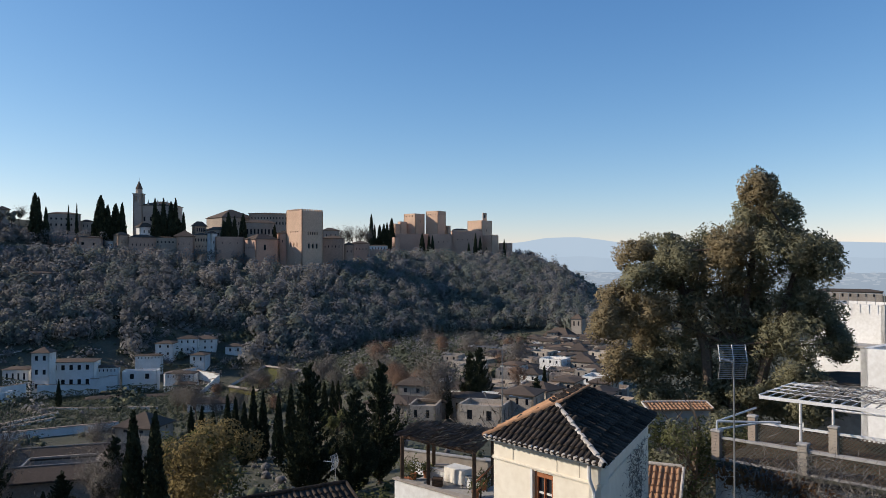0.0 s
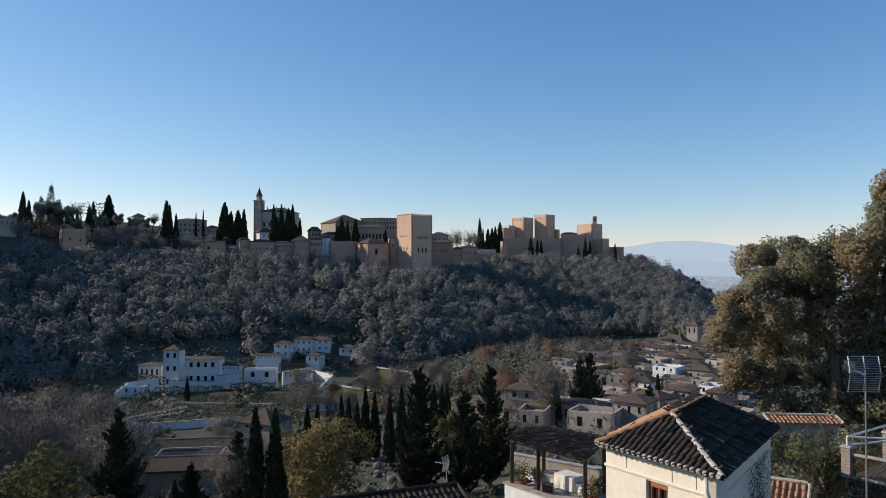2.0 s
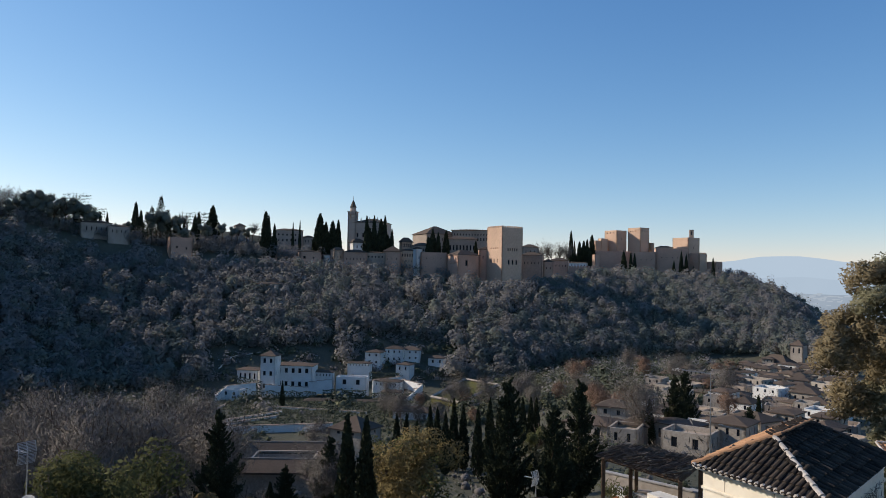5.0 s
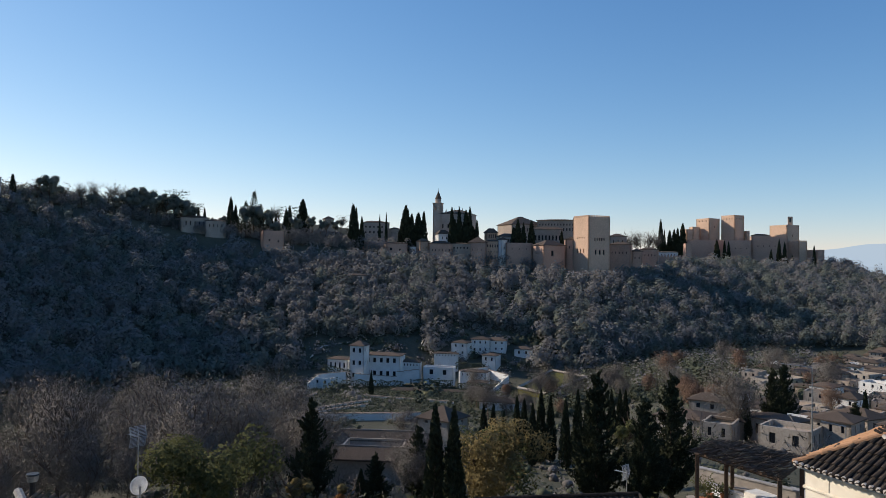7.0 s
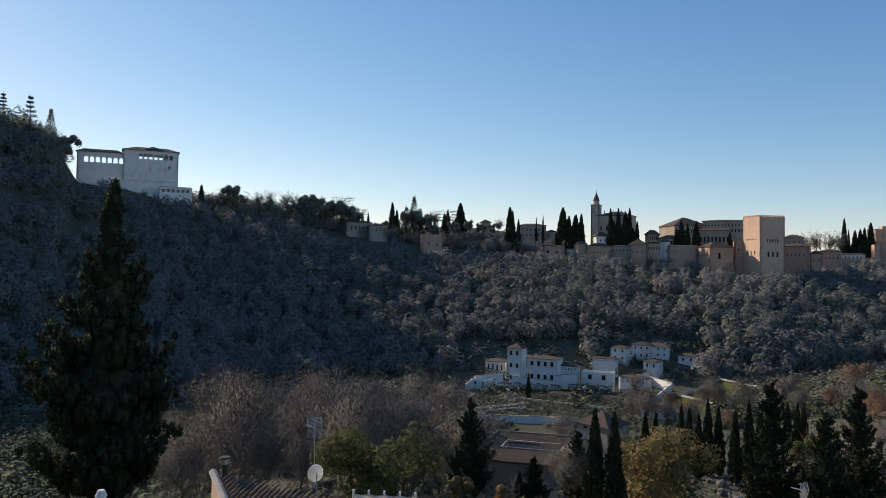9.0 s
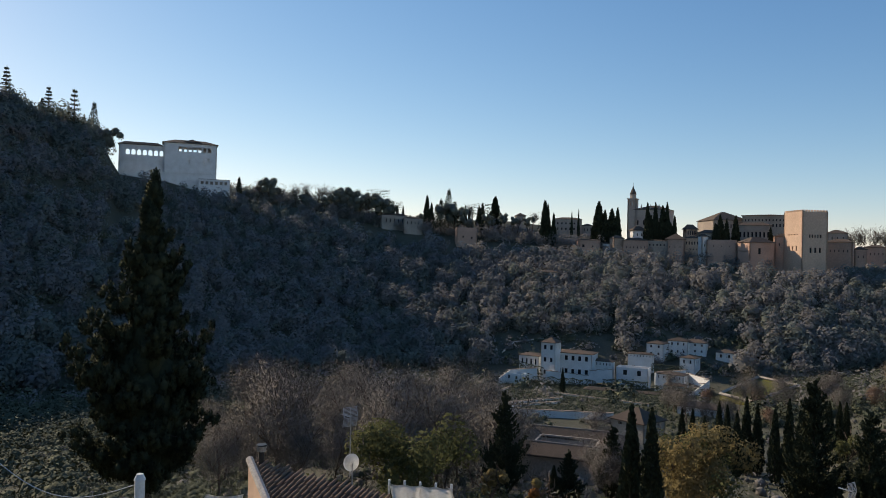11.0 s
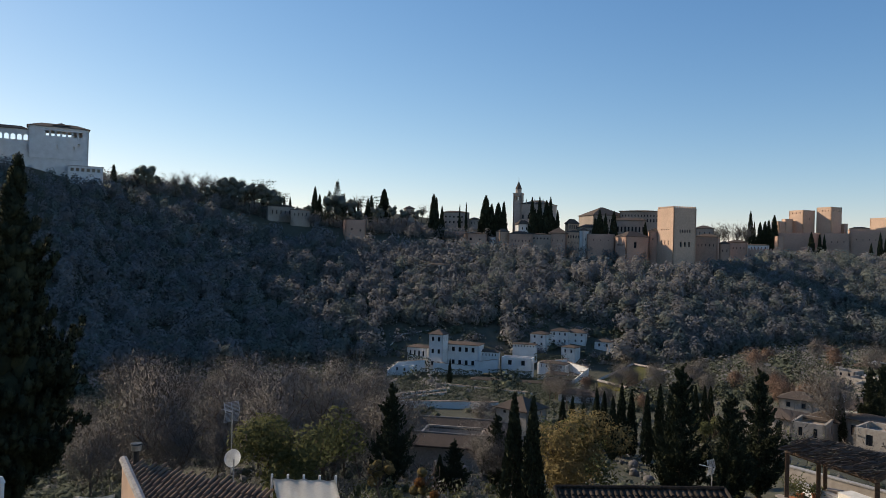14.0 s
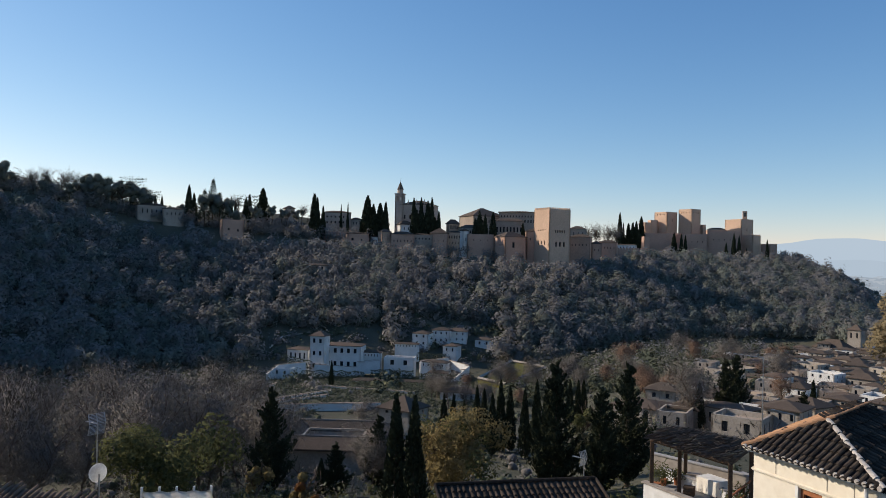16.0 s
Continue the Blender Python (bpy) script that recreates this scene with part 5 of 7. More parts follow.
def yard():
    a = [spot(*q) for q in ((-16.08, -9.34, 280), (-13.93, -9.48, 268), (-10.97, -8.24, 315), (-13.51, -8.08, 330))]
    z = sum(q.z for q in a) / 4
    th = thing("school_yard", (a[0].x, a[0].y, z), 0, "walled yellow-green court among the houses", "yard")
    bm = B()
    lo = [bm.verts.new((q.x - a[0].x, q.y - a[0].y, -3)) for q in a]
    up = [bm.verts.new((q.x - a[0].x, q.y - a[0].y, 0)) for q in a]
    bm.faces.new(up)
    bm.faces.new(lo[::-1])
    for i in range(4):
        bm.faces.new((lo[i], lo[(i + 1) % 4], up[(i + 1) % 4], up[i]))
    part("floor", bm, GRASS, th)
    for i in range(4):
        p, q = a[i] - a[0], a[(i + 1) % 4] - a[0]
        bm = B()
        bar(bm, (p.x, p.y, 0.6), (q.x, q.y, 0.6), 0.6, 0.6, 4)
        part("parapet", bm, OLDWALL, th)


yard()


def courtyard_house():
    """A big old house round a court: four roof slopes down to the eaves inside and out."""
    d = 112
    p = spot(-27.2, -15.2, d)
    th = thing("courtyard_house", p, 27.2 - 10, "large old house with brown tiled roofs round an open court", "house")
    W, Dp, h, c, rise = 17.5, 15.0, 3.3, 4.4, 1.25
    for at, tn, ln in (((-W / 2, -Dp / 2, -4), 0, W), ((W / 2, -Dp / 2, -4), 90, Dp), ((W / 2, Dp / 2, -4), 180, W), ((-W / 2, Dp / 2, -4), 270, Dp)):
        bm = B()
        wall(bm, ln, h + 4, 0.4, [(ln * 0.2, ln * 0.2 + 0.7, 4.2, 5.4), (ln * 0.6, ln * 0.6 + 0.7, 4.2, 5.4)], at, tn)
        part("wall", bm, OLDWALL, th)
    for sx, sy in ((0, -1), (1, 0), (0, 1), (-1, 0)):
        bm = B()
        o, i, m = 0.5, c, c * 0.52
        def ring(k, z):
            return [(-W / 2 + k, -Dp / 2 + k, z), (W / 2 - k, -Dp / 2 + k, z), (W / 2 - k, Dp / 2 - k, z), (-W / 2 + k, Dp / 2 - k, z)]
        s = {(0, -1): (0, 1), (1, 0): (1, 2), (0, 1): (2, 3), (-1, 0): (3, 0)}[(sx, sy)]
        rows = [ring(-o, h), ring(m, h + rise), ring(i, h + 0.15)]
        top = [[bm.verts.new(r[k]) for k in s] for r in rows]
        low = [[bm.verts.new((r[k][0], r[k][1], r[k][2] - 0.25)) for k in s] for r in rows]
        for j in range(2):
            bm.faces.new((top[j][0], top[j][1], top[j + 1][1], top[j + 1][0]))
            bm.faces.new((low[j][1], low[j][0], low[j + 1][0], low[j + 1][1]))
        bm.faces.new((low[0][0], low[0][1], top[0][1], top[0][0]))
        bm.faces.new((top[2][0], top[2][1], low[2][1], low[2][0]))
        for k in (0, 1):
            for j in range(2):
                bm.faces.new((top[j][k], top[j + 1][k], low[j + 1][k], low[j][k]))
        part("roof", bm, ROOF, th, "brown tiled roof slope")
        p0, p1 = rows[1][s[0]], rows[1][s[1]]
        bm = B()
        bar(bm, (p0[0], p0[1], p0[2] + 0.05), (p1[0], p1[1], p1[2] + 0.02), 0.1, 0.1, 6)
        part("ridge", bm, STONE, th, "mortared ridge")
    bm = B()
    box(bm, -W / 2 + c, W / 2 - c, -Dp / 2 + c, Dp / 2 - c, -2, -1.9)
    part("court_floor", bm, STONE, th)
    for at, tn, ln in (((-W / 2 + c, Dp / 2 - c, -2), 0, W - 2 * c), ((-W / 2 + c, -Dp / 2 + c, -2), 90, Dp - 2 * c), ((W / 2 - c, Dp / 2 - c, -2), 270, Dp - 2 * c)):
        bm = B()
        wall(bm, ln, h + 2.4, 0.3, [], at, tn)
        part("court_wall", bm, OLDWALL, th)


courtyard_house()
house("hip_roof_house", -21.89, -12.05, -11.47, 150, 7.5, 7, -35, OLDWALL, "old house with pale-ridged hip roof among cypresses", 2.2, 0.4, 1, 2)

# the crowded quarter on the low spur
rng = np.random.default_rng(77)
QUARTER = "houses of the old quarter"
looks = ((OLDWALL, "grey plastered"), (OLDWALL, "weathered"), (WHITE, "whitewashed"), (STONE, "tan plastered"), (OLDWALL, "old stone"))
placed = []
tries = 0
while len(placed) < 150 and tries < 6000:
    tries += 1
    d = rng.uniform(118, 440)
    az = rng.uniform(-4.5 + max(0, (d - 150) / 21), 13.5)
    p = spot(az, 0, d)
    w, dp = rng.uniform(4.5, 8.5), rng.uniform(4.5, 7.5)
    if any((p - q).length < (w + r) * 0.52 for q, r in placed):
        continue
    placed.append((p, w))
    z = gz(p) - EYE
    h = rng.uniform(2.2, 5.2)
    m, word = looks[int(rng.integers(0, 5))]
    e0, e1 = math.degrees(math.atan((z - 0.5) / d)), math.degrees(math.atan((z + h) / d))
    kind = rng.uniform()
    house("quarter_house", az, e0, e1, d, w, dp, rng.uniform(-42, -4), m, word + (" flat-topped house in the crowded old quarter" if kind < 0.28 else " house with a weathered tiled roof in the old quarter"),
          rng.uniform(0.5, 1.35), 0.4, 1 + (h > 4.0), int(rng.integers(2, 4)), QUARTER, kind < 0.28)
house("church_tower", 10.35, -6.2, -4.3, 420, 6.2, 6.2, -20, OLDWALL, "square brick church tower with a pyramid roof", 2.6, 0.5, 2, 2)
house("parish_church", 9.0, -6.4, -5.6, 415, 16, 10, -30, OLDWALL, "old church nave with steep tiled roof", 4.2, 0.5, 1, 3)
house("parish_church", 11.2, -6.5, -5.8, 412, 12, 9, -16, WHITE, "white church annex with tiled roof", 2.6, 0.5, 1, 3)
house("far_villa", 28.6, -2.6, -2.0, 300, 22, 8, 0, OLDWALL, "long low distant house with a row of windows", 0.8, 0.4, 1, 8)


# shrubs over the valley floor
def scrub(name, seed, count, az0, az1, d0, d1, material, label, rad=(0.8, 2.2), quads=60, aspect=0.35, leaf=0.12, planted=False):
    r = np.random.default_rng(seed)
    az, d = np.radians(r.uniform(az0, az1, count)), np.sqrt(r.uniform(d0 ** 2, d1 ** 2, count))
    x, y = d * np.sin(az), d * np.cos(az)
    garden = (az > radians(-33)) & (az < radians(-14)) & (d > 195) & (d < 345) & (r.uniform(size=count) > 0.12) & (not planted)
    x, y = x[~garden], y[~garden]
    count = len(x)
    z = ground(x, y)
    s = r.uniform(*rad, count)
    o = r.normal(size=(count, quads, 3)) * (s[:, None, None] * 0.5)
    o[:, :, 2] = np.abs(o[:, :, 2]) * 1.1
    c = o + np.stack([x, y, z], 1)[:, None, :]
    v, f = leaves(r, c.reshape(-1, 3), np.repeat(s * leaf, quads), aspect, (o / s[:, None, None]).reshape(-1, 3) + (0, 0, 0.5), 0.5, (o / s[:, None, None]).reshape(-1, 3) + (0, 0, 0.2) if aspect > 0.3 else None, 0.35)
    up = np.repeat((o / s[:, None, None]).reshape(-1, 3) + (0, 0, 0.35), 4, 0)
    if aspect > 0.3:
        v, f = crowns(r, v, f, np.stack([x, y, z + s * 0.3], 1), s * 0.42)
        up = np.concatenate([up, np.tile(BALL_V, (len(x), 1))])
    tagged(raw(name, v, f, material, normals=up), label, "shrubs", kind="stuff")


scrub("garden_hedges", 73, 3000, -33, -15, 198, 312, HEDGE, "low dark hedges and shrubs on the garden terraces", rad=(0.5, 1.15), aspect=0.6, planted=True)
scrub("valley_scrub", 61, 1500, -66, 14, 60, 390, TWIG, "leafless brown scrub between the houses")
scrub("quarter_trees", 69, 190, -5, 14, 105, 400, TWIG, "leafless trees between the crowded houses", rad=(2.0, 3.6), quads=120, aspect=0.08, leaf=0.2)
scrub("quarter_bushes", 70, 420, -24, 14, 70, 300, HEDGE, "dark garden bushes between houses and cypresses", rad=(1.0, 2.4), quads=60, aspect=0.5)
scrub("valley_bushes", 62, 1700, -66, 14, 50, 400, HEDGE, "dark green bushes and hedges in the valley", aspect=0.6)
scrub("slope_foot_woods", 63, 1000, -70, 7, 230, 430, HEDGE, "dark trees at the foot of the slope", rad=(2.2, 4.0), quads=90, aspect=0.7, leaf=0.16)
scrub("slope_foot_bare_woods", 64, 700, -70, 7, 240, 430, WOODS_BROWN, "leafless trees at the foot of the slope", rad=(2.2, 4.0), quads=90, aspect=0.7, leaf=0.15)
scrub("shaded_bank_woods", 74, 800, -76, -49, 95, 250, HEDGE, "dense dark trees on the shaded bank", rad=(2.0, 3.8), quads=150, aspect=0.5, leaf=0.09)
scrub("valley_foot_woods", 76, 520, -15, 6, 215, 345, HEDGE, "dark trees between the quarter and the slope", rad=(2.2, 3.8), quads=130, aspect=0.5, leaf=0.1)
scrub("terrace_scrub", 75, 620, -84, -49, 24, 100, HEDGE, "dark tangled scrub below the great cypress", rad=(1.0, 2.2), quads=260, aspect=0.4, leaf=0.05)
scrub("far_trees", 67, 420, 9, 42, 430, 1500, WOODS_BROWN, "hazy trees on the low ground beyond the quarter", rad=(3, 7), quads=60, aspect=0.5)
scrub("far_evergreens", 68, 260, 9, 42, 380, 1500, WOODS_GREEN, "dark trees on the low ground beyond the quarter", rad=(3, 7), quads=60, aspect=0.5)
scrub("near_thicket", 65, 420, -54, -20, 26, 120, TWIG, "bare tangled thicket below the rooftops", rad=(1.0, 2.0), quads=130, aspect=0.12, leaf=0.1)
scrub("street_bushes", 72, 160, -78, -46, 9, 24, HEDGE, "low dark shrubs beside the street terrace", rad=(0.5, 1.0), quads=220, aspect=0.4, leaf=0.06)
scrub("terrace_bushes", 71, 500, -70, -33, 20, 60, HEDGE, "dull green shrubs below the tiled roofs", rad=(0.8, 1.8), quads=200, aspect=0.4, leaf=0.06)
scrub("near_bushes", 66, 520, -66, 30, 26, 75, OLIVE, "olive-green bushes below the rooftops", rad=(0.7, 1.6), quads=80, aspect=0.45)

# ---- near rooftops ----
def barrel_tile(length=0.40, r0=0.066, r1=0.055, n=5, thick=0.016):
    """One curved clay tile, lying along +y, its wider end at y = 0."""
    me = bpy.data.meshes.new("roof_tile")
    v, f = [], []
    for y, r in ((0, r0), (length, r1)):
        for rr in (r, r - thick):
            for i in range(n + 1):
                a = math.pi * i / n
                v.append((rr * math.cos(a), y, rr * math.sin(a) * 0.9))
    k = n + 1
    for i in range(n):
        f += [(i, i + 1, 2 * k + i + 1, 2 * k + i), (k + i + 1, k + i, 3 * k + i, 3 * k + i + 1), (i + 1, i, k + i, k + i + 1), (2 * k + i, 2 * k + i + 1, 3 * k + i + 1, 3 * k + i)]
    f += [(0, 2 * k, 3 * k, k), (n, k + n, 3 * k + n, 2 * k + n)]
    me.from_pydata(v, [], f)
    return me


TILE_MESH = {}


def tile_mesh(material):
    if material.name not in TILE_MESH:
        TILE_MESH[material.name] = barrel_tile()
        TILE_MESH[material.name].materials.append(material)
    return TILE_MESH[material.name]


def tiled_face(parent, poly, material, pitch, seed, joined=False, step=0.32, base=None):
    """Covers a flat roof face, a convex polygon whose first edge is the eave, with rows of curved tiles; poly is in the parent's own frame."""
    r = random.Random(seed)
    a, b = Vector(poly[0]), Vector(poly[1])
    e = (b - a).normalized()
    n = None
    for q in poly[2:]:
        n = e.cross(Vector(q) - a)
        if n.length > 0.1:
            break
    n.normalize()
    if n.z < 0:
        n = -n
    up = n.cross(e)
    if up.z < 0:
        up = -up
    uv = [((Vector(q) - a).dot(e), (Vector(q) - a).dot(up)) for q in poly]
    bm = B()
    top = [bm.verts.new(Vector(q)) for q in poly]
    low = [bm.verts.new(Vector(q) - n * 0.07) for q in poly]
    bm.faces.new(top)
    bm.faces.new(low[::-1])
    for i in range(len(poly)):
        j = (i + 1) % len(poly)
        bm.faces.new((low[i], low[j], top[j], top[i]))
    # default deck is near-black, painting the shade in the channels between tiles
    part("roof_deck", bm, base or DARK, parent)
    lo_u, hi_u = min(q[0] for q in uv), max(q[0] for q in uv)
    verts, faces = [], []
    src = tile_mesh(material)
    sv = [v.co.copy() for v in src.vertices]
    sf = [tuple(p.vertices) for p in src.polygons]
    rot = Matrix((e, up, n)).transposed().to_4x4()
    u = lo_u + pitch * 0.5
    while u < hi_u:
        vs = []
        for i in range(len(uv)):
            (u0, v0), (u1, v1) = uv[i], uv[(i + 1) % len(uv)]
            if (u0 - u) * (u1 - u) < 0:
                vs.append(v0 + (v1 - v0) * (u - u0) / (u1 - u0))
        if len(vs) >= 2:
            v, end = min(vs) - 0.06, max(vs) - 0.12
            while v < end:
                m = Matrix.Translation(a + e * (u + r.uniform(-0.012, 0.012)) + up * v + n * (0.022 + r.uniform(0, 0.022))) @ rot @ pose(0, 0, 0, -6.0, r.uniform(-2, 2), r.uniform(-2.5, 2.5))
                if joined:
                    k = len(verts)
                    verts += [m @ q for q in sv]
                    faces += [tuple(k + i for i in q) for q in sf]
                else:
                    ob = new("roof_tile", src)
                    ob.parent = parent
                    ob.matrix_local = m
                v += step
        u += pitch
    if joined:
        raw("roof_tiles", [tuple(q) for q in verts], faces, material, parent)["kind"] = "stuff"


def ridge_tiles(parent, a, b, material, r=1.35):
    """A line of mortared ridge tiles from a up to b."""
    a, b = Vector(a), Vector(b)
    k = max(1, int((b - a).length / 0.33))
    src = tile_mesh(material)
    d = (b - a).normalized()
    side = d.cross(Vector((0, 0, 1))).normalized()
    rot = Matrix((side, d, side.cross(d))).transposed().to_4x4()
    for i in range(k):
        ob = new("ridge_tile", src)
        ob.parent = parent
        ob.matrix_local = Matrix.Translation(a + (b - a) * i / k + Vector((0, 0, 0.03))) @ rot @ pose(0, 0, 0, -3, 0, (i * 37 % 5) - 2) @ Matrix.Scale(r, 4)


def near_house():
    z0 = EYE - 12.5
    C, L, R = Vector((3.72, 17.10, 0)), Vector((1.11, 20.04, 0)), Vector((6.52, 22.76, 0))
    th = thing("cream_house", (C.x, C.y, z0), 0, "small cream-rendered house with a dark tiled hip roof", "house")
    ez, rz = EYE - 4.70 - z0, EYE - 3.79 - z0
    L, R = L - C, R - C
    P = L + R
    A, Bp = Vector((3.03, 19.83, 0)) - C, Vector((4.27, 22.30, 0)) - C
    O = Vector((0, 0, 0))
    up = lambda p, z: Vector((p.x, p.y, z))
    c, l, r, p, a, b = up(O, ez), up(L, ez), up(R, ez), up(P, ez), up(A, rz), up(Bp, rz)
    tiled_face(th, [l, c, a], TILE, 0.181, 3)
    tiled_face(th, [c, r, b, a], TILE, 0.25, 4)
    # slope towards the sun: ochre tiles paint the warm light on it
    tiled_face(th, [p, l, a, b], TILE_WARM, 0.21, 5, joined=True, base=TILE_WARM)
    tiled_face(th, [r, p, b], TILE, 0.21, 6, joined=True)
    ridge_tiles(th, c, a, MORTAR, 1.12)
    ridge_tiles(th, l, a, TILE_WARM)
    ridge_tiles(th, a, b, TILE)
    ridge_tiles(th, r, b, TILE)
    # pale tile ends along the front eave
    e = (c - l)
    for i in range(22):
        bm = B()
        q = l + e * (i + 0.5) / 22 + Vector((-0.05, -0.05, 0.03))
        bar(bm, q + Vector((0.04, 0.04, 0)), q, 0.062, 0.058, 8)
        part("tile_end", bm, MORTAR, th)
    # walls, inset under the eaves
    cen = (O + L + R + P) / 4
    ins = lambda v: cen + (v - cen) * 0.90
    q = [ins(v) for v in (L, O, R, P)]
    for i, (s, t) in enumerate(((0, 1), (1, 2), (2, 3), (3, 0))):
        s, t = q[s], q[t]
        ln = (t - s).length
        tn = math.degrees(math.atan2(t.y - s.y, t.x - s.x))
        bm = B()
        holes = [(ln * 0.40, ln * 0.585, ez - 2.0, ez - 0.66)] if i == 0 else []
        wall(bm, ln, ez - 0.04, 0.3, holes, (s.x, s.y, 0), tn)
        part("wall", bm, CREAM, th)
        m = pose(s.x, s.y, 0, 0, 0, tn)
        bm = B()
        box(bm, -0.05, ln + 0.05, -0.05, -0.001, ez - 0.62, ez - 0.54)
        bmesh.ops.bevel(bm, geom=bm.edges[:], offset=0.02, segments=2, affect="EDGES")
        for v in bm.verts:
            v.co = m @ v.co
        part("string_course", bm, CREAM, th)
        bm = B()
        box(bm, -0.14, ln + 0.14, -0.16, 0.0, ez - 0.13, ez - 0.045)
        bmesh.ops.bevel(bm, geom=bm.edges[:], offset=0.02, segments=2, affect="EDGES")
        for v in bm.verts:
            v.co = m @ v.co
        part("eaves_board", bm, WHITE_METAL, th, "pale grey gutter board")
        if i == 0:
            bm = B()
            box(bm, ln * 0.42, ln * 0.565, 0.14, 0.16, ez - 2.0, ez - 0.8)
            for v in bm.verts:
                v.co = m @ v.co
            win = part("window", bm, GLASS, th, "two-leaf window with dark panes")
            for x0, x1, zz0, zz1, nm, mt in ((0.40, 0.425, ez - 2.0, ez - 0.66, "frame", WOOD), (0.56, 0.585, ez - 2.0, ez - 0.66, "frame", WOOD), (0.425, 0.56, ez - 0.80, ez - 0.66, "frame", WOOD), (0.488, 0.496, ez - 2.0, ez - 0.80, "frame", WOOD)):
                bm = B()
                box(bm, ln * x0, ln * x1, 0.06, 0.15, zz0, zz1)
                for v in bm.verts:
                    v.co = m @ v.co
                part(nm, bm, TERRACOTTA if mt is WOOD else mt, win, "reddish-brown window frame" if mt is WOOD else "pale mullion")
            for k in range(3):
                bm = B()
                box(bm, ln * 0.43, ln * 0.555, 0.10, 0.13, ez - 1.95 + k * 0.36, ez - 1.90 + k * 0.36)
                for v in bm.verts:
                    v.co = m @ v.co
                part("glazing_bar", bm, WHITE_METAL, win)
            bm = B()
            box(bm, ln * 0.375, ln * 0.40 - 0.01, -0.025, -0.002, ez - 2.0, ez - 0.62)
            for v in bm.verts:
                v.co = m @ v.co
            part("pilaster", bm, WHITE, th)
            for k, x in enumerate((0.2, 0.62, 0.82)):
                bm = B()
                box(bm, ln * x, ln * x + 0.015, -0.008, -0.001, ez - 0.53, ez - 0.14)
                for v in bm.verts:
                    v.co = m @ v.co
                part("panel_joint", bm, OLDWALL, th)
        if i == 1:
            rg = np.random.default_rng(8)
            n = 900
            xx = ln * (0.66 + 0.12 * rg.normal(size=n))
            zz = ez - 0.5 - np.abs(rg.normal(size=n)) * 1.5
            cc = np.stack([xx, np.full(n, -0.04) - rg.uniform(0, 0.05, n), np.minimum(zz, ez - 0.4)], 1)
            cc = np.array([tuple(m @ Vector(k)) for k in cc])
            v, f = leaves(rg, cc, 0.09, 0.09, np.array((0, 0, -0.6)), 0.6)
            raw("creeper", v, f, TWIG, th, "dry leafless creeper on the wall")
    s = q[1] + Vector((-0.16, 0.02, 0))
    bm = B()
    bar(bm, (s.x, s.y, 0), (s.x, s.y, ez - 0.75), 0.045, 0.045, 8)
    bar(bm, (s.x, s.y, ez - 0.75), (s.x - 0.12, s.y - 0.02, ez - 0.42), 0.045, 0.045, 8)
    bar(bm, (s.x - 0.12, s.y - 0.02, ez - 0.42), (s.x - 0.12, s.y - 0.02, ez - 0.1), 0.045, 0.045, 8)
    part("downpipe", bm, WHITE_METAL, th, "cream painted downpipe")


near_house()


def small_roof(name, where, turn, w, d, fall, material, label, wall_m, pitch=0.21, h=3.0, verge=MORTAR):
    """A lean-to roof that falls towards -y in its own frame, over plain walls."""
    th = thing(name, (where[0], where[1], where[2] - h), turn, label, "roof")
    t = [Vector((-w / 2, -d, h - fall)), Vector((w / 2, -d, h - fall)), Vector((w / 2, 0, h)), Vector((-w / 2, 0, h))]
    tiled_face(th, t, material, pitch, int(w * 100), base=material)
    for x in (-w / 2 - 0.02, w / 2 + 0.02):
        bm = B()
        bar(bm, (x, -d, h - fall + 0.05), (x, 0, h + 0.05), 0.055, 0.055, 7)
        part("verge", bm, verge, th, "pale mortared verge")
    bm = B()
    bar(bm, (-w / 2, 0, h + 0.05), (w / 2, 0, h + 0.05), 0.07, 0.07, 8)
    part("ridge", bm, verge, th, "pale mortared ridge")
    bm = B()
    v = [bm.verts.new(q) for q in ((-w / 2 + 0.1, -d + 0.15, 0), (w / 2 - 0.1, -d + 0.15, 0), (w / 2 - 0.1, -0.05, 0), (-w / 2 + 0.1, -0.05, 0), (-w / 2 + 0.1, -d + 0.15, h - fall - 0.1), (w / 2 - 0.1, -d + 0.15, h - fall - 0.1), (w / 2 - 0.1, -0.05, h - 0.1), (-w / 2 + 0.1, -0.05, h - 0.1))]
    for f in ((3, 2, 1, 0), (4, 5, 6, 7), (0, 1, 5, 4), (1, 2, 6, 5), (2, 3, 7, 6), (3, 0, 4, 7)):
        bm.faces.new([v[i] for i in f])
    part("wall", bm, wall_m, th)
    return th


p = spot(16.65, -14.75, 28)
small_roof("orange_lean_to", p, -16.6 - 6, 1.25, 1.7, 0.95, TILE_WARM, "small lean-to roof of orange clay tiles", CREAM, 0.2, 4)
p = spot(17.3, -10.25, 44)
small_roof("red_roof", p, -17 + 20, 3.7, 1.0, 0.22, TILE_WARM, "low reddish tiled roof behind the garden", OLDWALL, 0.22, 4)
small_roof("low_roof", (-5.63, 23.4, EYE - 7.38), 30.6, 5.5, 3.4, 1.1, TILE, "dark tiled roof with a rough tiled ridge", WHITE, 0.2, 5, TILE)


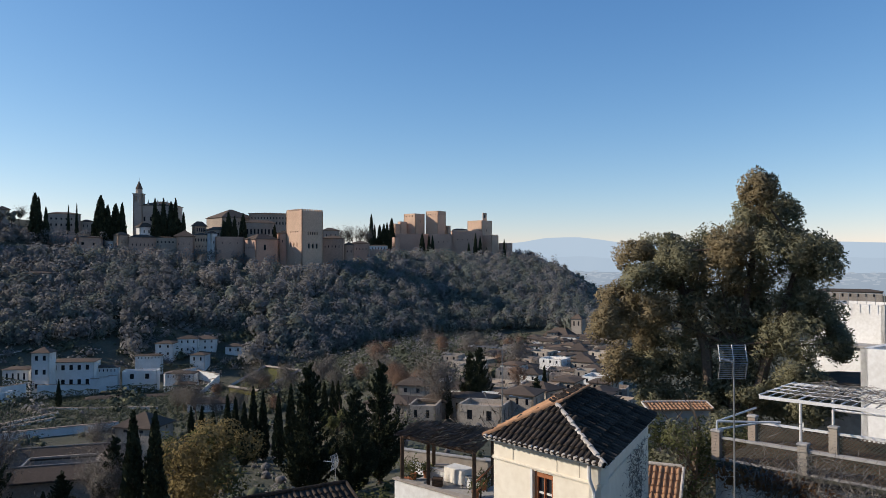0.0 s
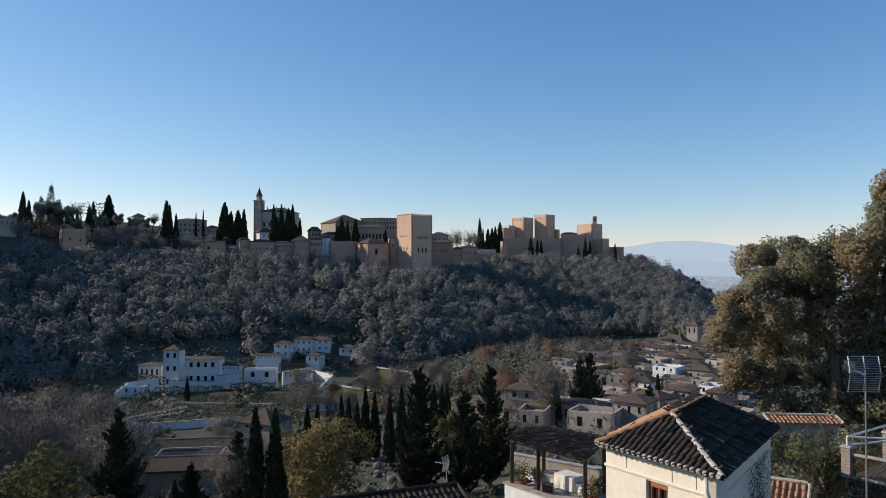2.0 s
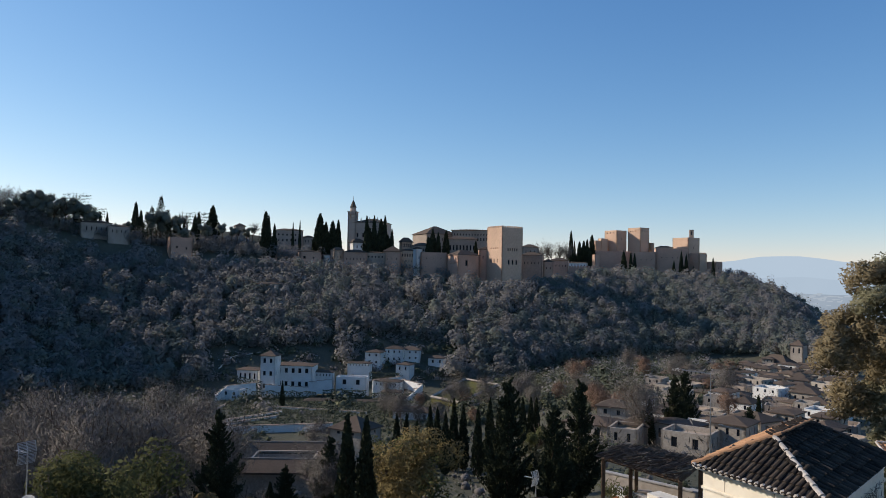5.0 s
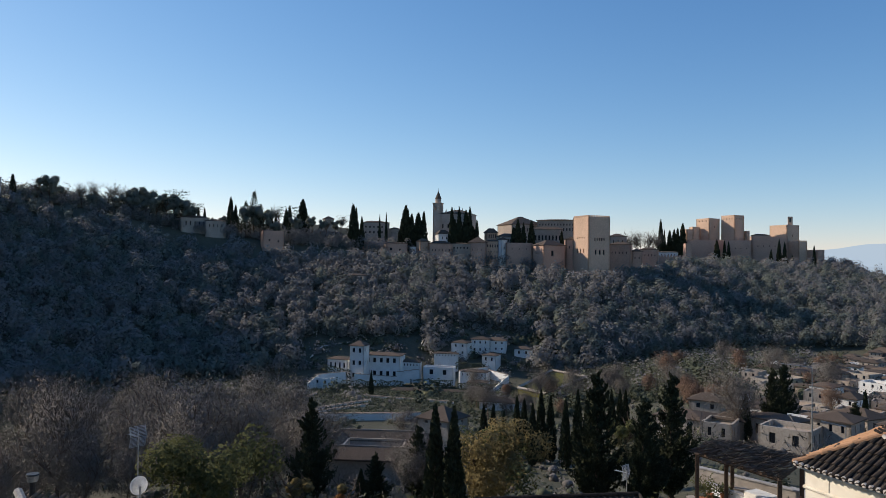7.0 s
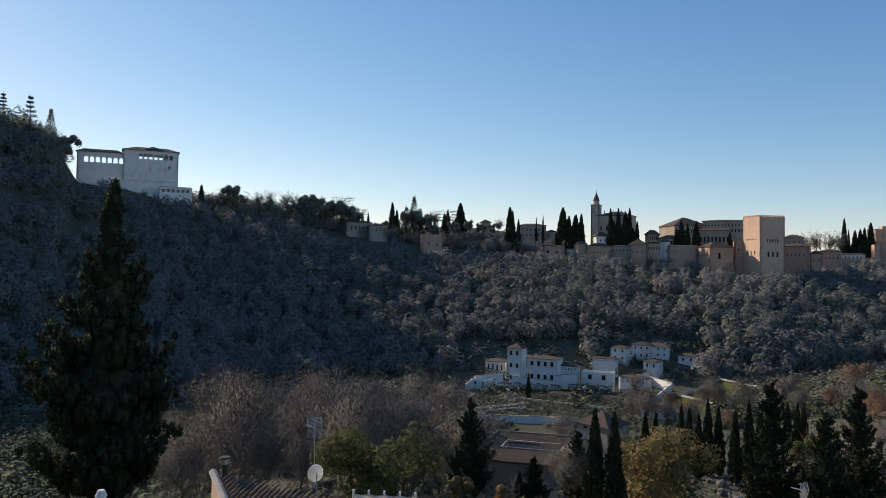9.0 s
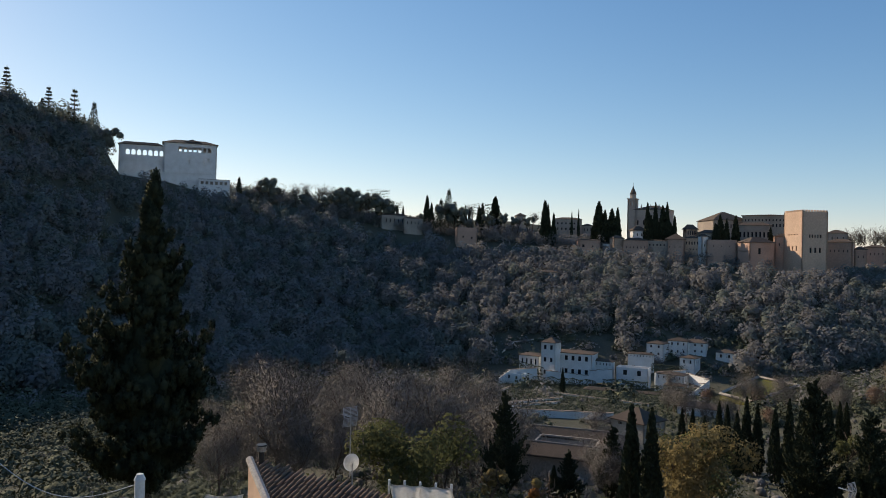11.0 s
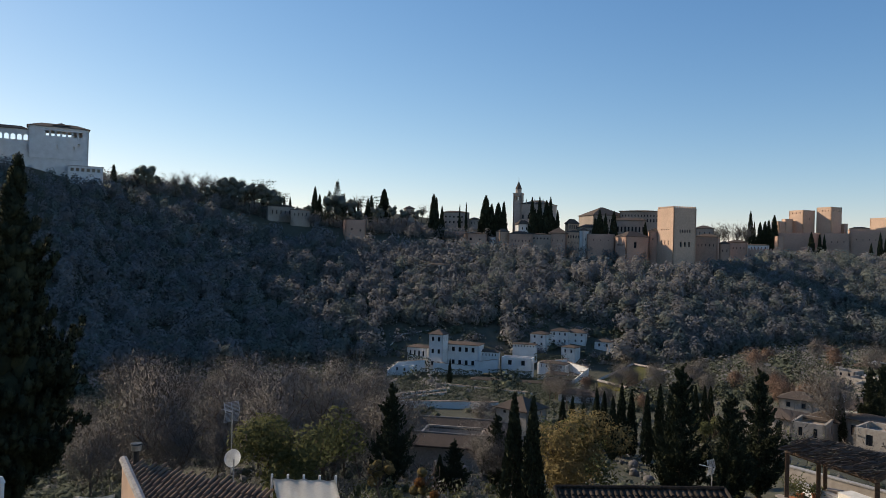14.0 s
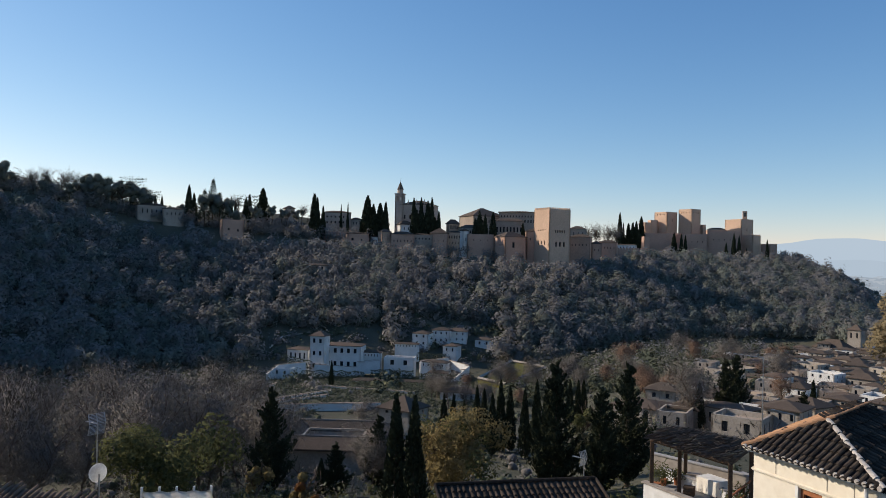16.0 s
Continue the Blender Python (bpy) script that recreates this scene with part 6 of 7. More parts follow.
# ---- reed-roofed terrace ----
def reed_pergola():
    fz = EYE - 10.9
    o = Vector((-1.97, 35.95, fz))
    th = thing("reed_pergola", o, 0, "timber pergola roofed with ragged grey-brown reeds", "pergola")
    pts = [Vector((0, 0, 0)), Vector((3.35, -3.05, 0)), Vector((4.4, 0.4, 0)), Vector((1.5, 1.9, 0))]
    h = 2.45
    for q in (pts[0], pts[1], pts[0] * 0.5 + pts[3] * 0.5 + Vector((0.5, -0.6, 0)), pts[2], pts[3]):
        bm = B()
        box(bm, q.x - 0.09, q.x + 0.09, q.y - 0.09, q.y + 0.09, -0.2, h)
        bmesh.ops.bevel(bm, geom=bm.edges[:], offset=0.015, segments=1, affect="EDGES")
        part("post", bm, WOOD, th)
    for i in range(4):
        bm = B()
        bar(bm, pts[i] + Vector((0, 0, h)), pts[(i + 1) % 4] + Vector((0, 0, h)), 0.09, 0.09, 4)
        part("beam", bm, WOOD, th)
    rg = np.random.default_rng(15)
    n = 2600
    u, v = rg.uniform(-0.04, 1.04, n), rg.uniform(-0.06, 1.06, n)
    P0, P1, P2, P3 = (np.array(q) for q in pts)
    c = (1 - u)[:, None] * ((1 - v)[:, None] * P0 + v[:, None] * P3) + u[:, None] * ((1 - v)[:, None] * P1 + v[:, None] * P2)
    c[:, 2] = h + 0.1 + rg.uniform(0, 0.14, n) + 0.25 * np.sin(v * 3.1)
    d = (P3 - P0) / np.linalg.norm(P3 - P0)
    vv, ff = leaves(rg, c, 0.42, 0.055, d * 3, 0.35)
    raw("reed_cover", vv, ff, REED, th)
    t = thing("white_terrace", o, 0, "whitewashed terrace with a coped parapet", "terrace")
    e = (pts[1] - pts[0]).normalized()
    tn = math.degrees(math.atan2(e.y, e.x))
    bm = B()
    wall(bm, 7.0, 4.15, 0.25, (), (-0.5 * e.x, -0.5 * e.y - 0.3, -3.8), tn)
    part("wall", bm, WHITE, t)
    bm = B()
    m = pose(-0.5 * e.x, -0.5 * e.y - 0.3, 0.37, 0, 0, tn)
    box(bm, -0.1, 7.0, -0.06, 0.3, 0, 0.07)
    for q in bm.verts:
        q.co = m @ q.co
    part("coping", bm, OLDWALL, t)
    bm = B()
    m = pose(-0.5 * e.x, -0.5 * e.y, 0, 0, 0, tn)
    box(bm, 0, 7.4, 0, 7, -3.6, 0)
    for q in bm.verts:
        q.co = m @ q.co
    part("floor", bm, CONCRETE, t)
    w0 = Vector((0.5, 3.2, 0))
    for k, (x, y, ln, hh, mt) in enumerate(((0.3, 2.6, 4.6, 0.45, WHITE), (-0.2, 4.2, 5.2, 0.75, OLDWALL))):
        g = thing("low_wall", o + Vector((x, y, 0)), tn + 14 * k, "low plastered wall stepping up the terrace", "wall")
        bm = B()
        wall(bm, ln, hh, 0.22, ())
        part("wall", bm, mt, g)
        bm = B()
        box(bm, -0.05, ln + 0.05, -0.05, 0.27, hh, hh + 0.06)
        part("coping", bm, CONCRETE, g)
    tb = thing("covered_table", o + Vector((2.75, 0.75, 0)), tn, "table under a white cloth hanging to the floor", "table")
    bm = B()
    box(bm, -0.62, 0.62, -0.42, 0.42, 0.72, 0.77)
    bmesh.ops.bevel(bm, geom=bm.edges[:], offset=0.02, segments=2, affect="EDGES")
    part("tabletop", bm, WHITE, tb)
    bm = B()
    k = 44
    ring = []
    for z, amp in ((0.765, 0.0), (0.4, 0.03), (0.08, 0.06)):
        row = []
        for i in range(k):
            a = 2 * math.pi * i / k
            s = 1 / max(abs(math.cos(a)), abs(math.sin(a)))
            f = 1 + amp * math.sin(a * 11)
            row.append(bm.verts.new((0.645 * math.cos(a) * s * f, 0.445 * math.sin(a) * s * f, z)))
        ring.append(row)
    for j in range(2):
        for i in range(k):
            bm.faces.new((ring[j][i], ring[j][(i + 1) % k], ring[j + 1][(i + 1) % k], ring[j + 1][i]))
    part("tablecloth", bm, CANVAS, tb, "creased pale cloth")
    for x in (-0.5, 0.5):
        for y in (-0.32, 0.32):
            bm = B()
            box(bm, x - 0.03, x + 0.03, y - 0.03, y + 0.03, 0, 0.72)
            part("leg", bm, WOOD, tb)
    # plants, crates and a chair on the terrace
    for x, y, r, hh, lb in ((0.5, 1.3, 0.17, 0.55, "leafy green plant in a clay pot on the terrace"), (1.1, 1.6, 0.14, 0.4, "small bushy plant in a clay pot on the terrace"), (0.2, 0.5, 0.2, 0.8, "tall straggly plant in a clay pot on the terrace"), (3.9, -0.4, 0.15, 0.5, "dry plant in a clay pot on the terrace"), (3.5, -1.5, 0.18, 0.45, "low green plant in a clay pot on the terrace")):
        g = thing("potted_plant", o + Vector((x, y, 0)), 0, lb, "potted plant", "pots on the reed terrace")
        bm = B()
        bar(bm, (0, 0, 0), (0, 0, 0.28), r * 0.7, r, 12)
        bar(bm, (0, 0, 0.27), (0, 0, 0.32), r * 1.1, r * 1.1, 12)
        part("pot", bm, TERRACOTTA, g)
        c = rg.normal(size=(260, 3)) * (r * 1.2, r * 1.2, hh * 0.35) + (0, 0, 0.32 + hh * 0.5)
        v2, f2 = leaves(rg, c, 0.08, 0.3, np.array((0, 0, 0.5)), 0.8)
        raw("foliage", v2, f2, OLIVE, g)
    for x, y, w, d2, hh, mt, lb in ((1.7, 0.2, 0.5, 0.4, 0.42, WOOD, "old wooden crate on the terrace floor"), (1.9, 1.9, 0.7, 0.45, 0.6, STONE, "stone block bench on the terrace"), (0.9, -0.2, 0.45, 0.35, 0.35, OLDWALL, "plastered block on the terrace floor")):
        g = thing("crate" if mt is WOOD else "bench", o + Vector((x, y, 0)), tn + 20 * x, lb, "crate" if mt is WOOD else "bench")
        for k in range(3):
            bm = B()
            box(bm, -w / 2, w / 2, -d2 / 2, d2 / 2, hh * k / 3 + 0.004, hh * (k + 1) / 3 - 0.008)
            bmesh.ops.bevel(bm, geom=bm.edges[:], offset=0.015, segments=1, affect="EDGES")
            part("board" if mt is WOOD else "course", bm, mt, g)
    g = thing("wooden_railing", o + Vector((3.35, -2.6, 0)), math.degrees(math.atan2(3.0, 1.05)), "reddish-brown wooden railing along the terrace edge", "railing")
    for x in (0.1, 1.1, 2.1, 3.0):
        bm = B()
        box(bm, x - 0.035, x + 0.035, -0.035, 0.035, 0, 0.95)
        part("post", bm, WOOD, g)
    for z in (0.45, 0.9):
        bm = B()
        box(bm, 0, 3.1, -0.03, 0.03, z, z + 0.07)
        part("rail", bm, TERRACOTTA, g)


reed_pergola()


# ---- terrace with white pergola ----
def lattice_terrace():
    o = Vector((8.75, 23.85, EYE - 6.35))
    turn = math.degrees(math.atan2(-0.68, 0.73))
    th = thing("roof_terrace", o, turn, "white house with a roof terrace overgrown by dry vines", "house")
    W, Dp = 9.0, 6.0
    for at, tn, ln in (((0, 0, -6), 0, W), ((W, 0, -6), 90, Dp), ((W, Dp, -6), 180, W), ((0, Dp, -6), 270, Dp)):
        bm = B()
        wall(bm, ln, 5.85, 0.3, (), at, tn)
        part("wall", bm, WHITE, th)
    bm = B()
    box(bm, 0.02, W - 0.02, 0.02, Dp - 0.02, -0.15, 0.0)
    part("terrace_floor", bm, SOIL, th, "dusty brown terrace floor")
    for i in range(42):
        ob = new("eave_tile", tile_mesh(TILE))
        ob.parent = th
        ob.matrix_local = pose(0.1 + i * 0.145, -0.17, -0.2, 14, 0, 0)
    px = [0.0, 2.62, 5.4, 8.2]
    for x in px:
        for y in (0.12, 3.2):
            g = thing("brick_pillar", th.matrix_world @ Vector((x, y, 0)), turn, "square buff brick pillar with a flat cap on the terrace", "pillar", "brick pillars of the terrace")
            for k in range(9):
                bm = B()
                box(bm, -0.13 + 0.004 * (k % 2), 0.13, -0.13, 0.13 - 0.004 * (k % 2), k * 0.098, k * 0.098 + 0.09)
                part("brick", bm, OLDWALL if x > 0 else STONE, g)
            bm = B()
            box(bm, -0.16, 0.16, -0.16, 0.16, 0.882, 0.95)
            bmesh.ops.bevel(bm, geom=bm.edges[:], offset=0.015, segments=1, affect="EDGES")
            part("cap", bm, CONCRETE, g)
    for j, y in enumerate((0.12, 3.2)):
        for i in range(3):
            g = thing("lattice_fence", th.matrix_world @ Vector((px[i] + 0.15, y, 0)), turn, "brown diagonal lattice fence panel between pillars", "fence", "lattice panels")
            ln, h = px[i + 1] - px[i] - 0.3, 0.62
            for s in (-1, 1):
                for k in range(-5, int(ln / 0.13) + 1):
                    x0, x1 = k * 0.13, k * 0.13 + h
                    a, b = max(0, x0), min(ln, x1)
                    if b - a < 0.05:
                        continue
                    za, zb = (a - x0), (b - x0)
                    if s < 0:
                        za, zb = h - za, h - zb
                    bm = B()
                    bar(bm, (a, 0.012 * s, 0.06 + za), (b, 0.012 * s, 0.06 + zb), 0.014, 0.014, 4)
                    part("slat", bm, WOOD, g)
            bm = B()
            box(bm, 0, ln, -0.06, 0.06, h + 0.06, h + 0.13)
            part("rail", bm, WHITE_METAL if j else CONCRETE, g)
            bm = B()
            box(bm, 0, ln, -0.07, 0.07, 0.0, 0.06)
            part("kerb", bm, CONCRETE, g)
    g = thing("pipe_rail", th.matrix_world @ Vector((0, 0.12, 0.95)), turn, "white pipe handrail above the parapet", "rail")
    for a, b in (((0, 0, 0), (0, 0, 0.26)), ((0, 0, 0.26), (0.1, 3.1, 0.26)), ((0, 0, 0.0), (1.0, 1.6, 0.14)), ((0, 0, 0.26), (1.5, 1.4, 0.22))):
        bm = B()
        bar(bm, a, b, 0.035, 0.035, 8)
        part("pipe", bm, WHITE_METAL, g)
    # pergola of white steel with bare vines
    q = spot(23.1, -9.49, 26)
    g = thing("white_pergola", (q.x, q.y, q.z), turn, "white steel pergola hung with bare vines", "pergola")
    L, Wd = 8.4, 3.4
    for y in (0, Wd):
        bm = B()
        box(bm, 0, L, y - 0.04, y + 0.04, -0.05, 0.05)
        part("beam", bm, WHITE_METAL, g)
    for i in range(29):
        x = L * i / 28
        bm = B()
        bar(bm, (x, 0, 0.06), (x, Wd, 0.06), 0.017 if i % 4 else 0.03, None, 5)
        part("slat", bm, WHITE_METAL, g)
    for j in range(1, 5):
        bm = B()
        bar(bm, (0, Wd * j / 5, 0.1), (L, Wd * j / 5, 0.1), 0.018, None, 5)
        part("purlin", bm, WHITE_METAL, g)
    for x in (1.25, 4.6, 7.9):
        for y in (0.0, Wd):
            bm = B()
            bar(bm, (x, y, -2.0), (x, y, 0), 0.045, None, 8)
            part("post", bm, WHITE_METAL, g)
    bm = B()
    bar(bm, (1.25, Wd, -0.75), (L, Wd, -0.75), 0.04, None, 6)
    part("rail", bm, WHITE_METAL, g)
    rg = np.random.default_rng(19)
    n = 900
    c = np.stack([rg.uniform(0.8, L, n), rg.uniform(0, Wd, n), 0.12 + rg.uniform(0, 0.12, n)], 1)
    v, f = leaves(rg, c, 0.28, 0.035, np.array((1.4, 0.3, 0.0)), 0.5)
    vine = raw("vine", v, f, TWIG, g, "bare tangled vine stems")
    # dry vines over the parapet
    t = thing("dry_vine", th.matrix_world @ Vector((3.0, -0.2, -0.4)), turn, "dense dry leafless vine sprawling over the parapet", "vine")
    n = 2600
    c = np.stack([rg.normal(0, 1.3, n), -0.15 - np.abs(rg.normal(0, 0.25, n)), rg.normal(0.15, 0.5, n)], 1)
    v, f = leaves(rg, c, 0.2, 0.04, np.array((0, -0.1, 0.1)), 1.0)
    raw("tangle", v, f, TWIG, t)
    n = 900
    c = np.stack([rg.normal(-1.3, 0.9, n), -0.1 - np.abs(rg.normal(0, 0.2, n)), rg.normal(0.1, 0.16, n)], 1)
    v, f = leaves(rg, c, 0.08, 0.5, np.array((0, 0, -0.1)), 1.0)
    raw("dry_leaves", v, f, RUST, t, "rusty dry leaves")
    for x, y, r in ((7.2, 1.6, 0.26), (5.9, 2.2, 0.2)):
        g = thing("potted_shrub", th.matrix_world @ Vector((x, y, 0)), 0, "dark green shrub in a terracotta pot on the terrace", "potted plant", "potted shrubs")
        bm = B()
        bar(bm, (0, 0, 0), (0, 0, 0.42), r * 0.7, r, 14)
        bar(bm, (0, 0, 0.40), (0, 0, 0.47), r * 1.12, r * 1.12, 14)
        part("pot", bm, TERRACOTTA, g)
        c = rg.normal(size=(900, 3)) * (0.34, 0.34, 0.3) + (0, 0, 0.95)
        v, f = leaves(rg, c, 0.075, 0.5)
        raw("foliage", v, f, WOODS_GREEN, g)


lattice_terrace()


# ---- aerials, dish, flue ----
def aerial(name, where, mast, size, turn, label, tilt=8):
    """A corner-reflector television aerial on a thin mast."""
    th = thing(name, (where[0], where[1], where[2] - mast), turn, label, "aerial")
    bm = B()
    bar(bm, (0, 0, 0), (0, 0, mast + size * 0.1), 0.022, 0.018, 7)
    part("mast", bm, METAL, th)
    for s in (1, -1):
        for i in range(8):
            bm = B()
            z = s * size * (0.04 + 0.44 * i / 7)
            y = -size * 0.13 * i / 7
            bar(bm, (-size * 0.42, y, mast + z), (size * 0.42, y, mast + z), 0.009, None, 5)
            part("reflector_rod", bm, METAL, th)
        for x in (-0.4, 0.0, 0.4):
            bm = B()
            bar(bm, (size * x, 0, mast + s * size * 0.02), (size * x, -size * 0.13, mast + s * size * 0.5), 0.013, None, 5)
            part("reflector_rib", bm, METAL, th)
    bm = B()
    bar(bm, (0, 0, mast), (0, -size * 0.9, mast), 0.015, None, 6)
    part("boom", bm, METAL, th)
    for i in range(5):
        bm = B()
        y = -size * (0.2 + 0.16 * i)
        bar(bm, (-size * 0.13, y, mast + 0.01), (size * 0.13, y, mast + 0.01), 0.008, None, 5)
        part("director", bm, METAL, th)
    return th


aerial("television_aerial", spot(21.42, -7.2, 17.0), 7.0, 0.74, -21.66 + 205, "corner-reflector television aerial on a tall thin mast")
aerial("television_aerial", spot(-45.1, -12.15, 23.5), 1.9, 0.62, 255, "corner-reflector television aerial above the tiled roof")
aerial("television_aerial", spot(-8.25, -14.95, 30), 3.0, 0.6, 8 + 240, "small pale television aerial on a low mast")


def left_roof():
    z0 = EYE - 11
    o = Vector((-19.7, 15.1, z0))
    th = thing("tiled_roof_house", o, 0, "house with a brown clay tile roof and ochre gable wall", "house")
    tz = 4.3
    tl, tr = Vector((0, 0, tz)), Vector((5.6, 0.15, tz))
    d = Vector((2.2, -1.1, -0.62)) * 2.0
    bl, br = tl + d, tr + d
    tiled_face(th, [bl, br, tr, tl], ROOF_TILE, 0.19, 12, joined=False, step=0.30, base=ROOF)
    bm = B()
    bar(bm, bl + Vector((0, 0, 0.06)), tl + Vector((0, 0, 0.06)), 0.13, 0.13, 8)
    part("verge", bm, MORTAR, th, "pale mortared verge")
    bm = B()
    v = [bm.verts.new(q) for q in ((tl.x - 0.05, tl.y, 0), (bl.x - 0.05, bl.y, 0), (bl.x - 0.05, bl.y, bl.z), (tl.x - 0.05, tl.y, tl.z))]
    w = [bm.verts.new(q.co + Vector((0.3, 0.15, 0))) for q in v]
    bm.faces.new(v)
    bm.faces.new(w[::-1])
    for i in range(4):
        j = (i + 1) % 4
        bm.faces.new((v[i], w[i], w[j], v[j]))
    part("gable_wall", bm, TAPIA_PALE, th, "ochre plaster gable wall")
    bm = B()
    box(bm, 0.3, 5.4, 0.6, 0.9, 0, tz - 0.6)
    part("back_wall", bm, OLDWALL, th)
    f = thing("flue_pipe", o + Vector((0.55, 0.02, tz - 0.1)), 0, "black metal flue pipe with a flat cowl", "chimney")
    bm = B()
    bar(bm, (0, 0, -0.1), (0, 0, 0.58), 0.085, 0.085, 12)
    part("pipe", bm, BLACK, f)
    bm = B()
    bar(bm, (0, 0, 0.52), (0, 0, 0.68), 0.14, 0.16, 14)
    part("cowl", bm, METAL, f, "pale metal cowl")
    bm = B()
    bar(bm, (0, 0, 0.70), (0, 0, 0.74), 0.19, 0.17, 14)
    part("cap", bm, BLACK, f)
    q = spot(-45.0, -15.5, 22.4)
    s = thing("satellite_dish", q, 62, "pale grey satellite dish on the roof mast", "dish")
    bm = B()
    rows = []
    for i in range(6):
        r = 0.25 * i / 5
        rows.append([bm.verts.new((r * math.cos(k * math.pi / 12), 0.26 * (r / 0.25) ** 2 * 0.35, r * math.sin(k * math.pi / 12) * 1.08)) for k in range(24)])
    for i in range(1, 5):
        for k in range(24):
            bm.faces.new((rows[i][k], rows[i][(k + 1) % 24], rows[i + 1][(k + 1) % 24], rows[i + 1][k]))
    bm.faces.new(rows[1])
    for vv in rows[0]:
        bm.verts.remove(vv)
    bmesh.ops.solidify(bm, geom=bm.faces[:], thickness=0.012)
    part("reflector", bm, WHITE_METAL, s, smooth=True)
    bm = B()
    bar(bm, (0, 0.0, -0.36), (0, 0.42, -0.1), 0.014, None, 6)
    part("arm", bm, METAL, s)
    bm = B()
    bar(bm, (0, 0.38, -0.12), (0, 0.48, -0.06), 0.035, 0.04, 8)
    part("receiver", bm, CONCRETE, s)
    bm = B()
    bar(bm, (0, -0.03, -0.8), (0, -0.03, 0), 0.025, None, 7)
    part("bracket", bm, METAL, s)


ROOF_TILE = mat("brown_clay_tile", (0.24, 0.165, 0.115), (0.10, 0.075, 0.06), coarse=1.2, fine=9, bump=0.4, objvar=0.5)
left_roof()


def canvas_roof(name, corners, label, stubs=0):
    """A taut canvas sheet over four corners, sagging a little, with stub poles on its far edge."""
    o = Vector(corners[0])
    th = thing(name, o, 0, label, "awning")
    n = 14
    bm = B()
    P = [Vector(c) - o for c in corners]
    g = [[None] * (n + 1) for _ in range(n + 1)]
    for i in range(n + 1):
        for j in range(n + 1):
            u, v = i / n, j / n
            q = (P[0] * (1 - u) + P[1] * u) * (1 - v) + (P[3] * (1 - u) + P[2] * u) * v
            q.z -= 0.10 * math.sin(math.pi * v) + 0.05 * abs(math.sin(math.pi * u * max(1, stubs - 1))) * (1 - v * 0.5)
            g[i][j] = bm.verts.new(q)
    for i in range(n):
        for j in range(n):
            bm.faces.new((g[i][j], g[i + 1][j], g[i + 1][j + 1], g[i][j + 1]))
    bmesh.ops.solidify(bm, geom=bm.faces[:], thickness=0.015)
    part("canvas", bm, CANVAS, th, smooth=True)
    for k in range(stubs):
        q = P[0] + (P[1] - P[0]) * k / max(1, stubs - 1)
        bm = B()
        bar(bm, q - Vector((0, 0, 1.2)), q + Vector((0, 0, 0.1)), 0.035, None, 7)
        part("pole", bm, WHITE_METAL, th)
    for q in P[2:]:
        bm = B()
        bar(bm, q - Vector((0, 0, 3)), q, 0.04, None, 7)
        part("pole", bm, WHITE_METAL, th)


def rel(x, y, z):
    return (x, y, EYE + z)


canvas_roof("cream_awning", (rel(-14.15, 15.6, -6.42), rel(-12.6, 16.5, -6.45), rel(-11.2, 15.0, -6.62), rel(-12.4, 14.0, -6.66)), "taut cream canvas awning on short poles", 5)
canvas_roof("cream_sunshade", (rel(-14.3, 7.5, -4.85), rel(-12.8, 7.9, -4.78), rel(-11.9, 6.9, -4.95), rel(-13.3, 6.2, -5.0)), "cream canvas sunshade below the terrace")
canvas_roof("cream_sunshade", (rel(-12.2, 8.0, -4.5), rel(-11.6, 8.4, -4.48), rel(-10.9, 7.6, -4.8), rel(-11.5, 7.1, -4.8)), "small folded cream canvas sunshade")


def white_pipe():
    th = thing("white_post", rel(-10.75, 5.75, -6.2), 0, "white capped metal post with a sagging cable", "post")
    bm = B()
    bar(bm, (0, 0, 0), (0, 0, 2.75), 0.075, 0.075, 12)
    part("pole", bm, WHITE_METAL, th)
    bm = B()
    bar(bm, (0, 0, 2.75), (0, 0, 2.84), 0.09, 0.05, 12)
    part("cap", bm, WHITE, th)
    bm = B()
    pts = [Vector((0, 0, 2.7)) + Vector((-3.5, -0.6, 0)) * (i / 14) + Vector((0, 0, -0.5 * math.sin(math.pi * (i / 14) * 0.9))) for i in range(15)]
    tube(bm, pts, 0.007, 5)
    part("cable", bm, METAL, th)


white_pipe()


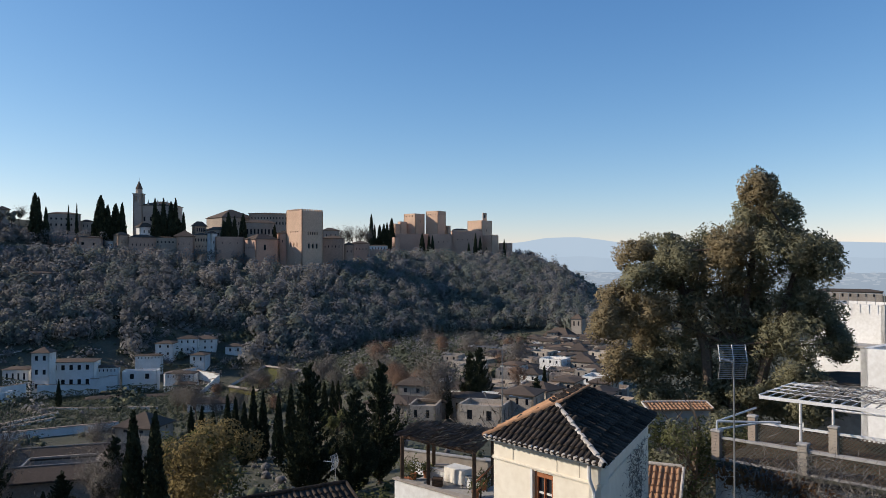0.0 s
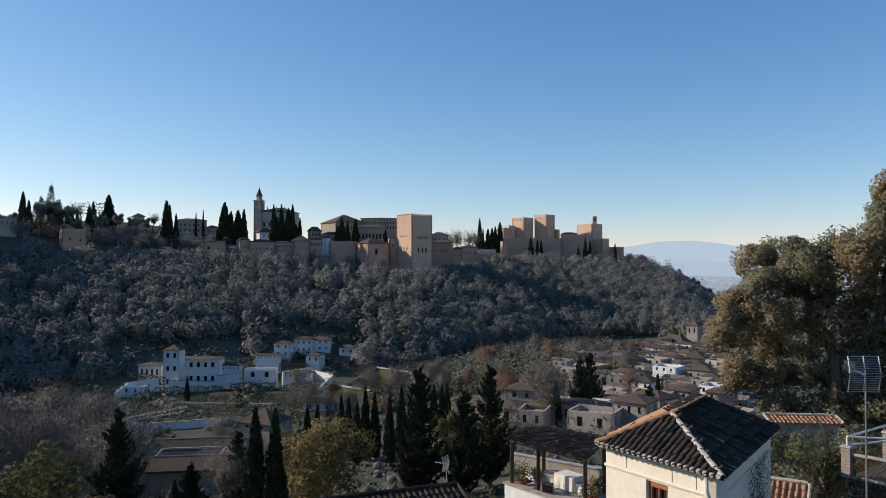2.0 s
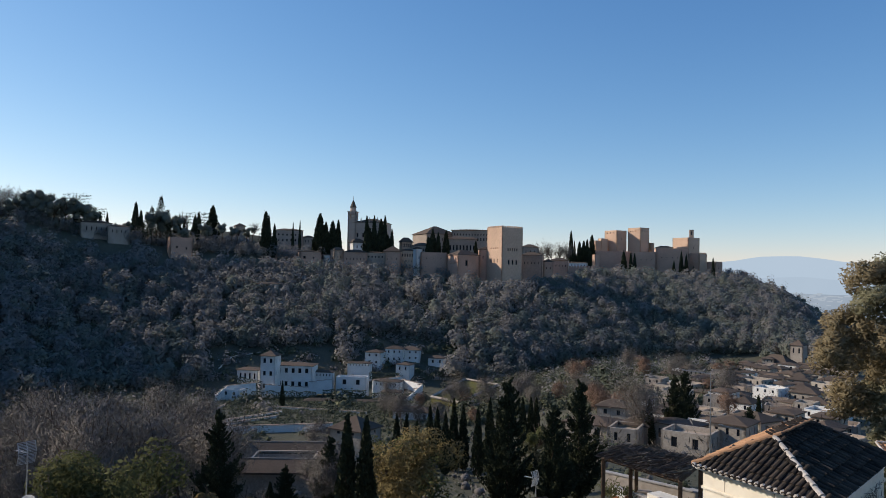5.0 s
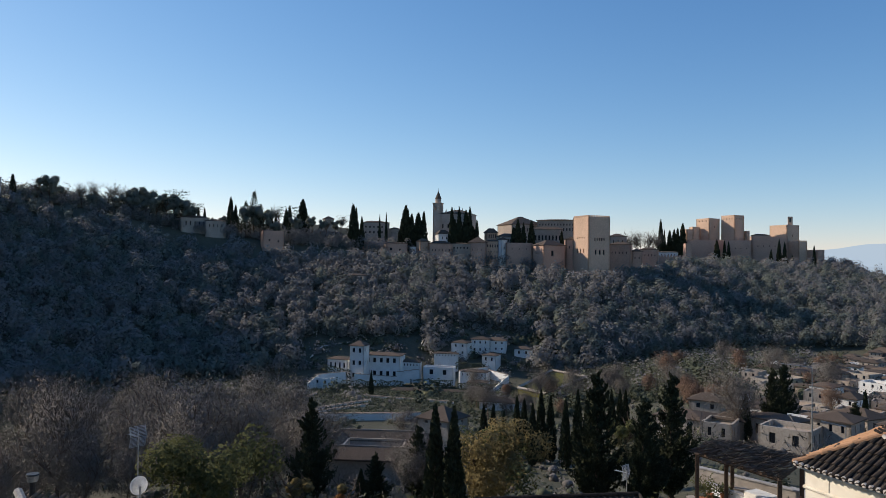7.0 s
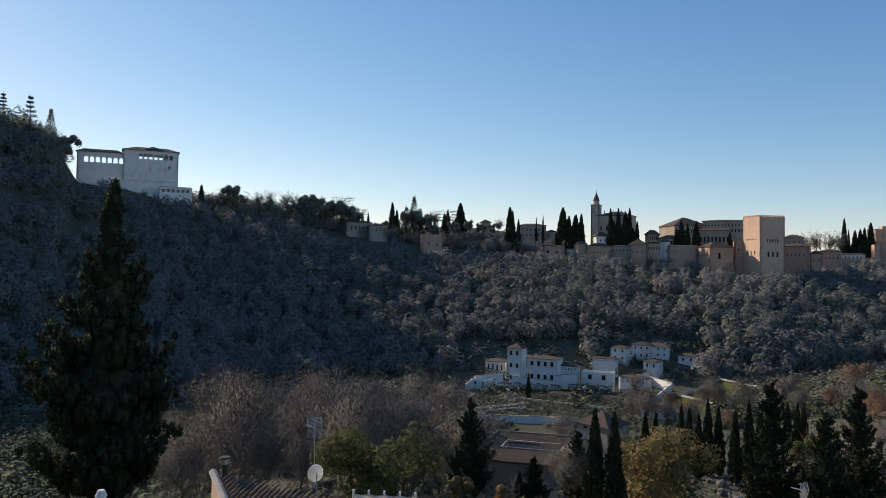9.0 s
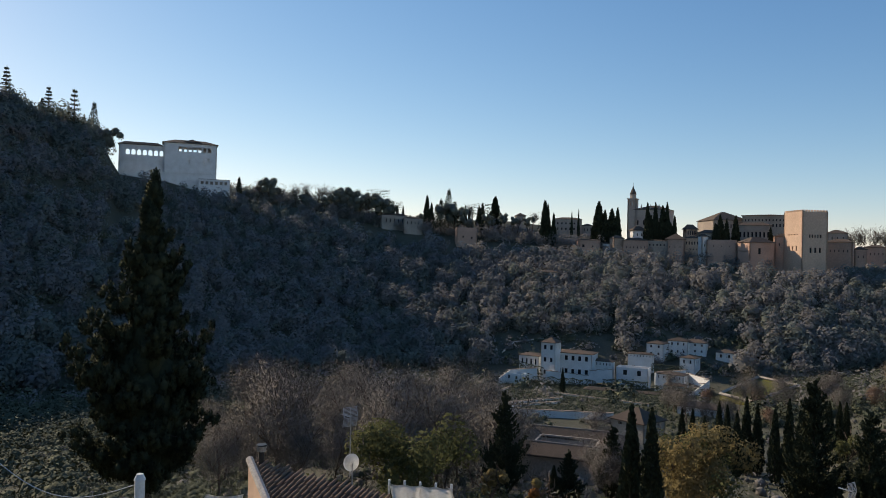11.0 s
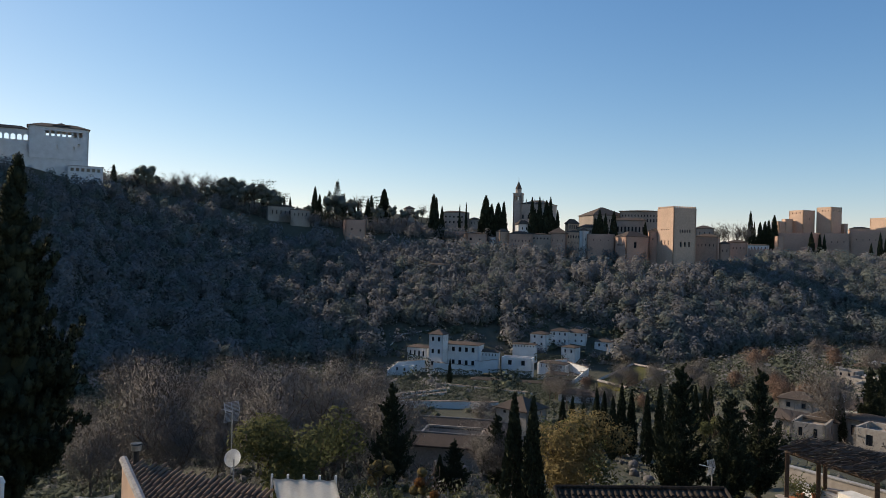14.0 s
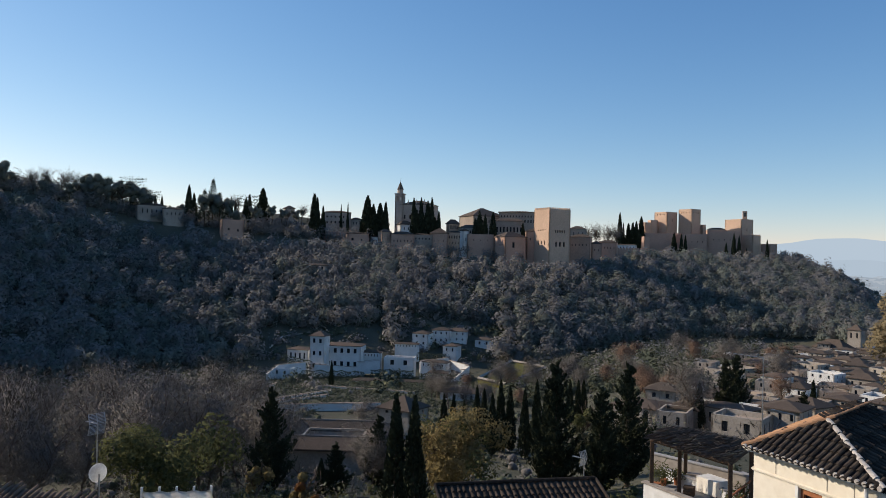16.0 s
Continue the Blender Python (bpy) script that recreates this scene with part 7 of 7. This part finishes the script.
# ---- white block and lamp posts ----
def white_block():
    d = 82
    house("white_block", 29.3, -7.9, -5.4, d, 7.6, 7, -25, WHITE, "modern white house block lit by the sun", 0, 0.2, 0, 1, "", True)
    h = house("white_block", 29.6, -5.4, -2.75, d + 1.5, 6.6, 6, -25, WHITE, "upper storey of the white house with a roof terrace", 0, 0.2, 0, 1, "", True)
    p = spot(29.4, -5.35, d - 0.4)
    th = thing("balcony_slab", p, -29.4 - 25, "pale concrete balcony slab of the white house", "balcony")
    bm = B()
    box(bm, -3.9, 3.9, -3.75, 0, -0.2, 0.0)
    part("slab", bm, CONCRETE, th)
    p = spot(29.5, -2.75, d - 0.5)
    r = thing("roof_railing", p, -29.5 - 25, "thin metal railing round the roof terrace", "railing")
    for i in range(9):
        bm = B()
        bar(bm, (-3.2 + i * 0.8, -2.6, 0), (-3.2 + i * 0.8, -2.6, 1.0), 0.03, None, 5)
        part("baluster", bm, METAL, r)
    bm = B()
    bar(bm, (-3.2, -2.6, 1.0), (3.2, -2.6, 1.0), 0.035, None, 5)
    part("handrail", bm, METAL, r)
    house("white_annex", 31.6, -9.2, -5.6, 46, 2.2, 4, -20, WHITE, "white plastered annex at the street edge", 0, 0.2, 0, 1, "", True)
    for az, el, dd, s in ((28.4, -7.6, 62, 91), (29.7, -8.0, 60, 92), (30.8, -8.2, 58, 93)):
        broad_tree("garden_shrub", az, el, dd, 3.0, 1.5, s, (OLIVE, HEDGE), "dull green shrub below the white house", "shrub", n=2200, size=0.1, lobes=10, group="shrubs below the white house")
    house("garden_shed", 29.0, -9.4, -8.0, 60, 6, 4, 10, OLDWALL, "low ochre garden wall and shed", 0.5, 0.2, 1, 2)


white_block()


def street_lamp(az, el, d, h, arm, label):
    p = spot(az, el, d)
    th = thing("street_lamp", (p.x, p.y, p.z - h), -az, label, "lamp post", "street lamps")
    bm = B()
    bar(bm, (0, 0, 0), (0, 0, h), 0.09, 0.05, 8)
    part("pole", bm, METAL, th)
    bm = B()
    bar(bm, (0, 0, h), (arm, 0, h + 0.25), 0.05, 0.04, 6)
    part("arm", bm, METAL, th)
    bm = B()
    box(bm, arm - 0.3 if arm < 0 else arm - 0.1, arm + 0.1 if arm < 0 else arm + 0.3, -0.1, 0.1, h + 0.2, h + 0.32)
    part("lantern", bm, METAL, th)


street_lamp(4.56, -6.64, 95, 9.5, -3.0, "tall galvanised lamp post with a long arm")
street_lamp(6.6, -10.4, 80, 3.2, -1.8, "short bent grey lamp post")

# ---- trees on the hilltop skyline ----
PINE = mat("pine_foliage", (0.05, 0.06, 0.035), (0.025, 0.03, 0.02), coarse=0.3, fine=1.5, bump=0, island=0.5)


def conifer(az, el, d, h, label, tiers=9, width=0.2, flat=False):
    p = spot(az, el, d)
    z = gz(p)
    h = max(h, min(p.z - z, h * 1.8))
    th = thing("conifer", (p.x, p.y, p.z - h), 0, label, "conifer", "conifers on the skyline")
    bm = B()
    bar(bm, (0, 0, -2), (0, 0, h), h * 0.02, 0.05, 6)
    part("trunk", bm, BARK, th)
    rg = np.random.default_rng(int(abs(az) * 100))
    c = []
    for i in range(tiers):
        u = 0.25 + 0.75 * i / tiers
        r = h * width * ((1 - u) * 1.1 + 0.12) if not flat else h * width * (1.1 if u > 0.6 else 0.2)
        k = int(900 / tiers)
        a, q = rg.uniform(0, 2 * np.pi, k), np.sqrt(rg.uniform(0.03, 1, k)) * r
        c.append(np.stack([q * np.cos(a), q * np.sin(a), h * u + rg.normal(0, h * (0.012 if tiers < 10 else 0.03), k) + q * (0.12 if tiers < 10 else -0.25)], 1))
    c = np.concatenate(c)
    v, f = leaves(rg, c, 0.55, 0.35)
    raw("crown", v, f, PINE, th)


for az, el, h in ((-65.09, 11.19, 17), (-63.50, 11.26, 18), (-68.6, 12.0, 16), (-67.6, 12.2, 16), (-65.46, 10.34, 13)):
    conifer(az, el, 478, h, "open tiered conifer standing against the sky", 8, 0.2)
for az, el, w in ((-62.26, 10.37, 0.24), (-64.24, 9.69, 0.22), (-62.89, 9.32, 0.3), (-52.28, 5.77, 0.2), (-36.37, 5.49, 0.22), (-36.94, 4.65, 0.25), (-37.23, 4.30, 0.3), (-28.93, 4.67, 0.22), (-38.04, 4.95, 0.14), (-35.9, 4.5, 0.25)):
    conifer(az, el, 505, 14, "dark conifer on the ridge skyline", 15, w)
for az, el in ((-41.89, 5.35), (-41.13, 4.47), (-40.64, 4.41), (-33.8, 4.45)):
    conifer(az, el, 505, 14, "flat-topped dark pine on the ridge skyline", 9, 0.3, True)


def round_kind(seed, h, label):
    """A broad evergreen with a lumpy rounded crown on a short trunk."""
    rng = np.random.default_rng(seed)
    th = thing("ridge_tree", (0, 0, 0), 0, label, "tree", "rounded trees on the ridge")
    bm = B()
    tree_skeleton(bm, rng, h, h * 0.03, 0.8, 1)
    part("trunk", bm, BARK, th)
    lob = rng.normal(size=(11, 3)) * (h * 0.17, h * 0.17, h * 0.13) + (0, 0, h * 0.66)
    n = 1500
    o = rng.normal(size=(n, 3))
    o /= np.linalg.norm(o, axis=1)[:, None]
    c = lob[rng.integers(0, 11, n)] + o * rng.uniform(0.5, 1.0, (n, 1)) * h * 0.17
    out = c - (0, 0, h * 0.55)
    v, f = leaves(rng, c, h * 0.032, 0.5, o, 0.6, o + out / h, 0.4)
    v, f = crowns(rng, v, f, lob, np.full(11, h * 0.15))
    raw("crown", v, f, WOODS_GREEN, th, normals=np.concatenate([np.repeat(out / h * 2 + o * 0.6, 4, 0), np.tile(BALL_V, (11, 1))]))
    return th


ROUND = [round_kind(95, 12, "dark rounded evergreen tree on the ridge"), round_kind(96, 12, "lumpy dark evergreen tree on the ridge")]
for i, (az, el, h) in enumerate(((-50.06, 5.62, 13), (-51.66, 4.92, 10), (-50.94, 4.69, 9), (-47.44, 4.79, 9), (-45.90, 4.56, 9), (-44.94, 5.06, 12), (-43.92, 5.12, 12), (-44.34, 4.47, 9), (-42.56, 4.82, 11), (-42.24, 4.87, 11), (-41.5, 4.4, 10), (-40.9, 4.2, 10), (-43.23, 4.61, 10),
                                  (-32.04, 3.62, 7), (-30.29, 3.33, 6), (-31.38, 3.38, 6), (-33.24, 3.41, 7), (-34.61, 3.19, 7), (-35.69, 3.93, 11), (-38.63, 3.47, 7), (-36.6, 4.1, 12), (-39.2, 3.3, 7), (-63.2, 8.9, 10), (-64.6, 9.2, 11), (-61.4, 8.5, 10), (-66.2, 9.6, 12), (-53.3, 4.7, 8), (-54.2, 5.0, 8))):
    t = ROUND[i] if i < 2 else copy_thing(ROUND[i % 2], Matrix.Identity(4))
    p = spot(az, el, 480 if az < -60 else 506)
    h = max(h, min(p.z - gz(p) + 0.3, h * 1.5))
    t.matrix_world = Matrix.Translation((p.x, p.y, p.z - h)) @ Matrix.Rotation(i * 1.9, 4, "Z") @ Matrix.Scale(h / 11.2, 4)
def limb_tree():
    """A leafless tree whose limbs show against the sky."""
    rng = np.random.default_rng(97)
    th = thing("bare_ridge_tree", (0, 0, 0), 0, "leafless spreading tree outlined against the sky", "bare tree", "bare trees on the ridge")
    bm = B()
    tips = tree_skeleton(bm, rng, 12, 0.34, 0.85, 3, forks=4)
    part("trunk", bm, BARK, th)
    t = np.array([tuple(q) for q in tips])
    c = t[rng.integers(0, len(t), 1500)] + rng.normal(size=(1500, 3)) * 0.45
    v, f = leaves(rng, c, 0.5, 0.07, (c - (0, 0, 5)) * 0.25, 0.5)
    raw("crown", v, f, TWIG, th)
    return th, float(t[:, 2].max())


OPEN_TREE, OPEN_TREE_H = limb_tree()
for i, (az, el, h) in enumerate(((-51.31, 5.18, 10), (-50.53, 5.63, 12), (-49.32, 5.16, 11), (-48.10, 5.56, 13), (-47.08, 5.63, 13), (-46.51, 5.58, 13), (-45.27, 5.49, 13), (-48.92, 4.22, 8), (-29.87, 3.86, 9), (-34.43, 4.40, 11), (-31.0, 3.5, 8))):
    p = spot(az, el, 508)
    h = max(h, min(p.z - gz(p) + 0.3, h * 1.5))
    t = copy_thing(OPEN_TREE, Matrix.Identity(4)) if i else OPEN_TREE
    t.matrix_world = Matrix.Translation((p.x, p.y, p.z - h)) @ Matrix.Rotation(i * 2.3, 4, "Z") @ Matrix.Scale(h / OPEN_TREE_H, 4)
for i, (az, el) in enumerate(((-9.0, 2.6), (-7.6, 2.75), (-7.1, 2.9), (-6.6, 2.85), (-6.1, 2.75), (-8.5, 2.4))):
    p = spot(az, el, 640)
    copy_thing(OPEN_TREE, Matrix.Identity(4)).matrix_world = Matrix.Translation((p.x, p.y, gz(p) - 0.3)) @ Matrix.Rotation(i * 1.3, 4, "Z") @ Matrix.Scale((p.z - gz(p)) / OPEN_TREE_H, 4)


# ---- the terrace underfoot, with the house wall behind it ----
bm = B()
box(bm, -5.5, 2.5, -3.2, 0.75, EYE - 2.2, EYE - 1.62)
tagged(part("floor", bm, CONCRETE), "pale concrete terrace floor above the rooftops", "floor", kind="structure")
bm = B()
wall(bm, 8.0, 3.2, 0.3, (), (2.5, -2.9, EYE - 1.62), 180)
tagged(part("wall_north", bm, WHITE), "plain whitewashed house wall behind the terrace", "wall", kind="structure")
